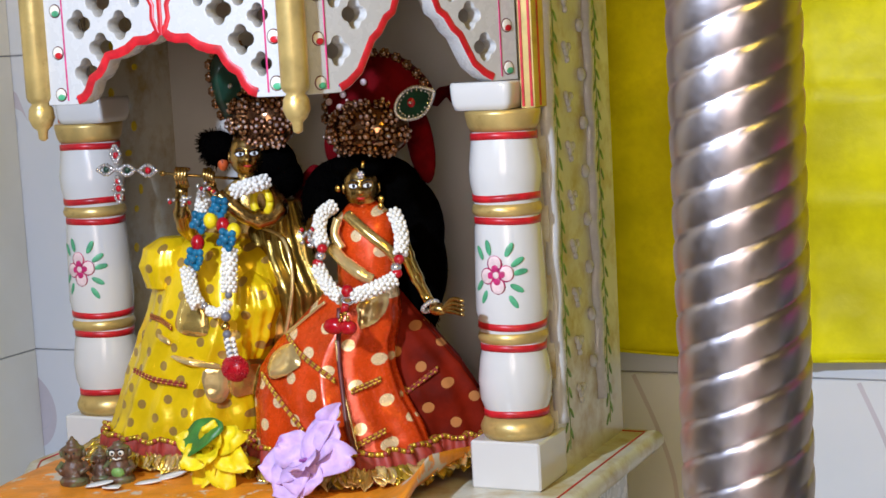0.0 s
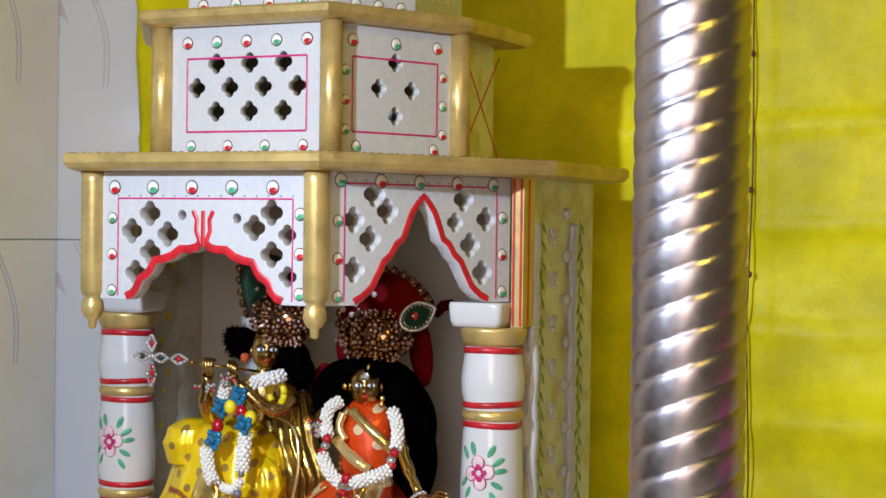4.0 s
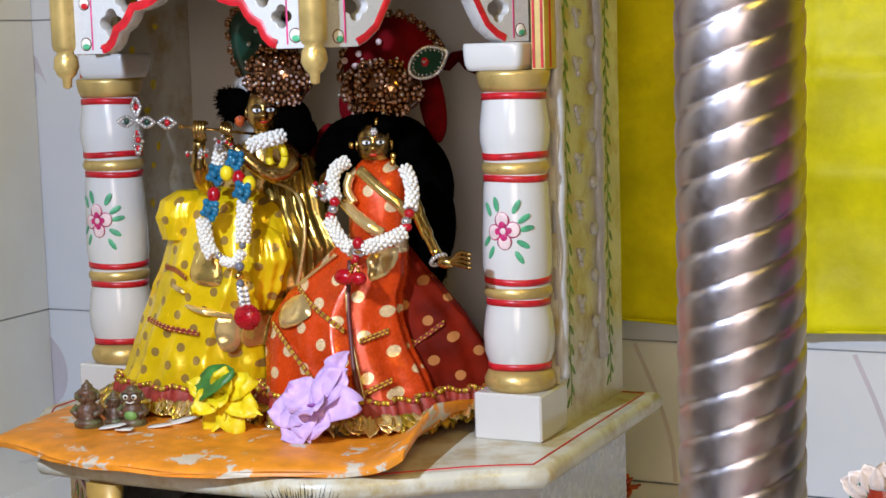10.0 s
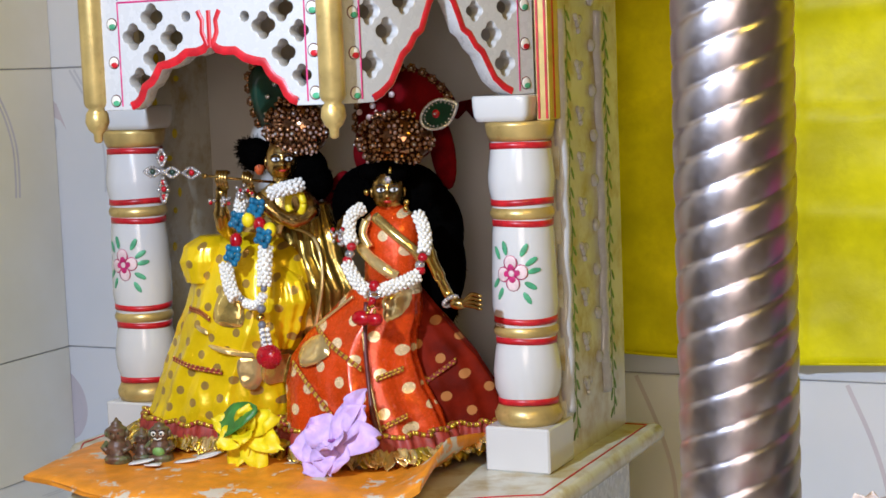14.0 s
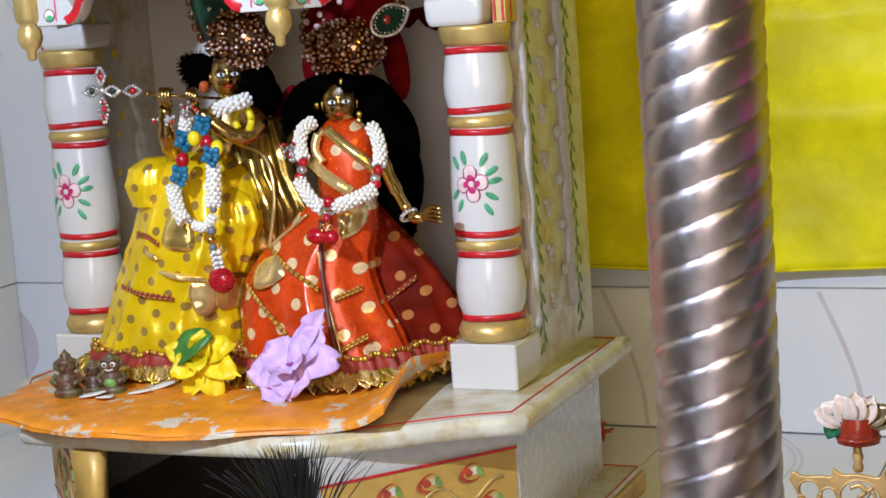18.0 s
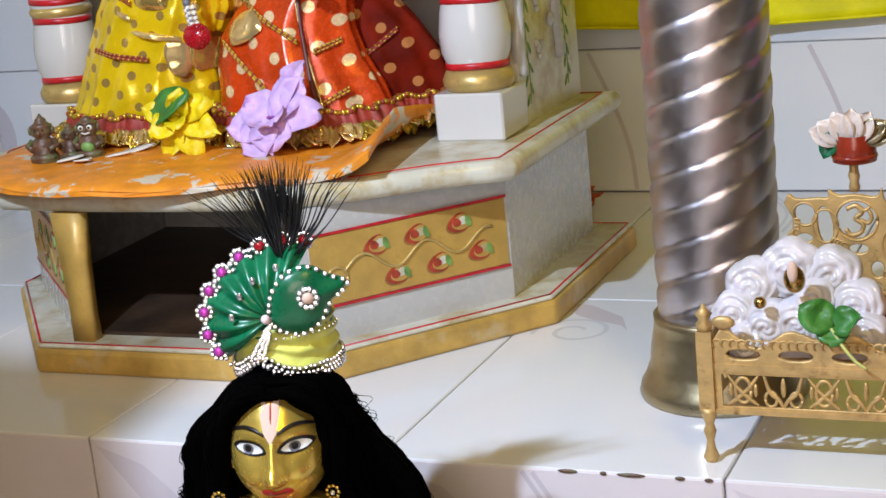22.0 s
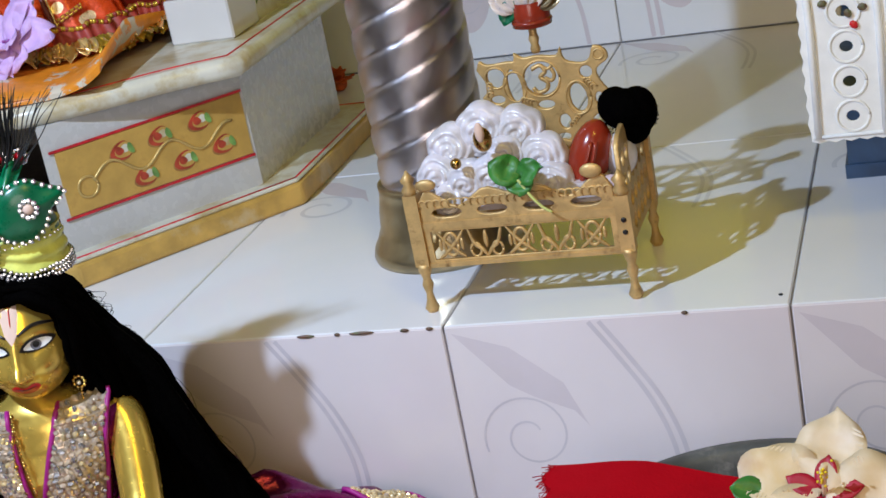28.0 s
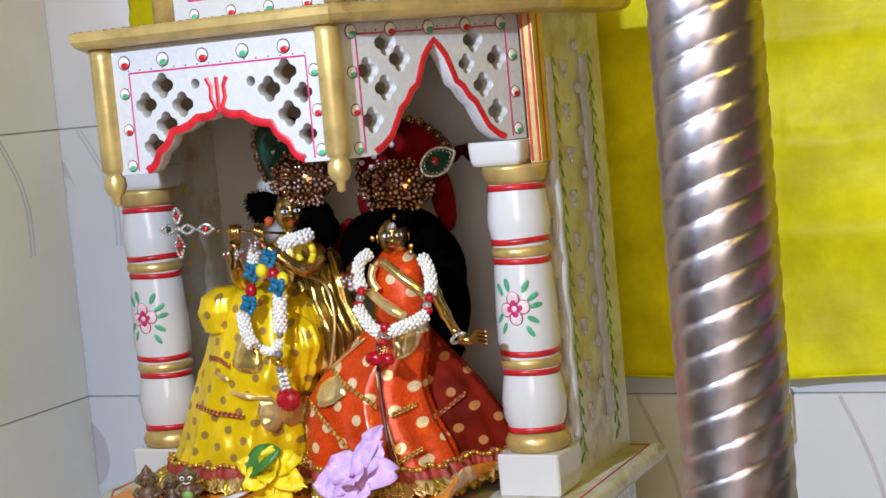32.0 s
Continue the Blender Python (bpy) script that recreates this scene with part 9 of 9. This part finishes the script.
def soft_block(name, x0, x1, y0, y1, z0, z1, mat, label, waves=0.003):
    mk = Maker()
    n = 60
    rings = []
    for j in range(9):
        t = j / 8
        k = 1 - 0.05 * (2 * t - 1) ** 4
        ringp = []
        for i in range(n):
            a = 2 * math.pi * i / n
            c, s = math.cos(a), math.sin(a)
            q = (abs(c) ** 8 + abs(s) ** 8) ** (-1 / 8)
            w = 1 + waves * math.sin(9 * a + 4 * t) * 8
            ringp.append(Vector(((x0 + x1) / 2 + (x1 - x0) / 2 * c * q * k * w, (y0 + y1) / 2 + (y1 - y0) / 2 * s * q * k * w, z0 + (z1 - z0) * t + waves * math.sin(5 * a))))
        rings.append(ringp)
    mk.loft(rings, mat)
    return tagged(mk.done(name), label, "cloth")


soft_block("teal_cloth", 0.312, 0.595, 0.136, 0.425, 0.283, 0.345, TEAL, "folded teal cloth on the wooden seat")
soft_block("pink_cloth", 0.325, 0.59, 0.150, 0.415, 0.346, 0.420, HOTPINK, "folded hot pink satin cloth on the teal one")

# ---- small things near the back wall
banner = thing("hanging_banner", (-0.013, 0.112, -0.008), "pink and gold pointed banner hanging before the yellow cloth", "banner")


def banner_loop(inset):
    half = bez([(0.056 + inset, 0, 0.80), (0.058 + inset, 0, 0.62), (0.056 + inset, 0, 0.520), (0.072 + inset * 0.8, 0, 0.487 + inset * 0.5), (0.108 + inset * 0.4, 0, 0.450 + inset), (0.150, 0, 0.433 + inset * 1.3)], 6)
    return [(p.x, p.z) for p in half] + [(0.300 - p.x, p.z) for p in half[-2::-1]]


flatten = Matrix.Translation((0, 0.800, 0)) @ Matrix.Rotation(math.pi / 2, 4, "X")
for k, (inset, mat, name, label) in enumerate(((0.0, BRAID, "gold_border", "gold braid border"), (0.012, LIPRED, "red_border", "red border"), (0.020, GREENPAINT, "green_border", "thin green border"), (0.026, HOTPINK, "field", "pink satin field"))):
    mk = Maker()
    mk.prism(banner_loop(inset), 0.0002, 0.0024 + 0.0012 * k, mat, flatten)
    mk.done(name, banner, label)
mk = Maker()
for x, z in banner_loop(0.006):
    mk.bead((x, 0.7965, z), 0.0026, PEARL)
mk.done("bead_edging", banner)["kind"] = "stuff"

marigold = thing("marigold", (-0.382, 0.850, 0.0), "withered orange-red marigold on the plinth behind the shrine", "flower")
rnd = random.Random(4)
for k in range(26):
    mk = Maker()
    a, e = 6.28 * rnd.random(), rnd.random()
    mk.petal((0, 0, 0.014), (math.cos(a) * (1 - e * 0.6), math.sin(a) * (1 - e * 0.6), -0.2 + 1.3 * e), (0, 0, 1), 0.018 + 0.008 * rnd.random(), 0.006, ANTHER, 0.3, 0.1, 0.0004, 0.05, 4, k)
    mk.done("petal", marigold)
mk = Maker()
mk.ball((0, 0, 0.010), (0.012, 0.012, 0.010), ANTHER, 10, 6)
mk.done("flower_base", marigold)

tag_plate = thing("wall_tag", (-0.178, 0.931, -0.008), "white plastic wall tag with a dark metal pin", "wall tag")
mk = Maker()
mk.prism(rect(-0.014, 0.014, -0.006, 0.006), 0.138, 0.215, WHITEPAINT)
bmesh.ops.bevel(mk.bm, geom=mk.bm.edges[:], offset=0.002, segments=2, affect="EDGES")
mk.done("plate", tag_plate)
mk = Maker()
mk.ball((0.000, -0.0062, 0.166), (0.0045, 0.0012, 0.0045), EYEBLACK, 10, 6)
mk.done("screw_hole", tag_plate)
mk = Maker()
mk.tube([(0.005, -0.004, 0.142), (0.006, -0.005, 0.116)], 0.0034, CLAY, 8)
mk.done("pin", tag_plate, "dark metal pin")

cord = thing("knotted_string", (-0.172, 0.894, 0.0), "thin dark red string with knots on the yellow cloth", "string")
mk = Maker()
mk.tube(bez([(-0.004, 0.030, 0.208), (-0.003, 0.002, 0.232), (0.002, 0.0, 0.36), (-0.003, 0.0, 0.56), (0.002, 0.0, 0.78), (0.0, 0.0, 1.05), (0.003, 0.0, 1.40)], 8), 0.0013, DARKPAINT, 6)
mk.done("strand", cord)
for z in (0.63, 0.745, 0.93):
    mk = Maker()
    mk.ball((0.0, -0.001, z), (0.0034, 0.0030, 0.0048), DARKPAINT, 8, 6)
    mk.done("knot", cord)
